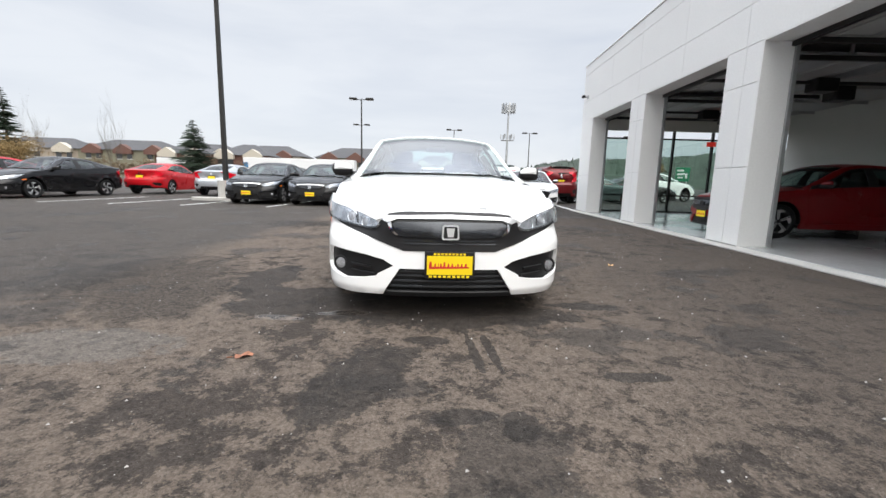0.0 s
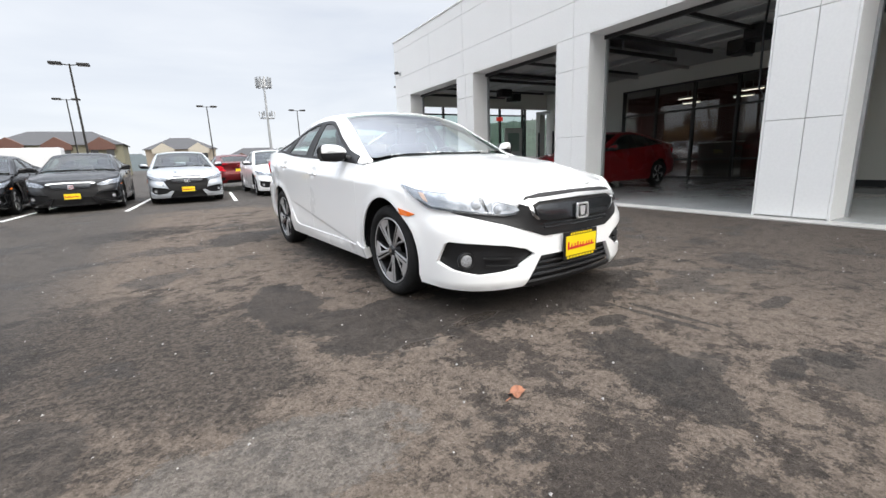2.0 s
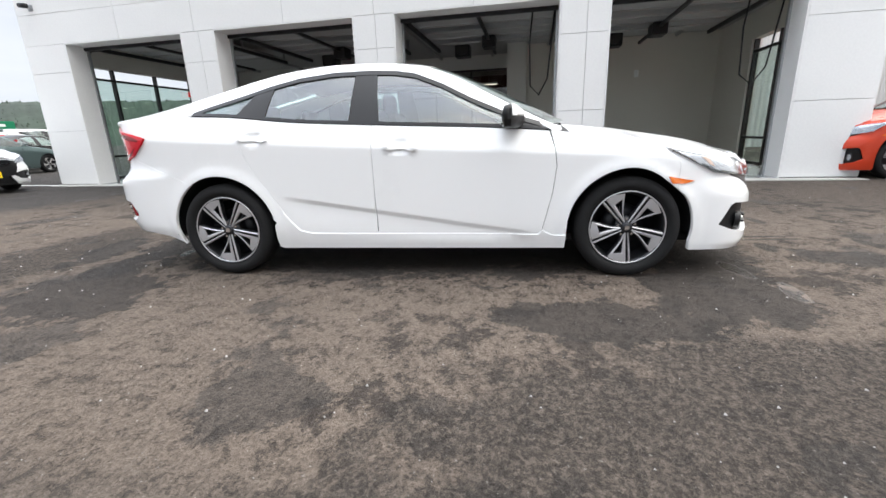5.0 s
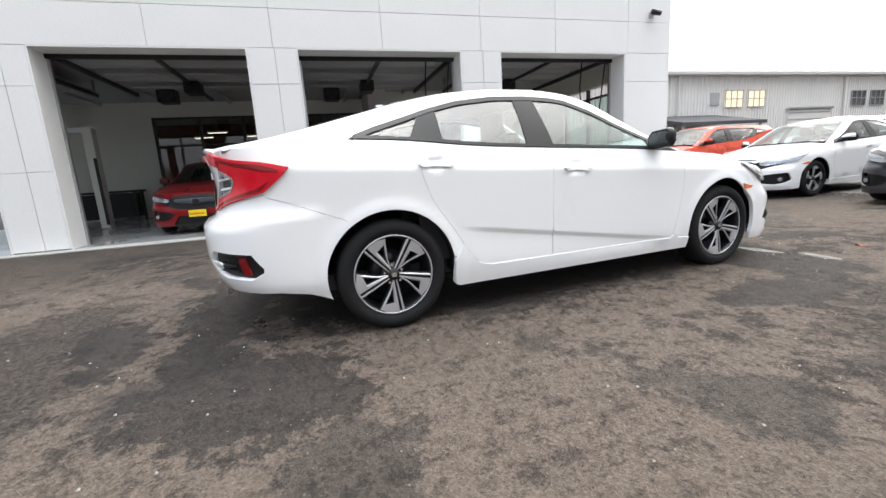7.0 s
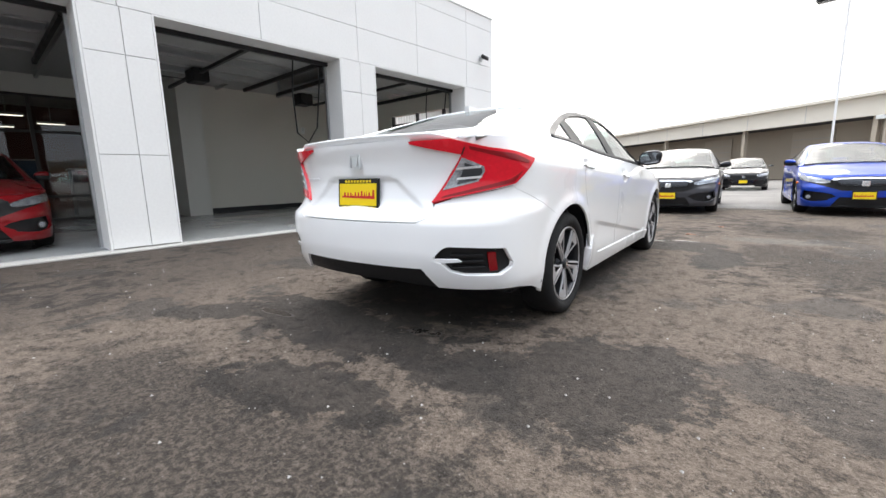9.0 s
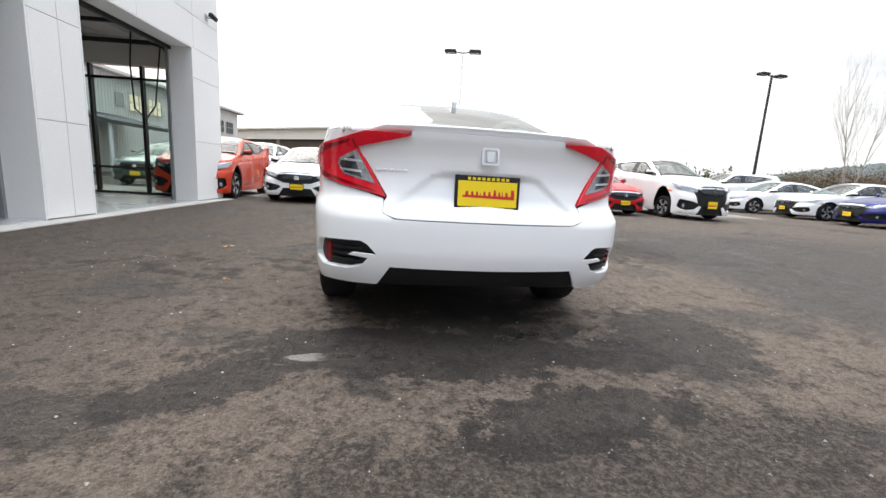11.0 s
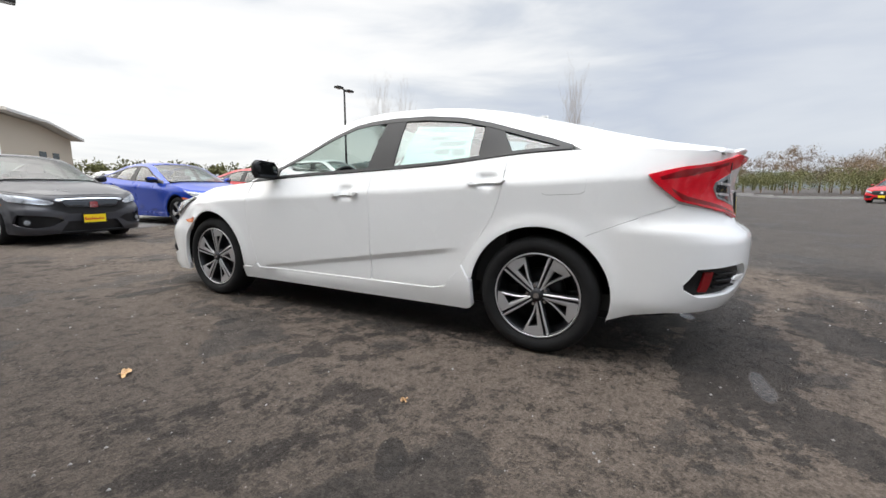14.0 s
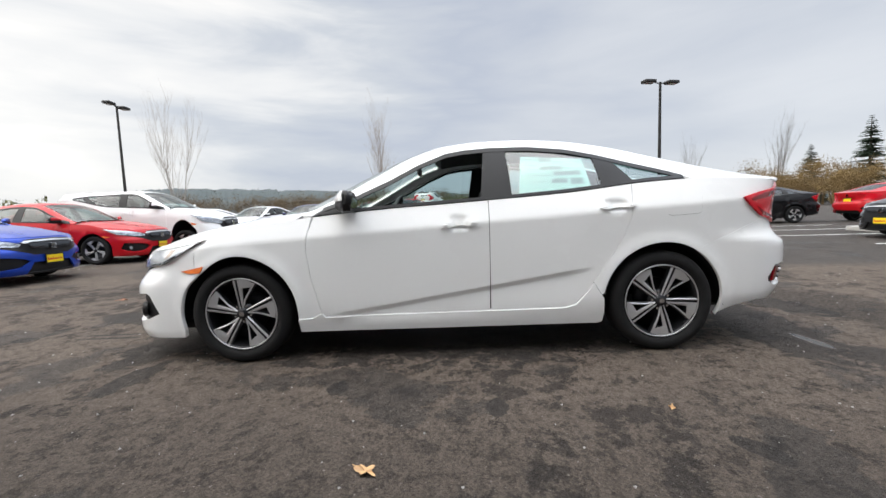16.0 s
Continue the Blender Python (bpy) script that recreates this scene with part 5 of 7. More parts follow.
    rf = [(wx(y, .995), y) for y in np.linspace(-.075, 1.16, 18)] + [(.3, 1.13), (0, 1.12), (-.3, 1.13)] + [(-wx(y, .995), y) for y in np.linspace(1.16, -.075, 18)] + [(-.3, -.11), (0, -.125), (.3, -.11)]
    skin_part("roof_skin", c, roof, rf, mat_paint, res=res * 1.2, thick=.02, out=up)
    for sg in (-1, 1):
        pil = [(sg * wx(y, .945), y) for y in np.linspace(-.93, -.07, 12)] + [(sg * wx(y, .998), y) for y in np.linspace(-.07, -.93, 12)]
        skin_part("windscreen_pillar", c, roof, pil, mat_paint, res=res, thick=.02, out=up)
        cp = [(sg * wx(y, .90 - .10 * smooth01((y - 1.2) / .6)), y) for y in np.linspace(1.15, 1.9, 10)] + [(sg * wx(2.02, .82), 2.02), (sg * .605, 2.18), (sg * .66, 2.205)] + [(sg * wx(y, .998), y) for y in np.linspace(2.16, 1.15, 12)]
        skin_part("rear_pillar", c, roof, cp, mat_paint, res=res if lod else .03, thick=.02, out=up)
    rg = [(wx(y, .895 - .10 * smooth01((y - 1.2) / .6)), y) for y in np.linspace(1.14, 1.90, 12)] + [(.3, 1.97), (0, 1.985), (-.3, 1.97)] + [(-wx(y, .895 - .10 * smooth01((y - 1.2) / .6)), y) for y in np.linspace(1.90, 1.14, 12)] + [(-.3, 1.115), (0, 1.105), (.3, 1.115)]
    skin_part("rear_window", c, roof, rg, M_DARKGLASS if lod else M_CARGLASS, "tinted rear window", res=.09 if lod else .04, off=-.008, thick=0, out=up)[0].visible_shadow = False
    dk = [(.53, 1.915), (.3, 1.985), (0, 2.0), (-.3, 1.985), (-.53, 1.915), (-.60, 2.02), (-.665, 2.10), (-.62, 2.165), (-.40, 2.24), (0, 2.275), (.40, 2.24), (.62, 2.165), (.665, 2.10), (.60, 2.02)]
    skin_part("boot_top", c, roof, dk, mat_paint, res=res, off=.001, thick=.02, out=up)
    # cabin sides
    bl = lambda y: edge_at(y)[1]
    dlo_top = [(-.80, .985), (-.60, 1.045), (-.366, 1.148), (-.18, 1.245), (0, 1.318), (.12, 1.338), (.30, 1.350), (.55, 1.348), (.80, 1.322), (1.0, 1.276), (1.2, 1.214), (1.38, 1.160), (1.50, 1.116)]
    frame_o = [(y, rail_z(y) - .002) for y in np.linspace(-.93, 2.16, 36)] + [(y, bl(y) + .0015) for y in np.linspace(2.16, 1.55, 8)] + dlo_top[::-1] + [(-.86, bl(-.86) + .01)]
    skin_part("side_frame", c, green, frame_o, mat_paint, both=True, res=res, thick=.02)
    skin_part("window_trim", c, green, [(y, z - .027) for y, z in dlo_top] + [(y, z + .002) for y, z in dlo_top[::-1]], M_BLACK, "black window trim", both=True, res=.06, off=.002, thick=.006)
    belt = [(-.86, bl(-.86) + .004)] + [(y, bl(y) + .004) for y in np.linspace(-.75, 1.49, 20)] + [(y, bl(y) + .022) for y in np.linspace(1.49, -.78, 20)]
    skin_part("belt_trim", c, green, belt, M_BLACK, "black belt moulding", both=True, res=.06, off=.006, thick=.012)
    skin_part("mirror_base", c, green, [(-.84, bl(-.84) + .012), (-.60, bl(-.6) + .02), (-.60, 1.040), (-.78, .985)], M_BLACK, "black mirror triangle", both=True, res=.06, off=.001, thick=.01)
    skin_part("centre_pillar", c, green, [(.215, bl(.215) + .01), (.415, bl(.415) + .01), (.400, 1.346), (.255, 1.344)], M_PILLAR, "satin black centre pillar", both=True, res=.06, off=.000, thick=.012)
    skin_part("door_divider", c, green, [(.985, bl(.985) + .01), (1.19, bl(1.19) + .01), (1.075, 1.250), (.965, 1.284)], M_PILLAR, "satin black divider", both=True, res=.06, off=.000, thick=.012)
    fw = [(-.60, bl(-.6) + .01), (.225, bl(.225) + .01), (.262, 1.344), (.12, 1.336), (0, 1.314), (-.18, 1.240), (-.366, 1.142), (-.60, 1.040)]
    rw = [(.405, bl(.405) + .01), (.995, bl(.995) + .01), (.97, 1.278), (.80, 1.318), (.55, 1.344), (.39, 1.346)]
    qw = [(1.175, bl(1.175) + .01), (1.45, bl(1.45) + .015), (1.36, 1.148), (1.2, 1.206), (1.07, 1.250)]
    for nm, poly in (("front_window", fw), ("rear_side_window", rw), ("quarter_window", qw)):
        for mi in (False, True):
            if open_window and nm == "front_window" and not mi:
                skin_part(nm, c, green, [(-.55, bl(-.55) + .005), (.22, bl(.22) + .005), (.22, bl(.22) + .03), (-.55, bl(-.55) + .02)], M_CARGLASS, "side window wound down", res=.09, off=-.012, thick=0)[0].visible_shadow = False
                continue
            pane = skin_part(nm, c, green, poly, M_DARKGLASS if lod else M_CARGLASS, "lightly tinted side window", mirror=mi, res=.09, off=-.005, thick=0)[0]
            if pane is not None:
                pane.visible_shadow = False
    if sticker:
        paper = mat("pale_paper", (.60, .78, .72), .8, var=.05)
        st = skin_part("window_label", c, green, [(.46, bl(.46) + .03), (.92, bl(.92) + .025), (.90, 1.262), (.50, 1.290)], paper, "pale green price sheet behind the window", res=.08, off=-.012, thick=0)[0]
        dark = mat("grey_print", (.28, .36, .35), .8)
        for ya, yb, za, zb in ((.52, .60, 1.262, 1.27), (.62, .70, 1.245, 1.275), (.72, .88, 1.24, 1.246), (.52, .60, 1.225, 1.23), (.62, .76, 1.19, 1.215), (.52, .68, 1.15, 1.155), (.70, .87, 1.15, 1.18), (.53, .66, 1.11, 1.114), (.68, .78, 1.10, 1.13), (.80, .88, 1.09, 1.13)):
            skin_part("print_bar", st, green, [(ya, za), (yb, za), (yb, zb), (ya, zb)], dark, res=.1, off=-.0105, thick=0)
    # mirrors
    MY = -.62
    for sg in (-1, 1):
        def shell_bm(za, zb, yb=9.0, grow=1.0, xb=9.0):
            bm = bmesh.new()
            bmesh.ops.create_uvsphere(bm, u_segments=20, v_segments=12, radius=1)
            for v in bm.verts:
                x, y, z = v.co
                pw = lambda q, e: math.copysign(abs(q) ** e, q)
                v.co = (sg * (.955 + .105 * grow * pw(x, .75)), MY + .085 * grow * pw(y, .8) * (1.0 - .44 * (x + 1) if y < 0 else .55) + .035 * x, 1.018 + .066 * grow * pw(z, .8) + .012 * x)
            geom = bm.verts[:] + bm.edges[:] + bm.faces[:]
            for co, no in (((0, 0, za), (0, 0, -1)), ((0, 0, zb), (0, 0, 1)), ((0, yb, 0), (0, 1, 0)), ((sg * xb, 0, 0), (sg, 0, 0))):
                got = bmesh.ops.bisect_plane(bm, geom=bm.verts[:] + bm.edges[:] + bm.faces[:], plane_co=co, plane_no=no, clear_outer=True)
                ed = [e for e in got["geom_cut"] if isinstance(e, bmesh.types.BMEdge)]
                if ed:
                    bmesh.ops.edgeloop_fill(bm, edges=ed)
            bmesh.ops.recalc_face_normals(bm, faces=bm.faces)
            return bm
        mr = part("door_mirror", shell_bm(1.020, 1.2, MY + .005, 1.04, 1.045), mat_paint, c, "door mirror with a black lower half", True)
        part("mirror_lower", shell_bm(.8, 1.3), M_BLACK, mr, "black lower shell", True)
        part("mirror_arm", tube([(sg * .80, -.68, .965), (sg * .88, MY - .005, .985)], [.03, .026], 10), M_BLACK, mr, "black mirror stalk", True)
        mg = prism([(.875, .972), (.92, .962), (1.02, .972), (1.04, 1.0), (1.035, 1.05), (1.0, 1.066), (.90, 1.058), (.87, 1.03)], "y", MY + .051, MY + .057)
        if sg < 0:
            bmesh.ops.scale(mg, vec=(-1, 1, 1), verts=mg.verts)
            bmesh.ops.reverse_faces(mg, faces=mg.faces)
        rm = prism([(.862, .962), (.92, .950), (1.03, .960), (1.053, 1.0), (1.047, 1.06), (1.005, 1.078), (.89, 1.070), (.857, 1.035)], "y", MY + .010, MY + .0505)
        if sg < 0:
            bmesh.ops.scale(rm, vec=(-1, 1, 1), verts=rm.verts)
            bmesh.ops.reverse_faces(rm, faces=rm.faces)
        part("mirror_rim", rm, M_BLACK, mr, "black rim round the glass")
        part("mirror_glass", mg, M_MIRROR, mr, "mirror glass")
    # aerial fin
    fin = prism([(.98, 1.365), (1.16, 1.330), (1.17, 1.398), (1.13, 1.400)], "x", -.018, .018)
    part("aerial_fin", fin, mat_paint, c, "shark-fin aerial")
    # cabin
    part("dashboard", box(-.68, .68, -.82, -.48, .80, .945, .04), M_DASH, c, "dark dashboard")
    part("cabin_floor", box(-.72, .72, -1.0, 1.9, .25, .34), M_DASH, c, "dark cabin floor")
    part("parcel_shelf", box(-.60, .60, 1.30, 1.86, .98, 1.02, .01), M_DASH, c, "dark rear shelf")
    for x in (-.37, .37):
        seat = part("front_seat", box(x - .25, x + .25, -.30, .22, .36, .56, .06), M_SEAT, c, "black cloth seat")
        b = add_box(bmesh.new(), x - .24, x + .24, -.07, .07, 0, .62, .05)
        bmesh.ops.transform(b, matrix=pose(0, .24, .52, -14), verts=b.verts)
        part("seat_back", b, M_SEAT, seat)
        part("head_rest", box(x - .125, x + .125, .37, .46, 1.10, 1.28, .035), M_SEAT, seat)
        part("head_rest", box(x - .12, x + .12, 1.14, 1.22, 1.04, 1.17, .03), M_SEAT, seat)
    part("rear_bench", box(-.66, .66, .55, 1.10, .36, .58, .06), M_SEAT, c, "black cloth rear bench")
    part("bench_back", box(-.62, .62, 1.05, 1.22, .55, 1.06, .05), M_SEAT, c, "black cloth bench back")
    bm = bmesh.new()
    add_tube(bm, [(.37 + .185 * math.cos(a), -.40 + .06 * math.sin(a), .88 + .17 * math.sin(a)) for a in (2 * math.pi * k / 20 for k in range(21))], .017, 8, False)
    add_box(bm, .31, .43, -.46, -.40, .84, .92, .02)
    add_box(bm, .19, .55, -.41, -.39, .87, .89)
    part("steering_wheel", bm, M_BLACK, c, "black steering wheel", True)
    part("inner_mirror", box(-.11, .11, -.23, -.20, 1.235, 1.295, .012), M_BLACK, c, "black interior mirror")
    skin_part("headliner", c, roof, [(-.57, -.05), (.57, -.05), (.555, 1.12), (-.555, 1.12)], M_HEADLINER, "grey headliner", res=.15, off=-.035, thick=0, out=up)
    for sg in (-1, 1):
        part("door_card", box(min(sg * .74, sg * .78), max(sg * .74, sg * .78), -.85, 1.15, .35, .965, .01), M_DASH, c, "dark inner door trim")
    part("wiper", tube([(-.55, -.955, .972), (-.1, -.975, .985), (.30, -.975, .987)], .008, 6), M_BLACK, c, "black wiper")
    part("wiper", tube([(.05, -.965, .972), (.40, -.945, .976), (.68, -.89, .966)], .008, 6), M_BLACK, c, "black wiper")
    for i, (x, y) in enumerate(((-.772, -1.35), (.772, -1.35), (-.772, 1.35), (.772, 1.35))):
        wheel(c, x, y, 1 if x > 0 else -1, phase=(-32, -6, -30, 21)[i], fancy=not lod, seg=24 if lod else 44)
    return c


hero = car("sedan", "white pearl four-door sedan with yellow dealer plates, standing on the asphalt", pose(0, 0, 0, 0, 0, 5.2), M_WHITE, open_window=True, sticker=True, hero=True, res=.05)

# ---- parked cars: three templates, copied and repainted ----
P_GREY = paint("steel_grey_paint", (0.050, 0.050, 0.056), 0.15, 0.3)
P_BLUE = paint("mid_blue_paint", (0.012, 0.05, 0.36), 0.35, 0.3)
P_NAVY = paint("deep_blue_paint", (0.015, 0.018, 0.13), 0.4, 0.3)
P_RED = paint("bright_red_paint", (0.46, 0.010, 0.016), 0.05, 0.3)
P_ORANGE = paint("orange_red_paint", (0.55, 0.055, 0.022), 0.1, 0.3)
P_BLACK = paint("gloss_black_paint", (0.010, 0.010, 0.011), 0.2, 0.25)
P_SILVER = paint("pale_silver_paint", (0.50, 0.53, 0.57), 0.5, 0.3)
P_MAROON = paint("dark_red_paint", (0.13, 0.012, 0.014), 0.2, 0.3)
P_TEAL = paint("grey_green_paint", (0.10, 0.14, 0.14), 0.4, 0.3)


def warp_car(c, fn, wheel_shift):
    """Reshape a template: fn moves each point, wheels only shift."""
    done = set()
    for o in c.children_recursive:
        if o.type != "MESH" or o.data.name in done:
            continue
        done.add(o.data.name)
        root = o
        while root.parent is not None and root.parent is not c:
            root = root.parent
        off = root.matrix_basis.translation.copy()
        if root.name.startswith("wheel") and not root.name.startswith("wheel_liner"):
            ys = [v.co.y for v in root.data.vertices] if root is o else None
            mid = Vector((0, 1.35 if o.data.vertices[0].co.y > 0 else -1.35, 0))
            d = Vector((0, fn(mid).y - mid.y, 0))
            for v in o.data.vertices:
                v.co = Vector((v.co.x * wheel_shift, v.co.y + d.y, v.co.z))
            continue
        for v in o.data.vertices:
            v.co = fn(v.co + off) - off
    return c


def saloon_shape(p):
    y = p.y * 1.055
    return Vector((p.x * 1.03, y, p.z * 1.02))


def suv_shape(p):
    z = p.z * 1.22 if p.z < 1.0 else 1.22 + (p.z - 1.0) * 1.10
    z = p.z + (z - p.z) * smooth01((p.z - .16) / .3)
    y = p.y * .985
    t = smooth01((p.z - 1.0) / .36) * smooth01((p.y - .1) / 1.6)
    y += t * .95
    if p.z > 1.0 and p.y > .6:
        z += smooth01((p.y - .6) / 1.3) * .20 * min(1.0, (p.z - .98) / .12)
    return Vector((p.x * 1.03, min(y, 2.32 - .25 * smooth01((z - 1.1) / .5)), z + .10 * smooth01((z - .4) / .6)))


def hatch_shape(p):
    q = suv_shape(p)
    return Vector((q.x * .93, q.y * .90, q.z * .86))


tmpl = {}
tmpl["sedan"] = car("sedan", "grey", pose(.35, -7.0 - 1.35, 0, 0, 0, 187), M_WHITE, lod=1, res=.075)
tmpl["saloon"] = warp_car(car("sedan", "white", pose(0, 0, 0), M_WHITE, lod=1, res=.08, style="saloon"), saloon_shape, 1.03)
tmpl["suv"] = warp_car(car("suv", "white", pose(0, 0, 0), M_WHITE, lod=1, res=.08, style="saloon"), suv_shape, 1.03)
tmpl["sedan_far"] = car("sedan", "far", pose(0, 0, 0), M_WHITE, lod=2, res=.12)
tmpl["saloon_far"] = warp_car(car("sedan", "far", pose(0, 0, 0), M_WHITE, lod=2, res=.12, style="saloon"), saloon_shape, 1.03)
tmpl["suv_far"] = warp_car(car("suv", "far", pose(0, 0, 0), M_WHITE, lod=2, res=.12, style="saloon"), suv_shape, 1.03)
tmpl["hatch"] = warp_car(car("hatchback", "red", pose(0, 0, 0), M_WHITE, lod=1, res=.08), hatch_shape, .95)


def repaint(c, paint_mat):
    for o in c.children_recursive:
        if o.type == "MESH" and o.data.materials and o.data.materials[0] == M_WHITE:
            o.material_slots[0].link = "OBJECT"
            o.material_slots[0].material = paint_mat


# kind, paint, colour words, front-axle x, y, heading (0 faces -y), group, words on the place
PARKED = [
    ("sedan", P_GREY, "dark metallic grey", .35, -7.0, 187, "south row", "on the gravel edge"),
    ("sedan", M_WHITE, "white", 3.05, -6.95, 183, "south row", "beside a grey sedan"),
    ("hatch", P_ORANGE, "orange-red", 5.45, -6.5, 183, "south row", "near the building's corner"),
    ("sedan", P_BLUE, "bright blue", -2.65, -7.80, 187, "south row", "beside a red sedan"),
    ("sedan", P_RED, "bright red", -5.80, -8.45, 187, "south row", "beside a blue sedan"),
    ("suv", M_WHITE, "white", -8.2, -8.1, 187, "south row", "beside a red sedan"),
    ("suv", M_WHITE, "white", 6.9, -13.5, 183, "back row south", "on the gravel"),
    ("sedan", P_BLACK, "black", .4, -19.5, 185, "back row south", "before the warehouse"),
    ("sedan", M_WHITE, "white", -4.6, -15.8, 185, "back row south", "on the gravel"),
    ("sedan", P_GREY, "dark grey", 2.6, -18.0, 185, "back row south", "before the warehouse"),
    ("suv", P_SILVER, "silver", -7.8, -17.5, 185, "back row south", "on the gravel"),
    ("sedan", P_TEAL, "grey-green", 8.6, -9.9, 183, "back row south", "behind the glazed corner"),
    ("saloon", P_BLACK, "black", -6.6, 9.85, 2, "north row", "in a marked stall"),
    ("saloon", P_BLACK, "gloss black", -4.5, 9.9, 2, "north row", "in a marked stall"),
    ("saloon", P_SILVER, "silver", -2.15, 10.35, 3, "north row", "in a marked stall"),
    ("saloon", M_WHITE, "white", .62, 10.65, 2, "north row", "in a marked stall"),
    ("saloon", M_WHITE, "clean white", 3.25, 11.05, -4, "north row", "beside the building"),
    ("saloon", P_BLACK, "black", -14.9, 9.25, -4, "north row", "at the row's end"),
    ("sedan", P_RED, "red", -17.6, 9.2, -4, "north row", "beside a black sedan"),
    ("sedan", P_RED, "red", -14.0, 17.4, 184, "second row north", "facing away"),
    ("saloon", P_SILVER, "pale silver-blue", -10.9, 17.6, 186, "second row north", "facing away"),
    ("sedan", P_GREY, "grey", -7.9, 17.8, 184, "second row north", "facing away"),
    ("sedan", P_MAROON, "dark red", -.6, 18.2, 184, "second row north", "facing away"),
    ("suv", M_WHITE, "white", 2.4, 18.6, 184, "second row north", "facing away"),
    ("suv", P_MAROON, "dark red", 5.2, 19.0, 184, "second row north", "facing away"),
    ("sedan", P_TEAL, "grey", 9.2, 17.8, 95, "second row north", "parked across"),
    ("sedan", P_BLACK, "black", 12.5, 20.5, 95, "second row north", "seen through the glazing"),
    ("suv", M_WHITE, "white", 15.5, 24.0, 95, "second row north", "seen through the glazing"),
    ("saloon", P_BLACK, "black", -13.8, .75, 91, "west row", "alone on the lane"),
    ("saloon", P_NAVY, "deep blue", -14.9, -8.4, 84, "west row", "at the row's end"),
    ("saloon", M_WHITE, "white", -15.2, -11.2, 84, "west row", "beside a blue sedan"),
    ("sedan", M_WHITE, "white", -14.6, -13.9, 84, "west row", "in the row"),
    ("suv", M_WHITE, "white", -14.4, -16.7, 84, "west row", "in the row"),
    ("sedan", P_RED, "red", -21.6, -7.7, 62, "far row west", "in a slanted row"),
    ("sedan", P_BLUE, "blue", -23.7, -7.5, 62, "far row west", "in a slanted row"),
    ("sedan", P_BLACK, "black", -25.8, -7.3, 62, "far row west", "in a slanted row"),
    ("sedan", P_GREY, "dark grey", -27.9, -7.1, 62, "far row west", "in a slanted row"),
    ("sedan", P_RED, "red", -30.1, -6.9, 62, "far row west", "in a slanted row"),
    ("sedan", P_RED, "bright red", -32.3, -6.7, 62, "far row west", "in a slanted row"),
    ("sedan", P_GREY, "grey", -34.5, -6.5, 62, "far row west", "in a slanted row"),
    ("suv", M_WHITE, "white", -36.2, -4.6, 262, "far row west", "facing away"),
    ("sedan", P_RED, "red", -31.0, 10.6, 60, "far row", "at the lane's end"),
    ("sedan", P_RED, "red", -27.6, 11.3, 40, "far row", "in the far row"),
    ("sedan", M_WHITE, "white", -24.6, 12.0, 40, "far row", "in the far row"),
    ("sedan", P_RED, "red", -21.8, 12.2, 40, "far row", "in the far row"),
    ("sedan", P_BLACK, "black", -19.4, 12.6, 40, "far row", "in the far row"),
]
KIND = {"sedan": "four-door sedan", "saloon": "large four-door sedan", "suv": "compact SUV", "hatch": "small hatchback"}
used = set()
for kind, pm, words, x, y, h, grp, where in PARKED:
    ax = 1.35 * {"sedan": 1, "saloon": 1.055, "suv": .985, "hatch": .89}[kind]
    words_kind = KIND[kind]
    if grp not in ("south row", "north row", "west row"):
        kind += "_far"
    m = pose(x, y, rise(x, y), 0, 0, h) @ Matrix.Translation((0, ax, 0))
    if kind in used:
        c = copy_thing(tmpl[kind], m)
    else:
        c = tmpl[kind]
        c.matrix_world = m
        used.add(kind)
    tagged(c, f"{words} {words_kind} parked {where}", "car", grp)
    c["paint"] = pm.name
# repaint after copying, so that every copy shares its meshes
for c in [o for o in scene.objects if o.parent is None and "paint" in o]:
    pm = bpy.data.materials[c["paint"]]
    if pm != M_WHITE:
        repaint(c, pm)
    del c["paint"]

# older red car inside the third bay
inside_car = copy_thing(tmpl["sedan"], pose(6.35, 3.85, 0.022, 0, 0, -90) @ Matrix.Translation((0, 1.35, 0)))
repaint(inside_car, paint("older_red_paint", (0.19, 0.007, 0.010), 0.05, 0.3))
for o in inside_car.children_recursive:
    if o.name.startswith(("chrome_strip", "emblem")):
        o.material_slots[0].link = "OBJECT"
        o.material_slots[0].material = M_BLACK
tagged(inside_car, "red sedan with a yellow plate standing in the workshop bay", "car", "workshop cars")

# ---- surroundings ----
M_METALWALL = mat("pale_ribbed_metal", (0.72, 0.70, 0.67), 0.5, metal=0.0, var=0.06, scale=0.7)
M_TAN = mat("tan_concrete_wall", (0.46, 0.40, 0.32), 0.85, var=0.08, scale=0.3, bump=0.1)
M_DOCK = mat("tan_dock_door", (0.52, 0.46, 0.38), 0.7, var=0.08, scale=0.5)
M_FASCIA = mat("pale_fascia", (0.74, 0.69, 0.60), 0.7, var=0.06, scale=0.4)
M_SHINGLE = mat("dark_roof_shingle", (0.07, 0.07, 0.075), 0.9, var=0.2, scale=1.5, bump=0.2)
M_BARK = mat("grey_bark", (0.10, 0.085, 0.07), 0.95, var=0.3, scale=4)
M_BIRCH = mat("pale_birch_bark", (0.34, 0.30, 0.27), 0.9, var=0.3, scale=3)
M_FIR = mat("dark_fir_needles", (0.025, 0.042, 0.024), 0.9, var=0.5, scale=0.8)
M_BRUSH = mat("brown_winter_brush", (0.13, 0.095, 0.055), 0.95, var=0.5, scale=0.35)
M_WILLOW = mat("orange_willow_twigs", (0.20, 0.135, 0.055), 0.95, var=0.4, scale=0.5)
M_TWIG = mat("grey_brown_twigs", (0.20, 0.145, 0.095), 0.95, var=0.4, scale=0.4)
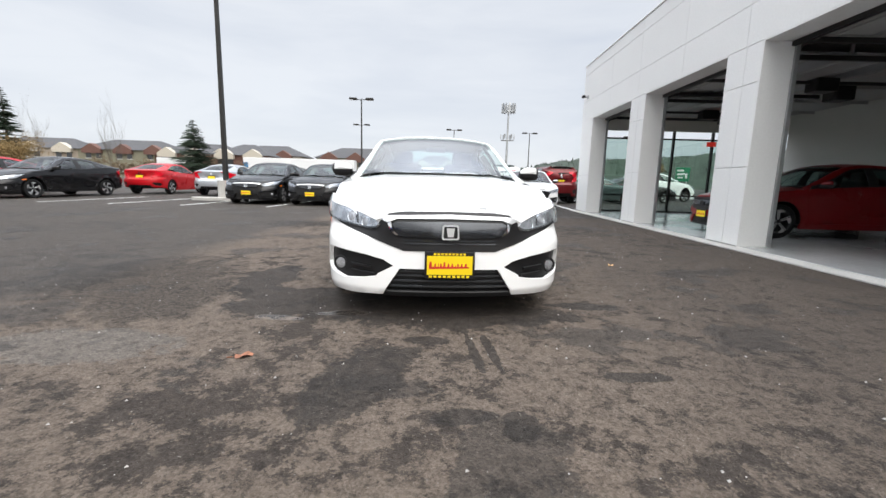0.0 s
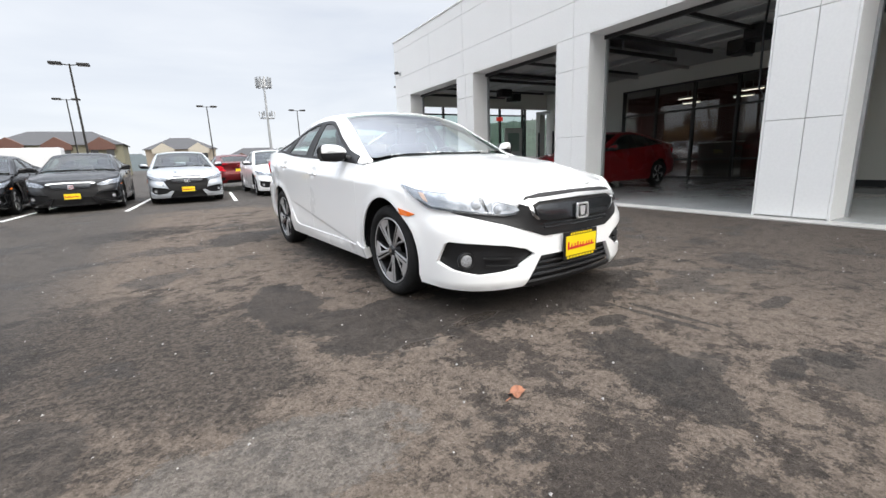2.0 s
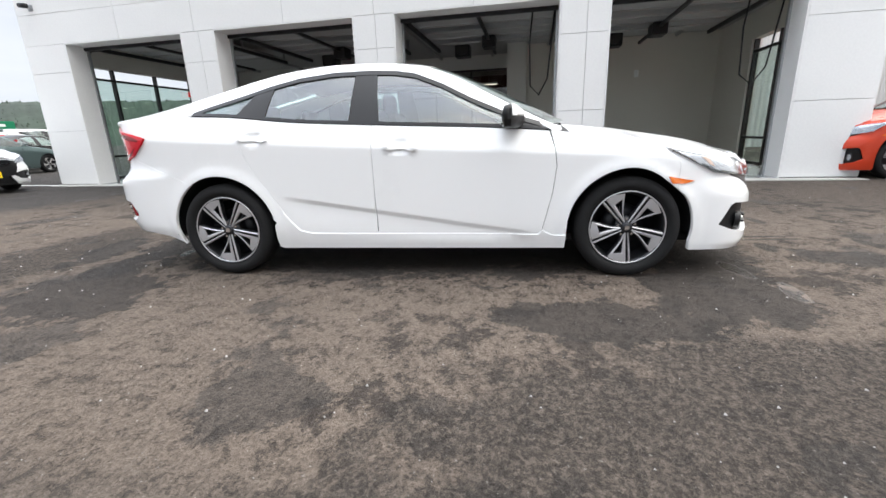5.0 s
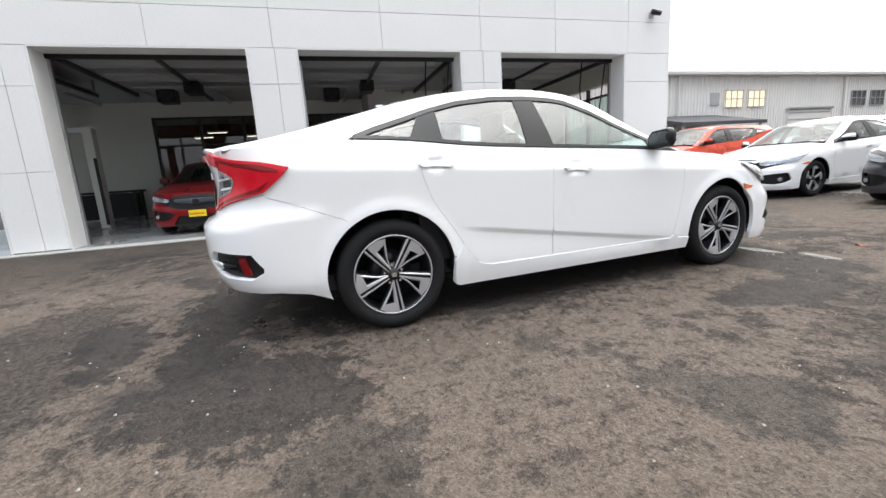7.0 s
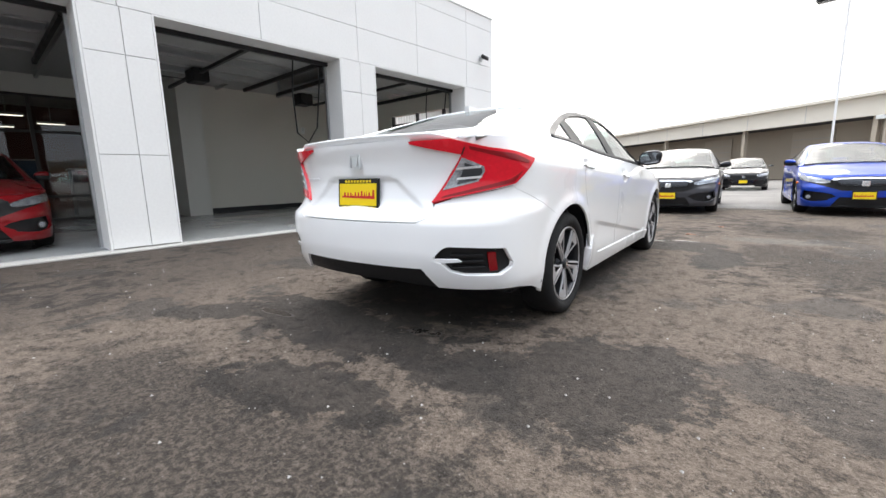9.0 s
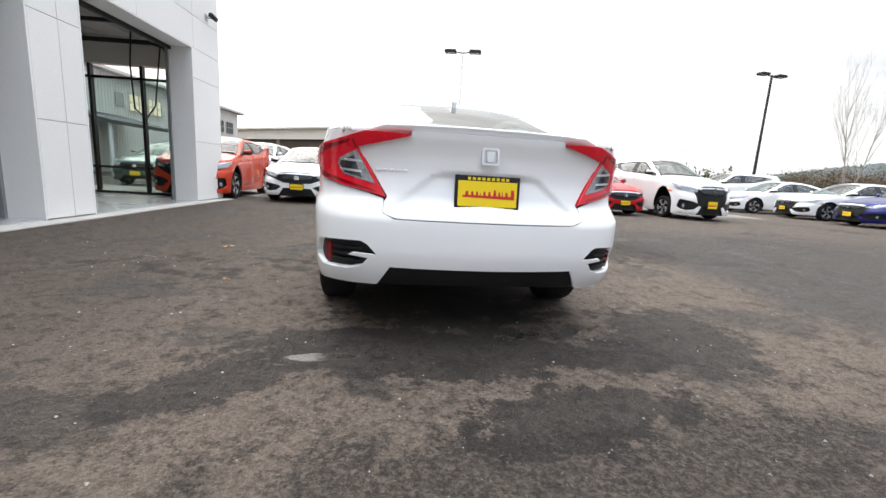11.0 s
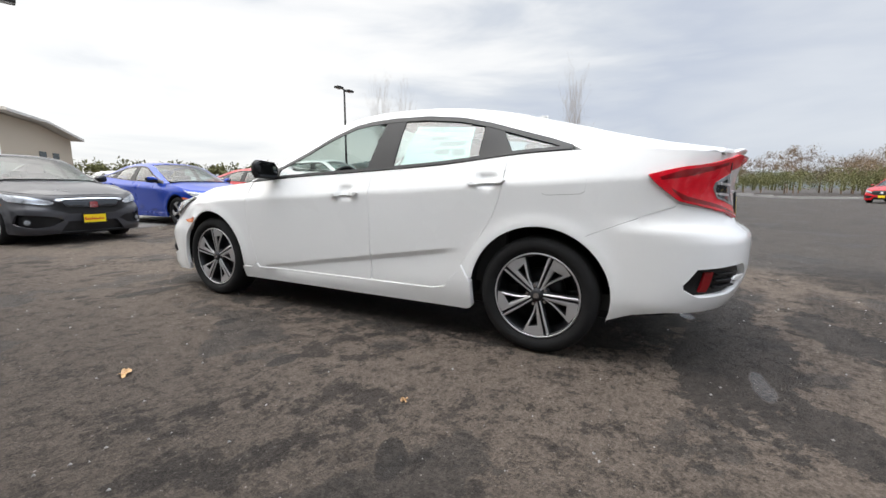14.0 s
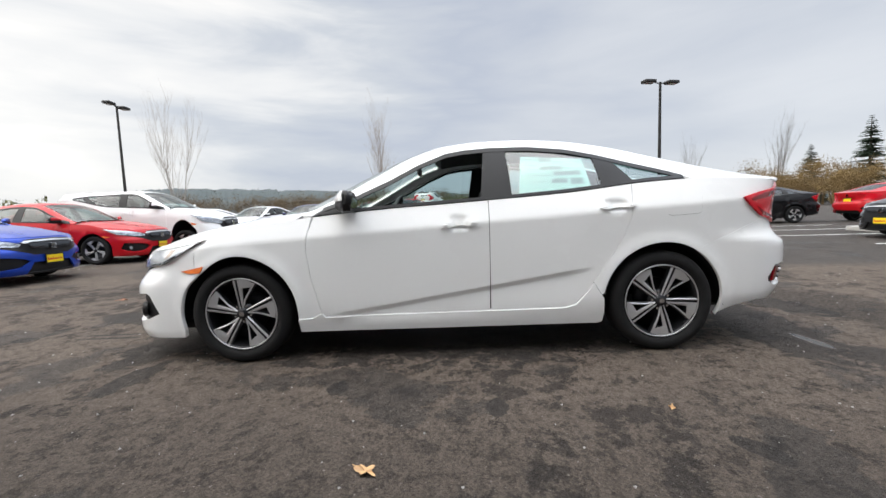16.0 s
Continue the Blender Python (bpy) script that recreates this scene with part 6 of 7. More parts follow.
M_GREENBRUSH = mat("olive_brush", (0.12, 0.12, 0.045), 0.95, var=0.5, scale=0.3)
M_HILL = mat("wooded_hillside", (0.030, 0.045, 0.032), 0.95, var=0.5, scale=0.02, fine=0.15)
# distance haze is mixed into this greyer, bluer hill colour
M_HILLFAR = mat("haze_tinted_far_hill", (0.06, 0.075, 0.078), 0.95, var=0.2, scale=0.01, fine=0.1)
M_GREENSIGN = mat("green_sign", (0.0, 0.18, 0.08), 0.4, var=0.05)
M_SIGNWHITE = mat("white_sign_print", (0.75, 0.77, 0.75), 0.5)
M_DARKWIN = mat("dark_window", (0.04, 0.045, 0.05), 0.1, var=0.1, coat=0.5)
M_WARMWIN = mat("lit_window", (1.0, 0.86, 0.62), 0.4, emit=0.35)
M_LEAF = mat("dry_leaf", (0.24, 0.10, 0.055), 0.7, var=0.3, scale=40)
M_LEAF2 = mat("pale_dry_leaf", (0.50, 0.31, 0.15), 0.7, var=0.25, scale=40)
M_ROOFMETAL = mat("grey_metal_roof", (0.55, 0.54, 0.52), 0.5, metal=0.1, var=0.08)
M_WHITEBOX = mat("white_trailer_skin", (0.72, 0.73, 0.74), 0.5, var=0.05, scale=0.5)
M_PEBBLE = mat("grey_gravel_stone", (0.30, 0.29, 0.28), 0.9, var=0.3, scale=6, rand=0.3)
M_GRAVEL = mat("compacted_gravel", (0.165, 0.155, 0.145), 0.95, var=0.55, scale=0.9, fine=22, bump=0.8)
rnd = random.Random(7)

# gravel apron under the south row
bm = bmesh.new()
edge = [(x, -7.35 - .14 * (4.8 - x) * .9 + .22 * noise.noise((x * .7, 0, 0))) for x in np.arange(9.5, -12.1, -.3)]
top_v = [bm.verts.new((x, y, .004)) for x, y in edge]
low_v = [bm.verts.new((x, -40, .004)) for x, y in edge]
for k in range(len(edge) - 1):
    bm.faces.new((top_v[k], low_v[k], low_v[k + 1], top_v[k + 1]))
bmesh.ops.recalc_face_normals(bm, faces=bm.faces)
tagged(link_bm("gravel", bm, M_GRAVEL), "pale compacted gravel beside the asphalt", "ground", kind="structure")
bm = bmesh.new()
for _ in range(2600):
    x = rnd.uniform(-11, 7.5)
    ye = -7.3 - .126 * (4.8 - x)
    y = ye + rnd.gauss(-.35, .45)
    r = rnd.uniform(.006, .022)
    vs = [bm.verts.new((x + r * rnd.uniform(.6, 1.2) * a, y + r * rnd.uniform(.6, 1.2) * b, .004 + r * c)) for a, b, c in ((1, 0, .2), (-.5, .9, .1), (-.5, -.9, .2), (0, 0, 1.0))]
    for q in ((0, 1, 3), (1, 2, 3), (2, 0, 3)):
        bm.faces.new([vs[i] for i in q])
tagged(link_bm("loose_gravel", bm, M_PEBBLE), "loose grey stones along the asphalt's edge", "gravel", kind="stuff")
# grit scattered over the asphalt round the car
bm = bmesh.new()
for _ in range(1500):
    a, d = rnd.uniform(0, 2 * math.pi), 1.2 + 5.2 * rnd.random() ** .8
    x, y = d * math.cos(a), d * 1.15 * math.sin(a)
    if x > 4.4:
        continue
    r = rnd.choice((.0025, .003, .004, .005, .008))
    vs = [bm.verts.new((x + r * p, y + r * q, r * s)) for p, q, s in ((1, 0, 0), (-.5, .9, 0), (-.6, -.8, 0), (.1, .1, .9))]
    for q in ((0, 1, 3), (1, 2, 3), (2, 0, 3)):
        bm.faces.new([vs[i] for i in q])
tagged(link_bm("grit", bm, M_PEBBLE), "small pale stones scattered on the asphalt", "grit", kind="stuff")


def dry_leaf(x, y, size, turn, material, label):
    """A curled lobed leaf lying on the ground."""
    bm = bmesh.new()
    n = 22
    cen = bm.verts.new((0, 0, .006))
    rim = []
    for k in range(n):
        a = 2 * math.pi * k / n
        r = size * (.55 + .35 * abs(math.cos(2.5 * a)) + .10 * math.sin(5 * a + x))
        rim.append(bm.verts.new((r * math.cos(a) * 1.25, r * math.sin(a) * .8, .004 + .016 * abs(math.sin(a * 1.5 + y)) ** 2)))
    for k in range(n):
        bm.faces.new((cen, rim[k], rim[(k + 1) % n]))
    add_tube(bm, [(-size * 1.1, 0, .006), (-size * 1.7, size * .1, .004)], .0025, 5)
    ob = link_bm("leaf", bm, material)
    ob.matrix_world = pose(x, y, 0, 0, 0, turn)
    return tagged(ob, label, "leaf", "fallen leaves")


dry_leaf(-.845, -2.93, .046, 20, M_LEAF, "curled reddish-brown leaf lying on the asphalt")
dry_leaf(2.08, -.14, .042, 60, M_LEAF2, "pale tan dry leaf lying on the asphalt")
dry_leaf(-1.05, -4.05, .05, 110, M_LEAF, "reddish-brown leaf lying on the asphalt")
dry_leaf(1.55, 1.15, .018, 10, M_LEAF2, "small tan leaf scrap on the asphalt")

# stall lines
for k, (x, y0, y1, sl) in enumerate(((-5.5, 7.9, 12.8, .03), (-3.4, 8.2, 13, .03), (-1.0, 9.0, 13.6, .03), (1.9, 9.4, 14, .03), (4.75, 10.6, 14.4, .03), (-8.0, 7.6, 12.4, .03), (-10.1, 7.5, 12.2, .03), (-12.2, 7.4, 12, .03))):
    bm = bmesh.new()
    n = 14
    prev = None
    for i in range(n + 1):
        y = y0 + (y1 - y0) * i / n
        w = .05 + .008 * noise.noise((x, y * 3, 0))
        cur = [bm.verts.new((x + sl * (y - y0) + s * w, y, .004)) for s in (-1, 1)]
        if prev:
            bm.faces.new((prev[0], prev[1], cur[1], cur[0]))
        prev = cur
    tagged(link_bm("stall_line", bm, M_LINE), "worn white painted stall line", "road marking", "stall lines")
# concrete kerb island at the first lamp
tagged(link_bm("kerb", box(-9.3, -7.3, 10.3, 10.62, 0, .13, .02), M_CONC), "pale concrete kerb at the lamp post", "kerb", kind="structure")

bm = bmesh.new()
for k in range(14):
    ya, yb = 1.0 + 1.3 * k, 2.3 + 1.3 * k - .01
    z = rise(-38, ya)
    add_prism(bm, [(-36.6 - .45 * (ya - 1), ya), (-36.9 - .45 * (ya - 1), ya), (-36.9 - .45 * (yb - 1), yb), (-36.6 - .45 * (yb - 1), yb)], "z", z - .2, z + .15)
tagged(link_bm("kerb", bm, M_CONC), "pale concrete kerb at the lot's far edge", "kerb", kind="structure")


def lamp_post(x, y, h, turn, pole=None):
    """Square pole on a concrete foot with shoebox heads."""
    c = thing("street_lamp", "parking lot lamp with a pale slim pole and two dark heads" if pole else "dark bronze parking lot lamp with two flat heads", "lamp post", pose(x, y, 0, 0, 0, turn), "lot lamps")
    part("foot", tube([(0, 0, 0), (0, 0, .75)], .3, 16), M_CONC, c, "round concrete foot")
    bm = bmesh.new()
    for k, (z, w) in enumerate(((.75, .045), (h, .035)) if pole else ((.75, .075), (h, .05))):
        for s, t in ((1, 1), (-1, 1), (-1, -1), (1, -1)):
            bm.verts.new((s * w, t * w, z))
    v = list(bm.verts)
    for k in range(4):
        bm.faces.new((v[k], v[(k + 1) % 4], v[4 + (k + 1) % 4], v[4 + k]))
    bm.faces.new(v[4:])
    part("pole", bm, pole or M_DARKMETAL, c)
    for s in (-1, 1):
        part("arm", tube([(0, 0, h - .1), (s * .45, 0, h - .04)], .035, 8), M_DARKMETAL, c)
        hd = bmesh.new()
        add_box(hd, s * .78 - .36, s * .78 + .36, -.26, .26, h - .10, h + .08, .04)
        part("head", hd, M_DARKMETAL, c, "flat shoebox head")
        part("lens", box(s * .78 - .28, s * .78 + .28, -.19, .19, h - .112, h - .1005), M_LENSGREY, c, "glass lens")
    return c


for x, y, h, turn in ((-8.3, 10.9, 9.2, 0), (-8.6, 36.6, 8.5, 0), (.4, 59, 8.5, 5), (11.9, 61, 8.5, 0), (-12.6, 55.6, 8.5, 0), (18.6, 39, 8.5, 15), (28, 63, 8.5, 10), (-24.7, -25.7, 9.2, 11), (-23.4, 10.8, 8.1, 108)):
    lamp_post(x, y, h, turn)
lamp_post(-2.4, -23.8, 8.6, -10, mat("white_pole_paint", (0.85, 0.85, 0.84), 0.5, var=0.04))

tw = thing("cell_tower", "slim grey monopole tower with antenna panels", "tower", pose(12.7, 94, 0))
part("mast", tube([(0, 0, 0), (0, 0, 18.4)], [.30, .16], 12), M_GALV, tw)
for z in (17.6, 11.4):
    for k in range(12 if z > 15 else 6):
        a = 2 * math.pi * k / (12 if z > 15 else 6)
        pb = box(-.16, .16, -.08, .08, z - (1.0 if z > 15 else .5), z + (1.0 if z > 15 else .5))
        bmesh.ops.transform(pb, matrix=pose(1.5 * math.cos(a), 1.5 * math.sin(a), 0, 0, 0, math.degrees(a) + 90), verts=pb.verts)
        part("antenna_panel", pb, M_GALV, tw)
    part("platform", tube([(1.4 * math.cos(2 * math.pi * k / 16), 1.4 * math.sin(2 * math.pi * k / 16), z - .8) for k in range(17)], .08, 6), M_GALV, tw)
    part("platform_arm", tube([(-1.4, 0, z - .8), (1.4, 0, z - .8)], .07, 6), M_GALV, tw)

sg = thing("road_sign", "green highway sign on two steel posts", "sign", pose(29, 48.7, 0, 0, 0, -32))
sg.scale = (.62, 1, .9)
for x in (-.8, .8):
    part("post", tube([(x, 0, 0), (x, 0, 3.7)], .06, 8), M_GALV, sg)
part("panel", box(-1.25, 1.25, -.06, -.02, 1.9, 3.8, .03), M_GREENSIGN, sg, "green sign panel")
for xa, xb, za, zb in ((-1.0, .2, 3.25, 3.5), (-1.0, .6, 2.75, 3.0), (-.9, .1, 2.3, 2.5)):
    part("bar", box(xa, xb, -.064, -.0605, za, zb), M_SIGNWHITE, sg, "white bar in place of lettering")
part("bar", prism([(.5, 2.3), (.85, 2.3), (.85, 2.7), (1.0, 2.7), (.68, 3.05), (.35, 2.7), (.5, 2.7)], "y", -.064, -.0605), M_SIGNWHITE, sg, "white arrow-like bar")


# ribbed metal building beyond the service bays
def ribbed_hall():
    c = thing("metal_hall", "pale ribbed metal hall with small lit windows", "building", pose(16.8, -36.6, 0))
    L0, H0 = 31.6, 5.2
    bm = bmesh.new()
    n = int(L0 / .22)
    prev = None
    for k in range(n + 1):
        y = k * .22
        for dy, dx in ((0, 0), (.05, -.05), (.11, -.05), (.16, 0)):
            cur = [bm.verts.new((dx, y + dy, z)) for z in (0, H0)]
            if prev:
                bm.faces.new((prev[0], cur[0], cur[1], prev[1]))
            prev = cur
    part("wall", bm, M_METALWALL, c, "pale grey ribbed cladding")
    part("end_wall", box(0.05, 12, -.1, 0, 0, H0), M_METALWALL, c)
    part("back", box(.06, 12, 0.01, L0 + .2, 0, H0 - .1), M_METALWALL, c)
    part("roof", prism([(-.35, H0), (-.35, H0 + .22), (6, H0 + 1.2), (12.4, H0 + .2), (12.4, H0)], "y", -.5, L0 + .5), M_ROOFMETAL, c, "low grey metal roof")
    part("gutter", box(-.45, -.35, -.5, L0 + .5, H0 + .02, H0 + .2, .02), M_ROOFMETAL, c)
    wins = ((14.2, 3.93, M_WARMWIN), (12.45, 3.93, M_WARMWIN), (3.6, 3.83, M_DARKWIN), (1.8, 3.83, M_DARKWIN))
    for y, z, mt in wins[:4]:
        w = part("window", box(-.09, -.05, y - .66, y + .66, z - .47, z + .47), mt, c, "paned window")
        for dy in (-.66, -.22, .22, .66):
            part("frame", box(-.12, -.09, y + dy - .022, y + dy + .022, z - .50, z + .50), M_GALV, w)
        for dz in (-.47, 0, .47):
            part("frame", box(-.118, -.092, y - .69, y + .69, z + dz - .022, z + dz + .022), M_GALV, w)
    part("louvre", box(-.1, -.05, 15.3, 15.95, 3.6, 4.3), M_GALV, c, "grey louvred vent")
    d = part("roller_door", box(-.10, -.05, 6.1, 9.8, 0, 3.2), M_METALWALL, c, "closed pale roller door")
    for k in range(8):
        part("door_rib", box(-.125, -.1005, 6.15, 9.75, .2 + .4 * k, .24 + .4 * k), M_GALV, d)
    part("door_hood", box(-.25, -.05, 6.0, 9.9, 3.22, 3.36, .03), M_GALV, c)
    for y in (18.3, 5.0):
        part("downpipe", tube([(-.15, y, 0), (-.15, y, H0)], .06, 8), M_METALWALL, c)
    part("canopy", prism([(-3.2, 2.25), (-3.2, 2.42), (-.05, 3.05), (-.05, 2.9)], "y", 15.6, 21.0), M_SHINGLE, c, "dark lean-to canopy")
    for y in (15.8, 20.8):
        part("canopy_post", tube([(-3.0, y, 0), (-3.0, y, 2.3)], .08, 8), M_WHITEBOX, c)
    return c


ribbed_hall()


def warehouse():
    """Tan loading hall with a deep canopy, slanted to the lot."""
    c = thing("warehouse", "tan loading warehouse with a deep pale canopy", "building", pose(-4.88, -37.24, 0, 0, 0, -37))
    W, D, H = 60.0, 10.5, 5.62
    part("wall", box(0.0, W, -D, -3.2, 0, H - .9), M_TAN, c, "tan concrete wall")
    part("side_wall", prism([(-D, 0), (-.25, 0), (-.25, H - .05), (-D * .5, H - .15), (-D, H - .9)], "x", -.12, 0.0), M_TAN, c)
    part("fascia", box(-.13, W, -.25, 0, H - 1.3, H), M_FASCIA, c, "pale fascia band")
    # dark roof material paints the shade under the canopy
    part("canopy_soffit", box(0, W, -3.2, -.25, H - 1.25, H - 1.0), M_SHINGLE, c, "canopy underside with its shade put into a dark colour")
    for k in range(12):
        part("fascia_joint", box(5.0 * k + 4.98, 5.0 * k + 5.02, .001, .006, H - 1.3, H), M_JOINT, c)
    part("roof", prism([(.3, H + .02), (.3, H + .2), (-D * .5, H + .05), (-D - .6, H - .75), (-D - .6, H - .95), (-D * .5, H - .12)], "x", -.9, W + .5), M_ROOFMETAL, c, "low pale roof")
    part("coping", box(-.95, W + .5, .02, .34, H + .0, H + .22, .02), M_FASCIA, c)
    for k in range(6):
        d = part("dock_door", box(5 + 9.5 * k, 8.4 + 9.5 * k, -3.2, -3.12, .9, 4.0), M_DOCK, c, "tan dock door")
        for z in (1.5, 2.1, 2.7, 3.3):
            part("door_rib", box(5.05 + 9.5 * k, 8.35 + 9.5 * k, -3.12, -3.09, z, z + .04), M_JOINT, d)
    for k in range(7):
        part("canopy_post", box(.4 + 10 * k, .7 + 10 * k, -.6, -.3, 0, H - 1.25), M_TAN, c)
    for y in (-5.6, -7.6):
        part("window", box(-.16, -.12, y - .5, y + .5, 2.4, 3.4), M_DARKWIN, c)
    part("flood_light", box(-.35, .15, .0, .35, H - 1.6, H - 1.35, .03), M_SIGNWHITE, c, "white flood light")
    return c


warehouse()


# town houses along the road
def town_house(x, y, w, d, h, turn, wallcol, label):
    c = thing("town_house", label, "house", pose(x, y, 0, 0, 0, turn), "town houses")
    part("wall", box(-w / 2, w / 2, -d / 2, d / 2, 0, h), mat(wallcol[0], wallcol[1], .8, var=.06, scale=.5), c)
    r = bmesh.new()
    o = .5
    b = [r.verts.new(p) for p in ((-w / 2 - o, -d / 2 - o, h), (w / 2 + o, -d / 2 - o, h), (w / 2 + o, d / 2 + o, h), (-w / 2 - o, d / 2 + o, h))]
    t = [r.verts.new(p) for p in ((-w / 2 + d * .42, 0, h + d * .24), (w / 2 - d * .42, 0, h + d * .24))]
    for q in ((b[0], b[1], t[1], t[0]), (b[1], b[2], t[1]), (b[2], b[3], t[0], t[1]), (b[3], b[0], t[0]), (b[3], b[2], b[1], b[0])):
        r.faces.new(q)
    part("roof", r, M_SHINGLE, c, "dark hipped roof")
    n = max(2, int(w / 6))
    for k in range(n):
        gx = -w / 2 + w * (k + .5) / n
        g = prism([(gx - 2.0, h - .9), (gx + 2.0, h - .9), (gx + 2.0, h), (gx, h + 1.3), (gx - 2.0, h)], "y", -d / 2 - .9, -d / 2 + 1)
        part("gable", g, mat(wallcol[2], wallcol[3], .8, var=.06), c)
        for z in (1.4, h - 2.0):
            for dx in (-1.1, 1.1):
                wdw = part("window", box(gx + dx - .55, gx + dx + .55, -d / 2 - .06, -d / 2, z, z + 1.3), M_DARKWIN, c)
                part("frame", box(gx + dx - .68, gx + dx + .68, -d / 2 - .09, -d / 2 - .061, z - .13, z - .01), M_SIGNWHITE, wdw)
                part("frame", box(gx + dx - .68, gx + dx + .68, -d / 2 - .09, -d / 2 - .061, z + 1.31, z + 1.43), M_SIGNWHITE, wdw)
    return c


RED = ("brick_red_siding", (.13, .065, .05))
TANW = ("tan_siding", (.36, .31, .25))
CREAM = ("cream_siding", (.48, .44, .37))
OLIVE = ("olive_siding", (.22, .21, .15))
for x, y, w, h, turn, a, b in ((-96, 96, 20, 6.2, 8, TANW, CREAM), (-76, 98, 20, 6.2, 6, OLIVE, RED), (-60, 99, 18, 5.8, 4, RED, CREAM), (-44, 101, 16, 5.9, 4, CREAM, RED), (-46, 92, 12, 5.4, 4, RED, CREAM), (-22, 98, 18, 5.6, 2, OLIVE, RED), (-4, 110, 13, 5.0, 0, TANW, CREAM), (13, 120, 16, 2.9, -4, TANW, RED)):
    town_house(x, y, w, 11, h, turn, (*a, *b), "two-storey town house with dark hipped roof and gables")

# long white trailer, box and pickup beyond the lot
tr = thing("trailer", "long white box trailer standing beyond the lot", "trailer", pose(-25, 66, 0, 0, 0, 3))
part("box", box(-9, 9, -1.3, 1.3, 1.1, 4.0, .06), M_WHITEBOX, tr, "white box body")
part("chassis", box(-8.8, 8.8, -.5, .5, .8, 1.1), M_BLACK, tr)
part("blue_panel", box(-9.03, -8.2, -1.32, -1.301, 1.5, 3.2), mat("blue_panel", (.05, .22, .45), .5), tr, "blue door panel")
for x in (-7, -5.8, 6, 7.2):
    part("wheel", tube([(x, -1.25, .5), (x, 1.25, .5)], .5, 16), M_RUBBER, tr)
tr2 = thing("cargo_box", "small white cargo box on wheels", "trailer", pose(-42, 60, 0, 0, 0, 30))
part("box", box(-2.6, 2.6, -1.1, 1.1, .9, 3.4, .05), M_WHITEBOX, tr2)
for x in (-1.5, 1.5):
    part("wheel", tube([(x, -1.0, .45), (x, 1.0, .45)], .45, 14), M_RUBBER, tr2)
pk = copy_thing(tmpl["suv_far"], pose(-36, 62, 0, 0, 0, 60))
for o in pk.children_recursive:
    if o.material_slots and o.material_slots[0].link == "OBJECT":
        o.material_slots[0].material = M_WHITE
tagged(pk, "white utility vehicle parked beyond the lot", "car", "distant vehicles")


# ---- plants ----
def conifer(x, y, h, spread, seed):
    c = thing("conifer", "dark green fir with drooping uneven boughs", "tree", pose(x, y, 0))
    r = random.Random(seed)
    part("trunk", tube([(0, 0, 0), (.1, 0, h * .5), (0, 0, h * .97)], [h * .022, h * .014, .02], 8), M_BARK, c)
    bm = bmesh.new()
    z = h * .08
    while z < h * .985:
        f = 1 - z / h
        for _ in range(16 if f > .15 else 8):
            a = r.uniform(0, 2 * math.pi)
            z += r.uniform(-.02, .02) * h * f
            ln = spread * (f ** .8) * r.uniform(.45, 1.12) + .12
            droop = r.uniform(.05, .32)
            for k in range(7):
                t0 = k / 7
                px, py, pz = ln * t0 * math.cos(a), ln * t0 * math.sin(a), z - droop * ln * t0 * t0 + .1 * ln * t0
                for s in (-1, 1, 0):
                    w = ln * .20 * (1.15 - t0) * r.uniform(.6, 1.3)
                    q = a + s * r.uniform(.5, 1.1)
                    tip = (px + (w + ln * .12) * math.cos(q), py + (w + ln * .12) * math.sin(q), pz - r.uniform(.0, .35) * w)
                    side = (.16 * w * math.sin(q), -.16 * w * math.cos(q))
                    vs = [bm.verts.new(p) for p in ((px, py, pz + .03), ((px + tip[0]) / 2 + side[0], (py + tip[1]) / 2 + side[1], (pz + tip[2]) / 2), tip, ((px + tip[0]) / 2 - side[0], (py + tip[1]) / 2 - side[1], (pz + tip[2]) / 2 - .05))]
                    bm.faces.new(vs)
        z += h * .021
    part("crown", bm, M_FIR, c, "dark green needles")
    return c


conifer(-62, 54, 12.4, 3.4, 1)
conifer(-37.5, 57, 9.0, 4.1, 2)
conifer(-70, 52, 9.5, 3.0, 3)


def bare_tree(x, y, h, stems, seed, material, label, fine=3):
    c = thing("bare_tree", label, "tree", pose(x, y, 0), "bare trees")
    r = random.Random(seed)
    tw_ = bmesh.new()

    def grow(p, d, ln, rad, level):
        pts, q = [p.copy()], p.copy()
        for k in range(4):
            d = (d + Vector((r.uniform(-.10, .10), r.uniform(-.10, .10), r.uniform(.02, .14)))).normalized()
            q = q + d * ln / 4
            pts.append(q.copy())
        add_tube(tw_, pts, [rad * (1 - .17 * k) for k in range(5)], 5 if level < 2 else 3, False)
        if level < fine:
            for _ in range(9 if level == 0 else 4):
                k = r.randint(1, 4)
                a = r.uniform(0, 2 * math.pi)
                nd = (d * r.uniform(.9, 1.3) + Vector((math.cos(a), math.sin(a), r.uniform(.4, 1.0))) * .36).normalized()
                grow(pts[k], nd, ln * r.uniform(.42, .62), rad * .42, level + 1)

    for s in range(stems):
        a = 2 * math.pi * s / max(1, stems) + r.uniform(-.4, .4)
        base = Vector((.35 * math.cos(a), .35 * math.sin(a), 0)) if stems > 1 else Vector((0, 0, 0))
        d = Vector((.05 * math.cos(a), .05 * math.sin(a), 1)).normalized()
        grow(base, d, h * r.uniform(.70, .92), h * .0055, 0)
    part("trunk", tw_, material, c, "bare stems and twigs")
    return c


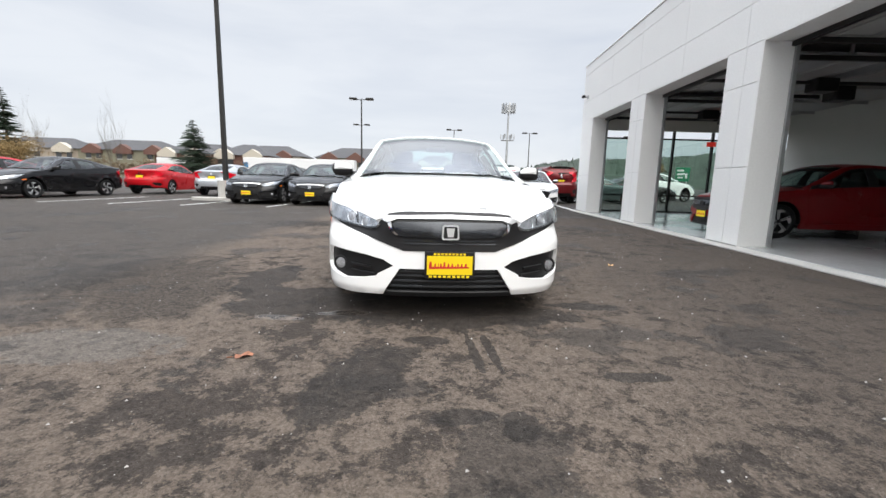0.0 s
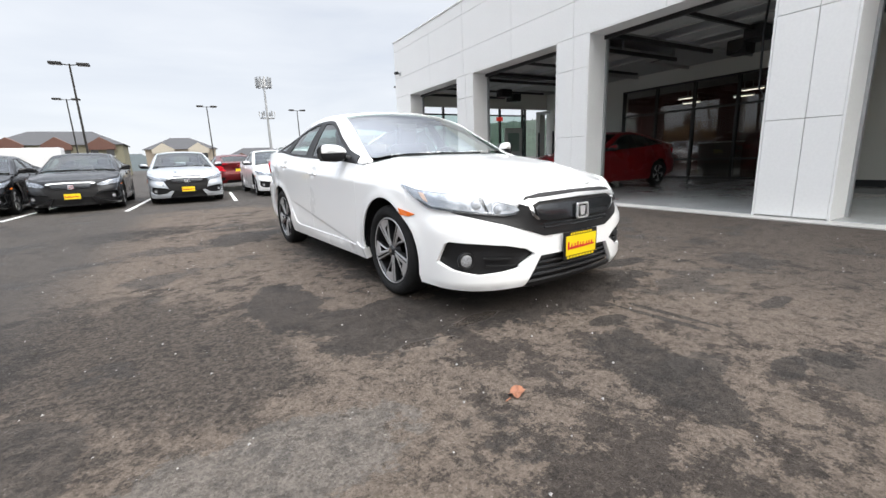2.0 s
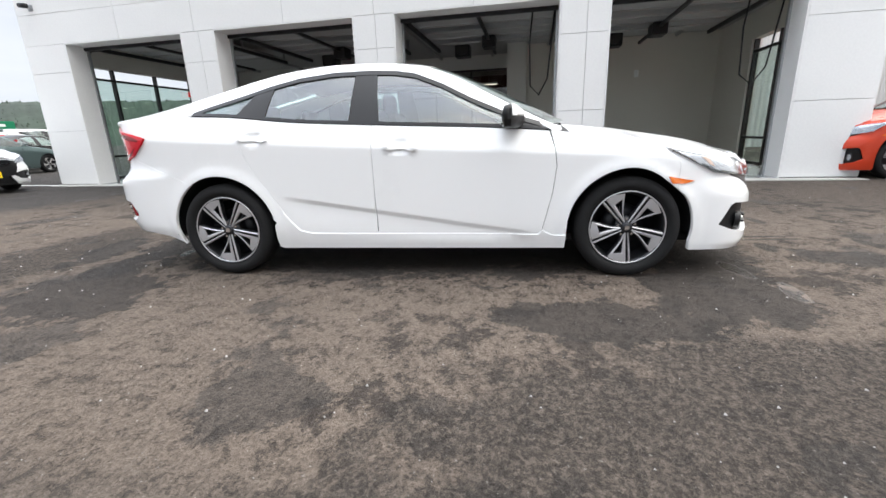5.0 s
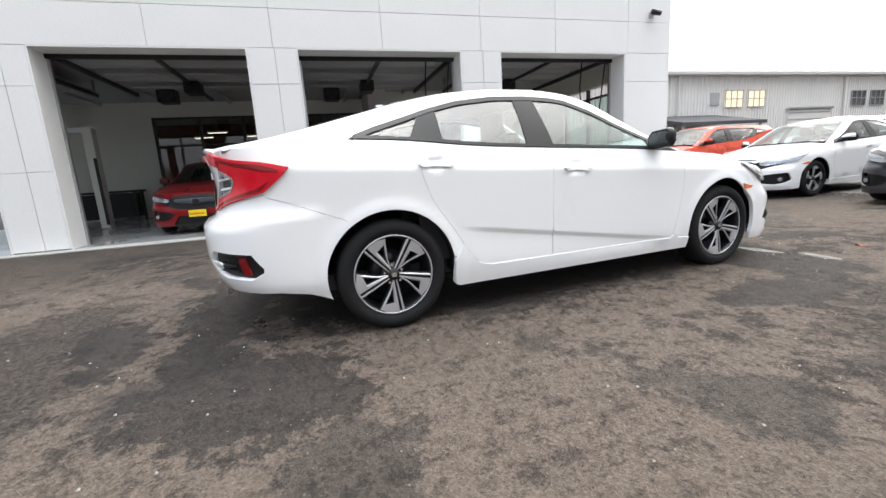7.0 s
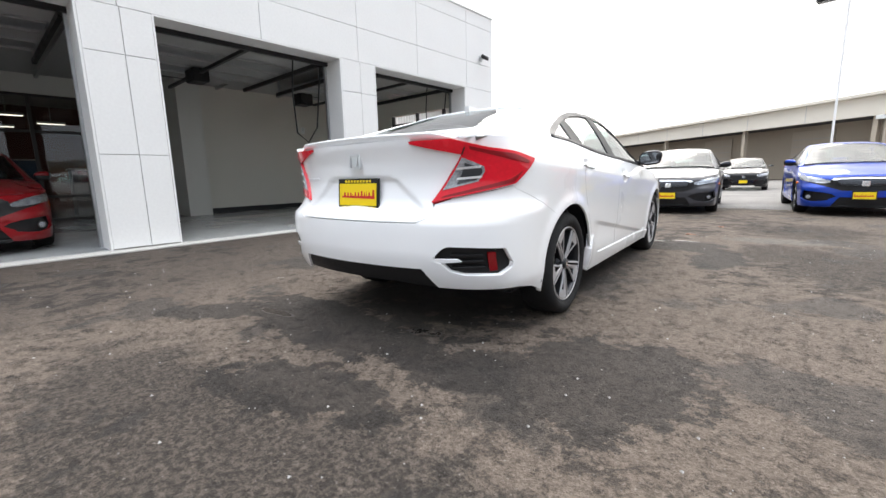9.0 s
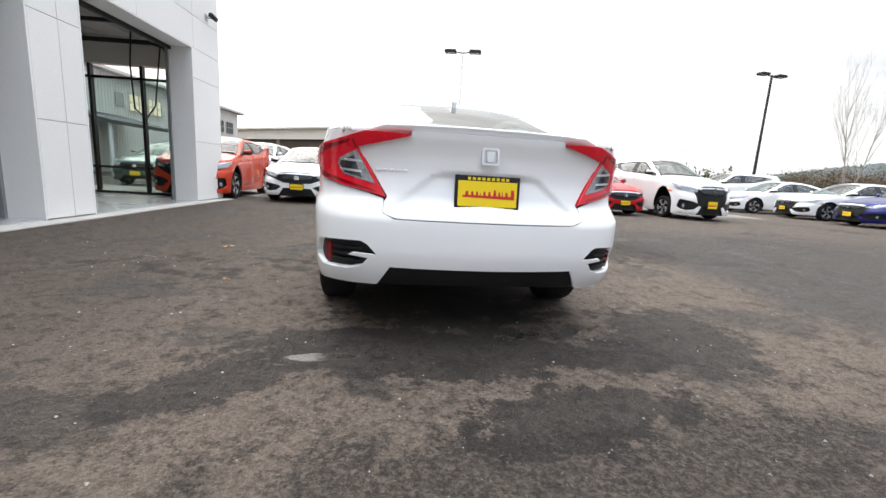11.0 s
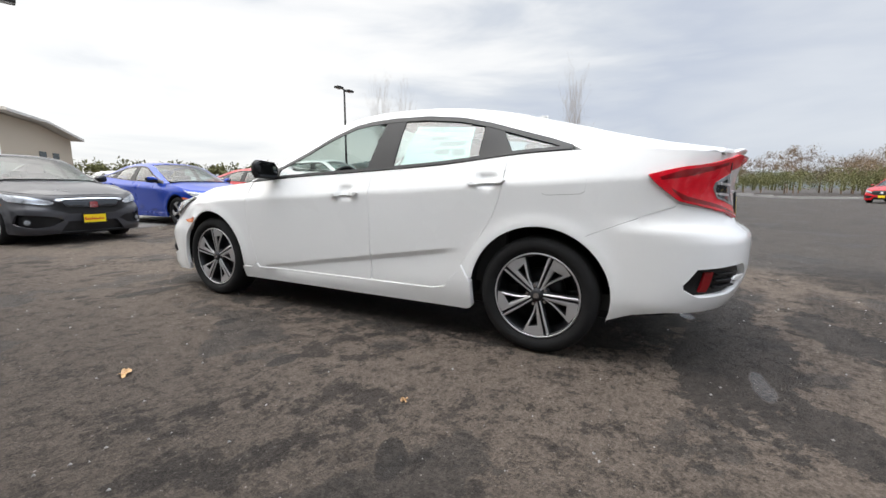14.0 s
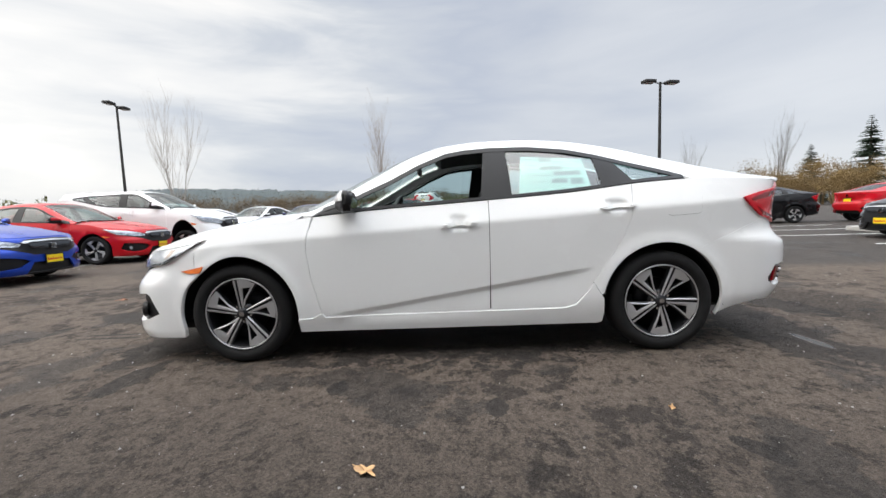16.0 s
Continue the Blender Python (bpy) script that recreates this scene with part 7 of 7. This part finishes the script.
bare_tree(-61.3, -15.3, 12.2, 4, 4, M_BIRCH, "tall bare multi-stemmed birch without leaves", 4)
bare_tree(-45.3, -37.9, 10.6, 3, 5, M_BIRCH, "tall bare birch with several pale stems", 4)
bare_tree(-60, 70, 9, 3, 6, M_BARK, "bare deciduous tree with fine grey twigs")
bare_tree(-70, 66, 8, 3, 8, M_BARK, "bare deciduous tree with fine grey twigs")
bare_tree(-75, 36, 8.5, 4, 9, M_BARK, "bare deciduous tree with fine grey twigs")
bare_tree(-66, 45, 9, 4, 10, M_BARK, "bare deciduous tree with fine grey twigs")


def thicket(name, spots, material, label, seed, leaf=.5, per=110):
    """Scrub as many small twig tufts, uneven in outline."""
    r = random.Random(seed)
    bm = bmesh.new()
    for x, y, w, h in spots:
        lobes = [(r.uniform(-.35, .35) * w, r.uniform(-.35, .35) * w, r.uniform(.35, .8) * h, r.uniform(.35, .6) * w) for _ in range(5)]
        for _ in range(per):
            lx, ly, lz, lr = r.choice(lobes)
            a, b = r.uniform(0, 2 * math.pi), r.uniform(-.7, 1.4)
            q = lr * r.uniform(.05, .72)
            p = Vector((x + lx + q * math.cos(a) * math.cos(b), y + ly + q * math.sin(a) * math.cos(b), max(.1, min(h * 1.08, lz + q * .8 * math.sin(b)))))
            s = leaf * r.uniform(.4, 1.2)
            u = Vector((r.gauss(0, 1), r.gauss(0, 1), r.gauss(.6, 1))).normalized() * s
            v = Vector((r.gauss(0, 1), r.gauss(0, 1), r.gauss(0, 1))).normalized() * s * .45
            bm.faces.new([bm.verts.new(k) for k in (p, p + u * .6 + v, p + u * 1.3, p + u * .5 - v)])
        add_tube(bm, [(x, y, 0), (x + r.uniform(-.2, .2) * w, y, h * .7)], [.12, .03], 4, False)
    return tagged(link_bm(name, bm, material), label, "shrubs", kind="stuff")


def along(az0, az1, d0, d1, n, h0, h1, w0, w1, seed):
    """Spots round the lot: azimuth in degrees clockwise from +y."""
    r = random.Random(seed)
    out = []
    for _ in range(n):
        a, d = radians(r.uniform(az0, az1)), r.uniform(d0, d1)
        out.append((d * math.sin(a), d * math.cos(a), r.uniform(w0, w1), r.uniform(h0, h1)))
    return out


thicket("brown_scrub", along(-138, -92, 92, 112, 120, 3.2, 5.6, 4, 8, 11), M_BRUSH, "brown leafless winter scrub beyond the lot", 12, .17, 800).location.z = .8
thicket("olive_scrub", along(-112, -62, 60, 72, 120, 1.0, 2.9, 3, 6, 13), M_GREENBRUSH, "olive and brown roadside scrub", 14, .14, 620).location.z = .5
thicket("orange_willow", along(-66, -49, 66, 76, 26, 3.4, 6.6, 4, 6, 15), M_WILLOW, "orange-twigged willow scrub", 16, .13, 2200)
thicket("tall_brown_scrub", along(-90, -68, 66, 80, 26, 4.0, 7.6, 3, 6, 41), M_TWIG, "tall grey-brown winter trees beyond the kerb", 42, .13, 1600)
thicket("grey_scrub", along(-80, -50, 80, 92, 46, 3.0, 6.0, 4, 7, 17), M_BRUSH, "grey-brown leafless trees", 18, .17, 900)
thicket("red_brown_scrub", along(-42, -20, 72, 86, 34, 1.8, 3.6, 3, 5, 19), M_BRUSH, "red-brown scrub before the houses", 20, .26, 330)
thicket("autumn_tree", [(42, 84, 3.2, 8.2), (43, 85, 2.4, 6.5)], M_WILLOW, "orange autumn tree beside the road", 21, .5, 420)
thicket("south_shrubs", along(-172, -140, 78, 92, 40, 3.5, 5.6, 3, 6, 23), M_GREENBRUSH, "olive trees beyond the gravel lot", 24, .45, 300)


def ridge(name, prof, dist, depth, material, label, seed, rough=1.0):
    """A wooded ridge round the lot: prof gives the slope of sight (tangent) by azimuth."""
    bm = bmesh.new()
    az0, az1 = prof[0][0], prof[-1][0]
    f = curve(*prof)
    n = int((az1 - az0) * 6)
    prev = None
    for k in range(n + 1):
        az = az0 + (az1 - az0) * k / n
        a = radians(az)
        h = max(.004, f(az)) * dist + .9
        col = []
        for d, q in ((dist * .82, 0), (dist * .9, .55), (dist * .97, .9), (dist, 1.0), (dist + depth, .6)):
            z = h * q + rough * dist * .004 * q * (noise.noise((az * .8, q * 3, seed)) + .6 * noise.noise((az * 2.6, q * 7, seed + 9)) + .5 * noise.noise((az * 7, 2, seed)))
            col.append(bm.verts.new((d * math.sin(a), d * math.cos(a), max(-.5, z))))
        if prev:
            for i in range(4):
                bm.faces.new((prev[i], col[i], col[i + 1], prev[i + 1]))
        prev = col
    bmesh.ops.recalc_face_normals(bm, faces=bm.faces)
    return tagged(link_bm(name, bm, material, True), label, "hill", kind="structure")


E_PROF = ((6, .018), (9, .032), (13, .048), (17, .058), (22, .058), (28, .064), (34, .072), (45, .078), (60, .080), (75, .06), (88, .02))
W_PROF = ((-140, .03), (-128, .062), (-118, .058), (-106, .050), (-98, .045), (-88, .030), (-76, .022), (-60, .03), (-40, .036), (-28, .040), (-14, .036), (0, .024), (8, .020))
ridge("hill_east", E_PROF, 420, 160, M_HILL, "dark wooded hillside beyond the road", 3)
ridge("hill_west", W_PROF, 620, 200, M_HILLFAR, "wooded hills on the horizon with haze put into their colour", 5)


def forest(name, prof, dist, az0, az1, n, size, seed, material, label):
    """Treetops over a ridge, as many rough cones."""
    r = random.Random(seed)
    f = curve(*prof)
    bm = bmesh.new()
    for _ in range(n):
        az = r.uniform(az0, az1)
        q = r.uniform(.25, 1.0)
        d = dist * (.84 + .16 * q)
        a = radians(az)
        z0 = (f(az) * dist + .9) * min(1, .2 + q * .8) * .97 - size * .6
        x, y = d * math.sin(a), d * math.cos(a)
        h, w = size * r.uniform(.6, 1.4), size * r.uniform(.25, .45)
        tip = bm.verts.new((x, y, z0 + h))
        m = 5
        rim = [bm.verts.new((x + w * math.cos(t) * r.uniform(.7, 1.2), y + w * math.sin(t) * r.uniform(.7, 1.2), z0 + h * r.uniform(.0, .2))) for t in (2 * math.pi * k / m for k in range(m))]
        for k in range(m):
            bm.faces.new((rim[k], rim[(k + 1) % m], tip))
    return tagged(link_bm(name, bm, material), label, "trees", kind="stuff")


forest("hill_forest", E_PROF, 420, 6, 84, 6000, 4.2, 31, M_HILL, "dark conifers covering the hillside")
forest("far_forest", W_PROF, 620, -139, -90, 3600, 4.6, 32, M_HILL, "far dark conifers on the horizon")

# security cameras on the wall
for y in (10.05, -5.63):
    c = thing("security_camera", "small dark security camera fixed to the white wall", "camera", pose(WX - .03, y, 3.88))
    part("bracket", box(-.10, 0, -.02, .02, -.02, .02), M_GALV, c)
    part("housing", tube([(-.16, -.10, .0), (-.14, .10, .03)], .05, 12), M_BLACK, c, "dark housing", True)
    part("mount_plate", box(-.012, 0, -.06, .06, -.06, .06), M_GALV, c)

# ---- inside the bays ----
for k, (ya, yb) in enumerate(BAYS):
    mid = (ya + yb) / 2
    c = thing("bay_door", "sectional bay door raised under the ceiling on steel tracks", "garage door", pose(0, 0, 0), "bay doors")
    for s, y in ((1, ya + .03), (-1, yb - .03)):
        part("track", box(WX + TH + .35, WX + TH + 3.6, y - .03, y + .03, 3.08, 3.16), M_DARKMETAL, c, "dark horizontal track")
        part("track_bend", tube([(WX + TH + .03, y, 2.95), (WX + TH + .1, y, 3.06), (WX + TH + .35, y, 3.12)], .03, 8), M_DARKMETAL, c)
        for x in (WX + 2.0, WX + 3.9):
            part("hanger", box(x - .02, x + .02, y - .02, y + .02, 3.16, 3.45), M_GALV, c)
    for i in range(5):
        x0 = WX + TH + .45 + i * .62
        d = part("door_section", box(x0, x0 + .6, ya + .07, yb - .07, 3.19, 3.235, .006), M_GALV if i % 2 else M_CEIL, c, "grey door section")
        part("rib", box(x0 + .05, x0 + .10, ya + .1, yb - .1, 3.165, 3.19), M_CEIL, d)
    part("opener_rail", box(WX + TH + .1, WX + 4.6, mid - .03, mid + .03, 3.05, 3.11), M_DARKMETAL, c)
    part("opener", box(WX + 2.6, WX + 3.05, mid - .16, mid + .16, 2.90, 3.16, .03), M_BLACK, c, "black door opener")
    part("spring_bar", tube([(WX + TH + .16, ya + .1, 3.33), (WX + TH + .16, yb - .1, 3.33)], .045, 10), M_DARKMETAL, c)
    h = thing("unit_heater", "black ceiling fan heater", "heater", pose(WX + 3.9, yb - .7, 0), "ceiling heaters")
    part("housing", box(-.2, .2, -.2, .2, 2.9, 3.3, .03), M_BLACK, h)
    part("bracket", box(-.02, .02, -.02, .02, 3.3, 3.45), M_GALV, h)
    part("grille", tube([(-.205, 0, 3.1), (-.225, 0, 3.1)], .16, 20), M_DARKMETAL, h)
    v = thing("ceiling_vent", "grey rectangular ceiling diffuser", "vent", pose(WX + 4.9, mid - .2, 0), "ceiling vents")
    part("frame", box(-.3, .3, -.3, .3, 3.43, 3.45), M_GALV, v)
    for i in range(4):
        part("slat", box(-.26 + i * .14, -.18 + i * .14, -.26, .26, 3.415, 3.43), M_DARKMETAL, v)
    if k > 1:
        continue
    hose = thing("hose", "black air hose hanging in a loop beside the bay", "hose", pose(WX + TH + .12, ya + .08, 0), "air hoses")
    part("loop", tube([(0, 0, 3.1), (.05, .05, 2.5), (.1, .1, 1.9), (.2, .25, 1.62), (.3, .42, 1.8), (.32, .45, 2.6), (.3, .4, 3.2)], .015, 8), M_BLACK, hose, "black rubber hose", True)
for i in range(9):
    tagged(link_bm("ceiling_joist", box(WX + TH, XS, Y0 + 1.4 + i * 1.75, Y0 + 1.46 + i * 1.75, 3.37, 3.45), M_CEIL), "grey steel ceiling joist", "joist", "ceiling joists", "structure")
lift = thing("car_lift", "two grey lift columns with black guards", "car lift", pose(8.9, 6.9, 0))
for y in (-.15, .55):
    part("column", box(-.12, .12, y - .10, y + .10, .022, 2.4, .01), M_INWALL2, lift, "pale steel column")
    part("guard", box(-.15, -.121, y - .10, y - .04, .1, 1.7), M_BLACK, lift, "black guard strip")
part("cross_beam", box(-.1, .1, -.05, .45, 2.3, 2.4), M_GALV, lift)
bench = thing("workbench", "dark workbench against the cream wall", "workbench", pose(11.2, 7.6, .022))
part("top", box(-.35, .35, -.9, .9, .82, .88, .008), M_DARKMETAL, bench)
for x in (-.28, .28):
    for y in (-.8, .8):
        part("leg", box(x - .03, x + .03, y - .03, y + .03, 0, .82), M_DARKMETAL, bench)
part("cupboard", box(-.3, .3, -.75, .75, .1, .8, .01), M_BLACK, bench)
pf = thing("wall_fixture", "small white wall light on the cream wall", "wall light", pose(XB - .001, -3.75, 2.45))
part("plate", box(-.02, 0, -.06, .06, -.1, .1, .004), M_SIGNWHITE, pf)
part("lamp", tube([(-.06, 0, -.02), (-.06, 0, .08)], .04, 12), M_SIGNWHITE, pf)
ex = thing("exit_sign", "small red exit sign above the inner door", "sign", pose(9.2, Y1 - .31, 2.35))
part("box", box(-.16, .16, -.03, 0, 0, .16, .008), mat("red_sign", (.6, .03, .02), .5, emit=.4), ex)
dr = thing("door_1", "white inner door with a glazed upper half", "door", pose(9.9, Y1 - .32, .022), kind="structure")
part("leaf", box(-.45, .45, -.04, 0, 0, 2.05, .005), M_INWALL2, dr)
part("pane", box(-.3, .3, -.046, -.0405, 1.1, 1.85), M_PANE, dr)
# showroom lamps seen through the glazing
lampm = mat("tube_light", (1.0, 0.93, 0.82), .4, emit=3.0)
for i, (x, y) in enumerate(((13.2, .8), (13.2, 2.8), (13.2, 4.8), (14.8, 1.8), (14.8, 3.8), (14.8, 5.6), (16.2, 2.8))):
    c = thing("ceiling_light", "lit fluorescent ceiling fitting in the showroom", "ceiling light", pose(x, y, 0), "showroom lights")
    part("frame", box(-.06, .06, -.32, .32, 2.66, 2.72, .01), M_SIGNWHITE, c)
    part("diffuser", box(-.03, .03, -.30, .30, 2.64, 2.659), lampm, c, "glowing diffuser")
    part("rod", box(-.01, .01, -.01, .01, 2.72, 3.45), M_GALV, c)
for i, (x, y, w, h, col) in enumerate(((14.2, 1.2, .9, 1.3, (.10, .12, .16)), (14.6, 4.3, 1.2, 1.1, (.16, .15, .14)), (15.5, 2.6, .8, 1.6, (.05, .12, .22)))):
    c = thing("display_counter", "dark display counter standing in the showroom", "counter", pose(x, y, .022), "showroom counters")
    part("body", box(-.3, .3, -w / 2, w / 2, 0, h, .02), mat(f"counter_paint_{i}", col, .5), c)
    part("top", box(-.34, .34, -w / 2 - .04, w / 2 + .04, h, h + .04, .006), M_SIGNWHITE, c)
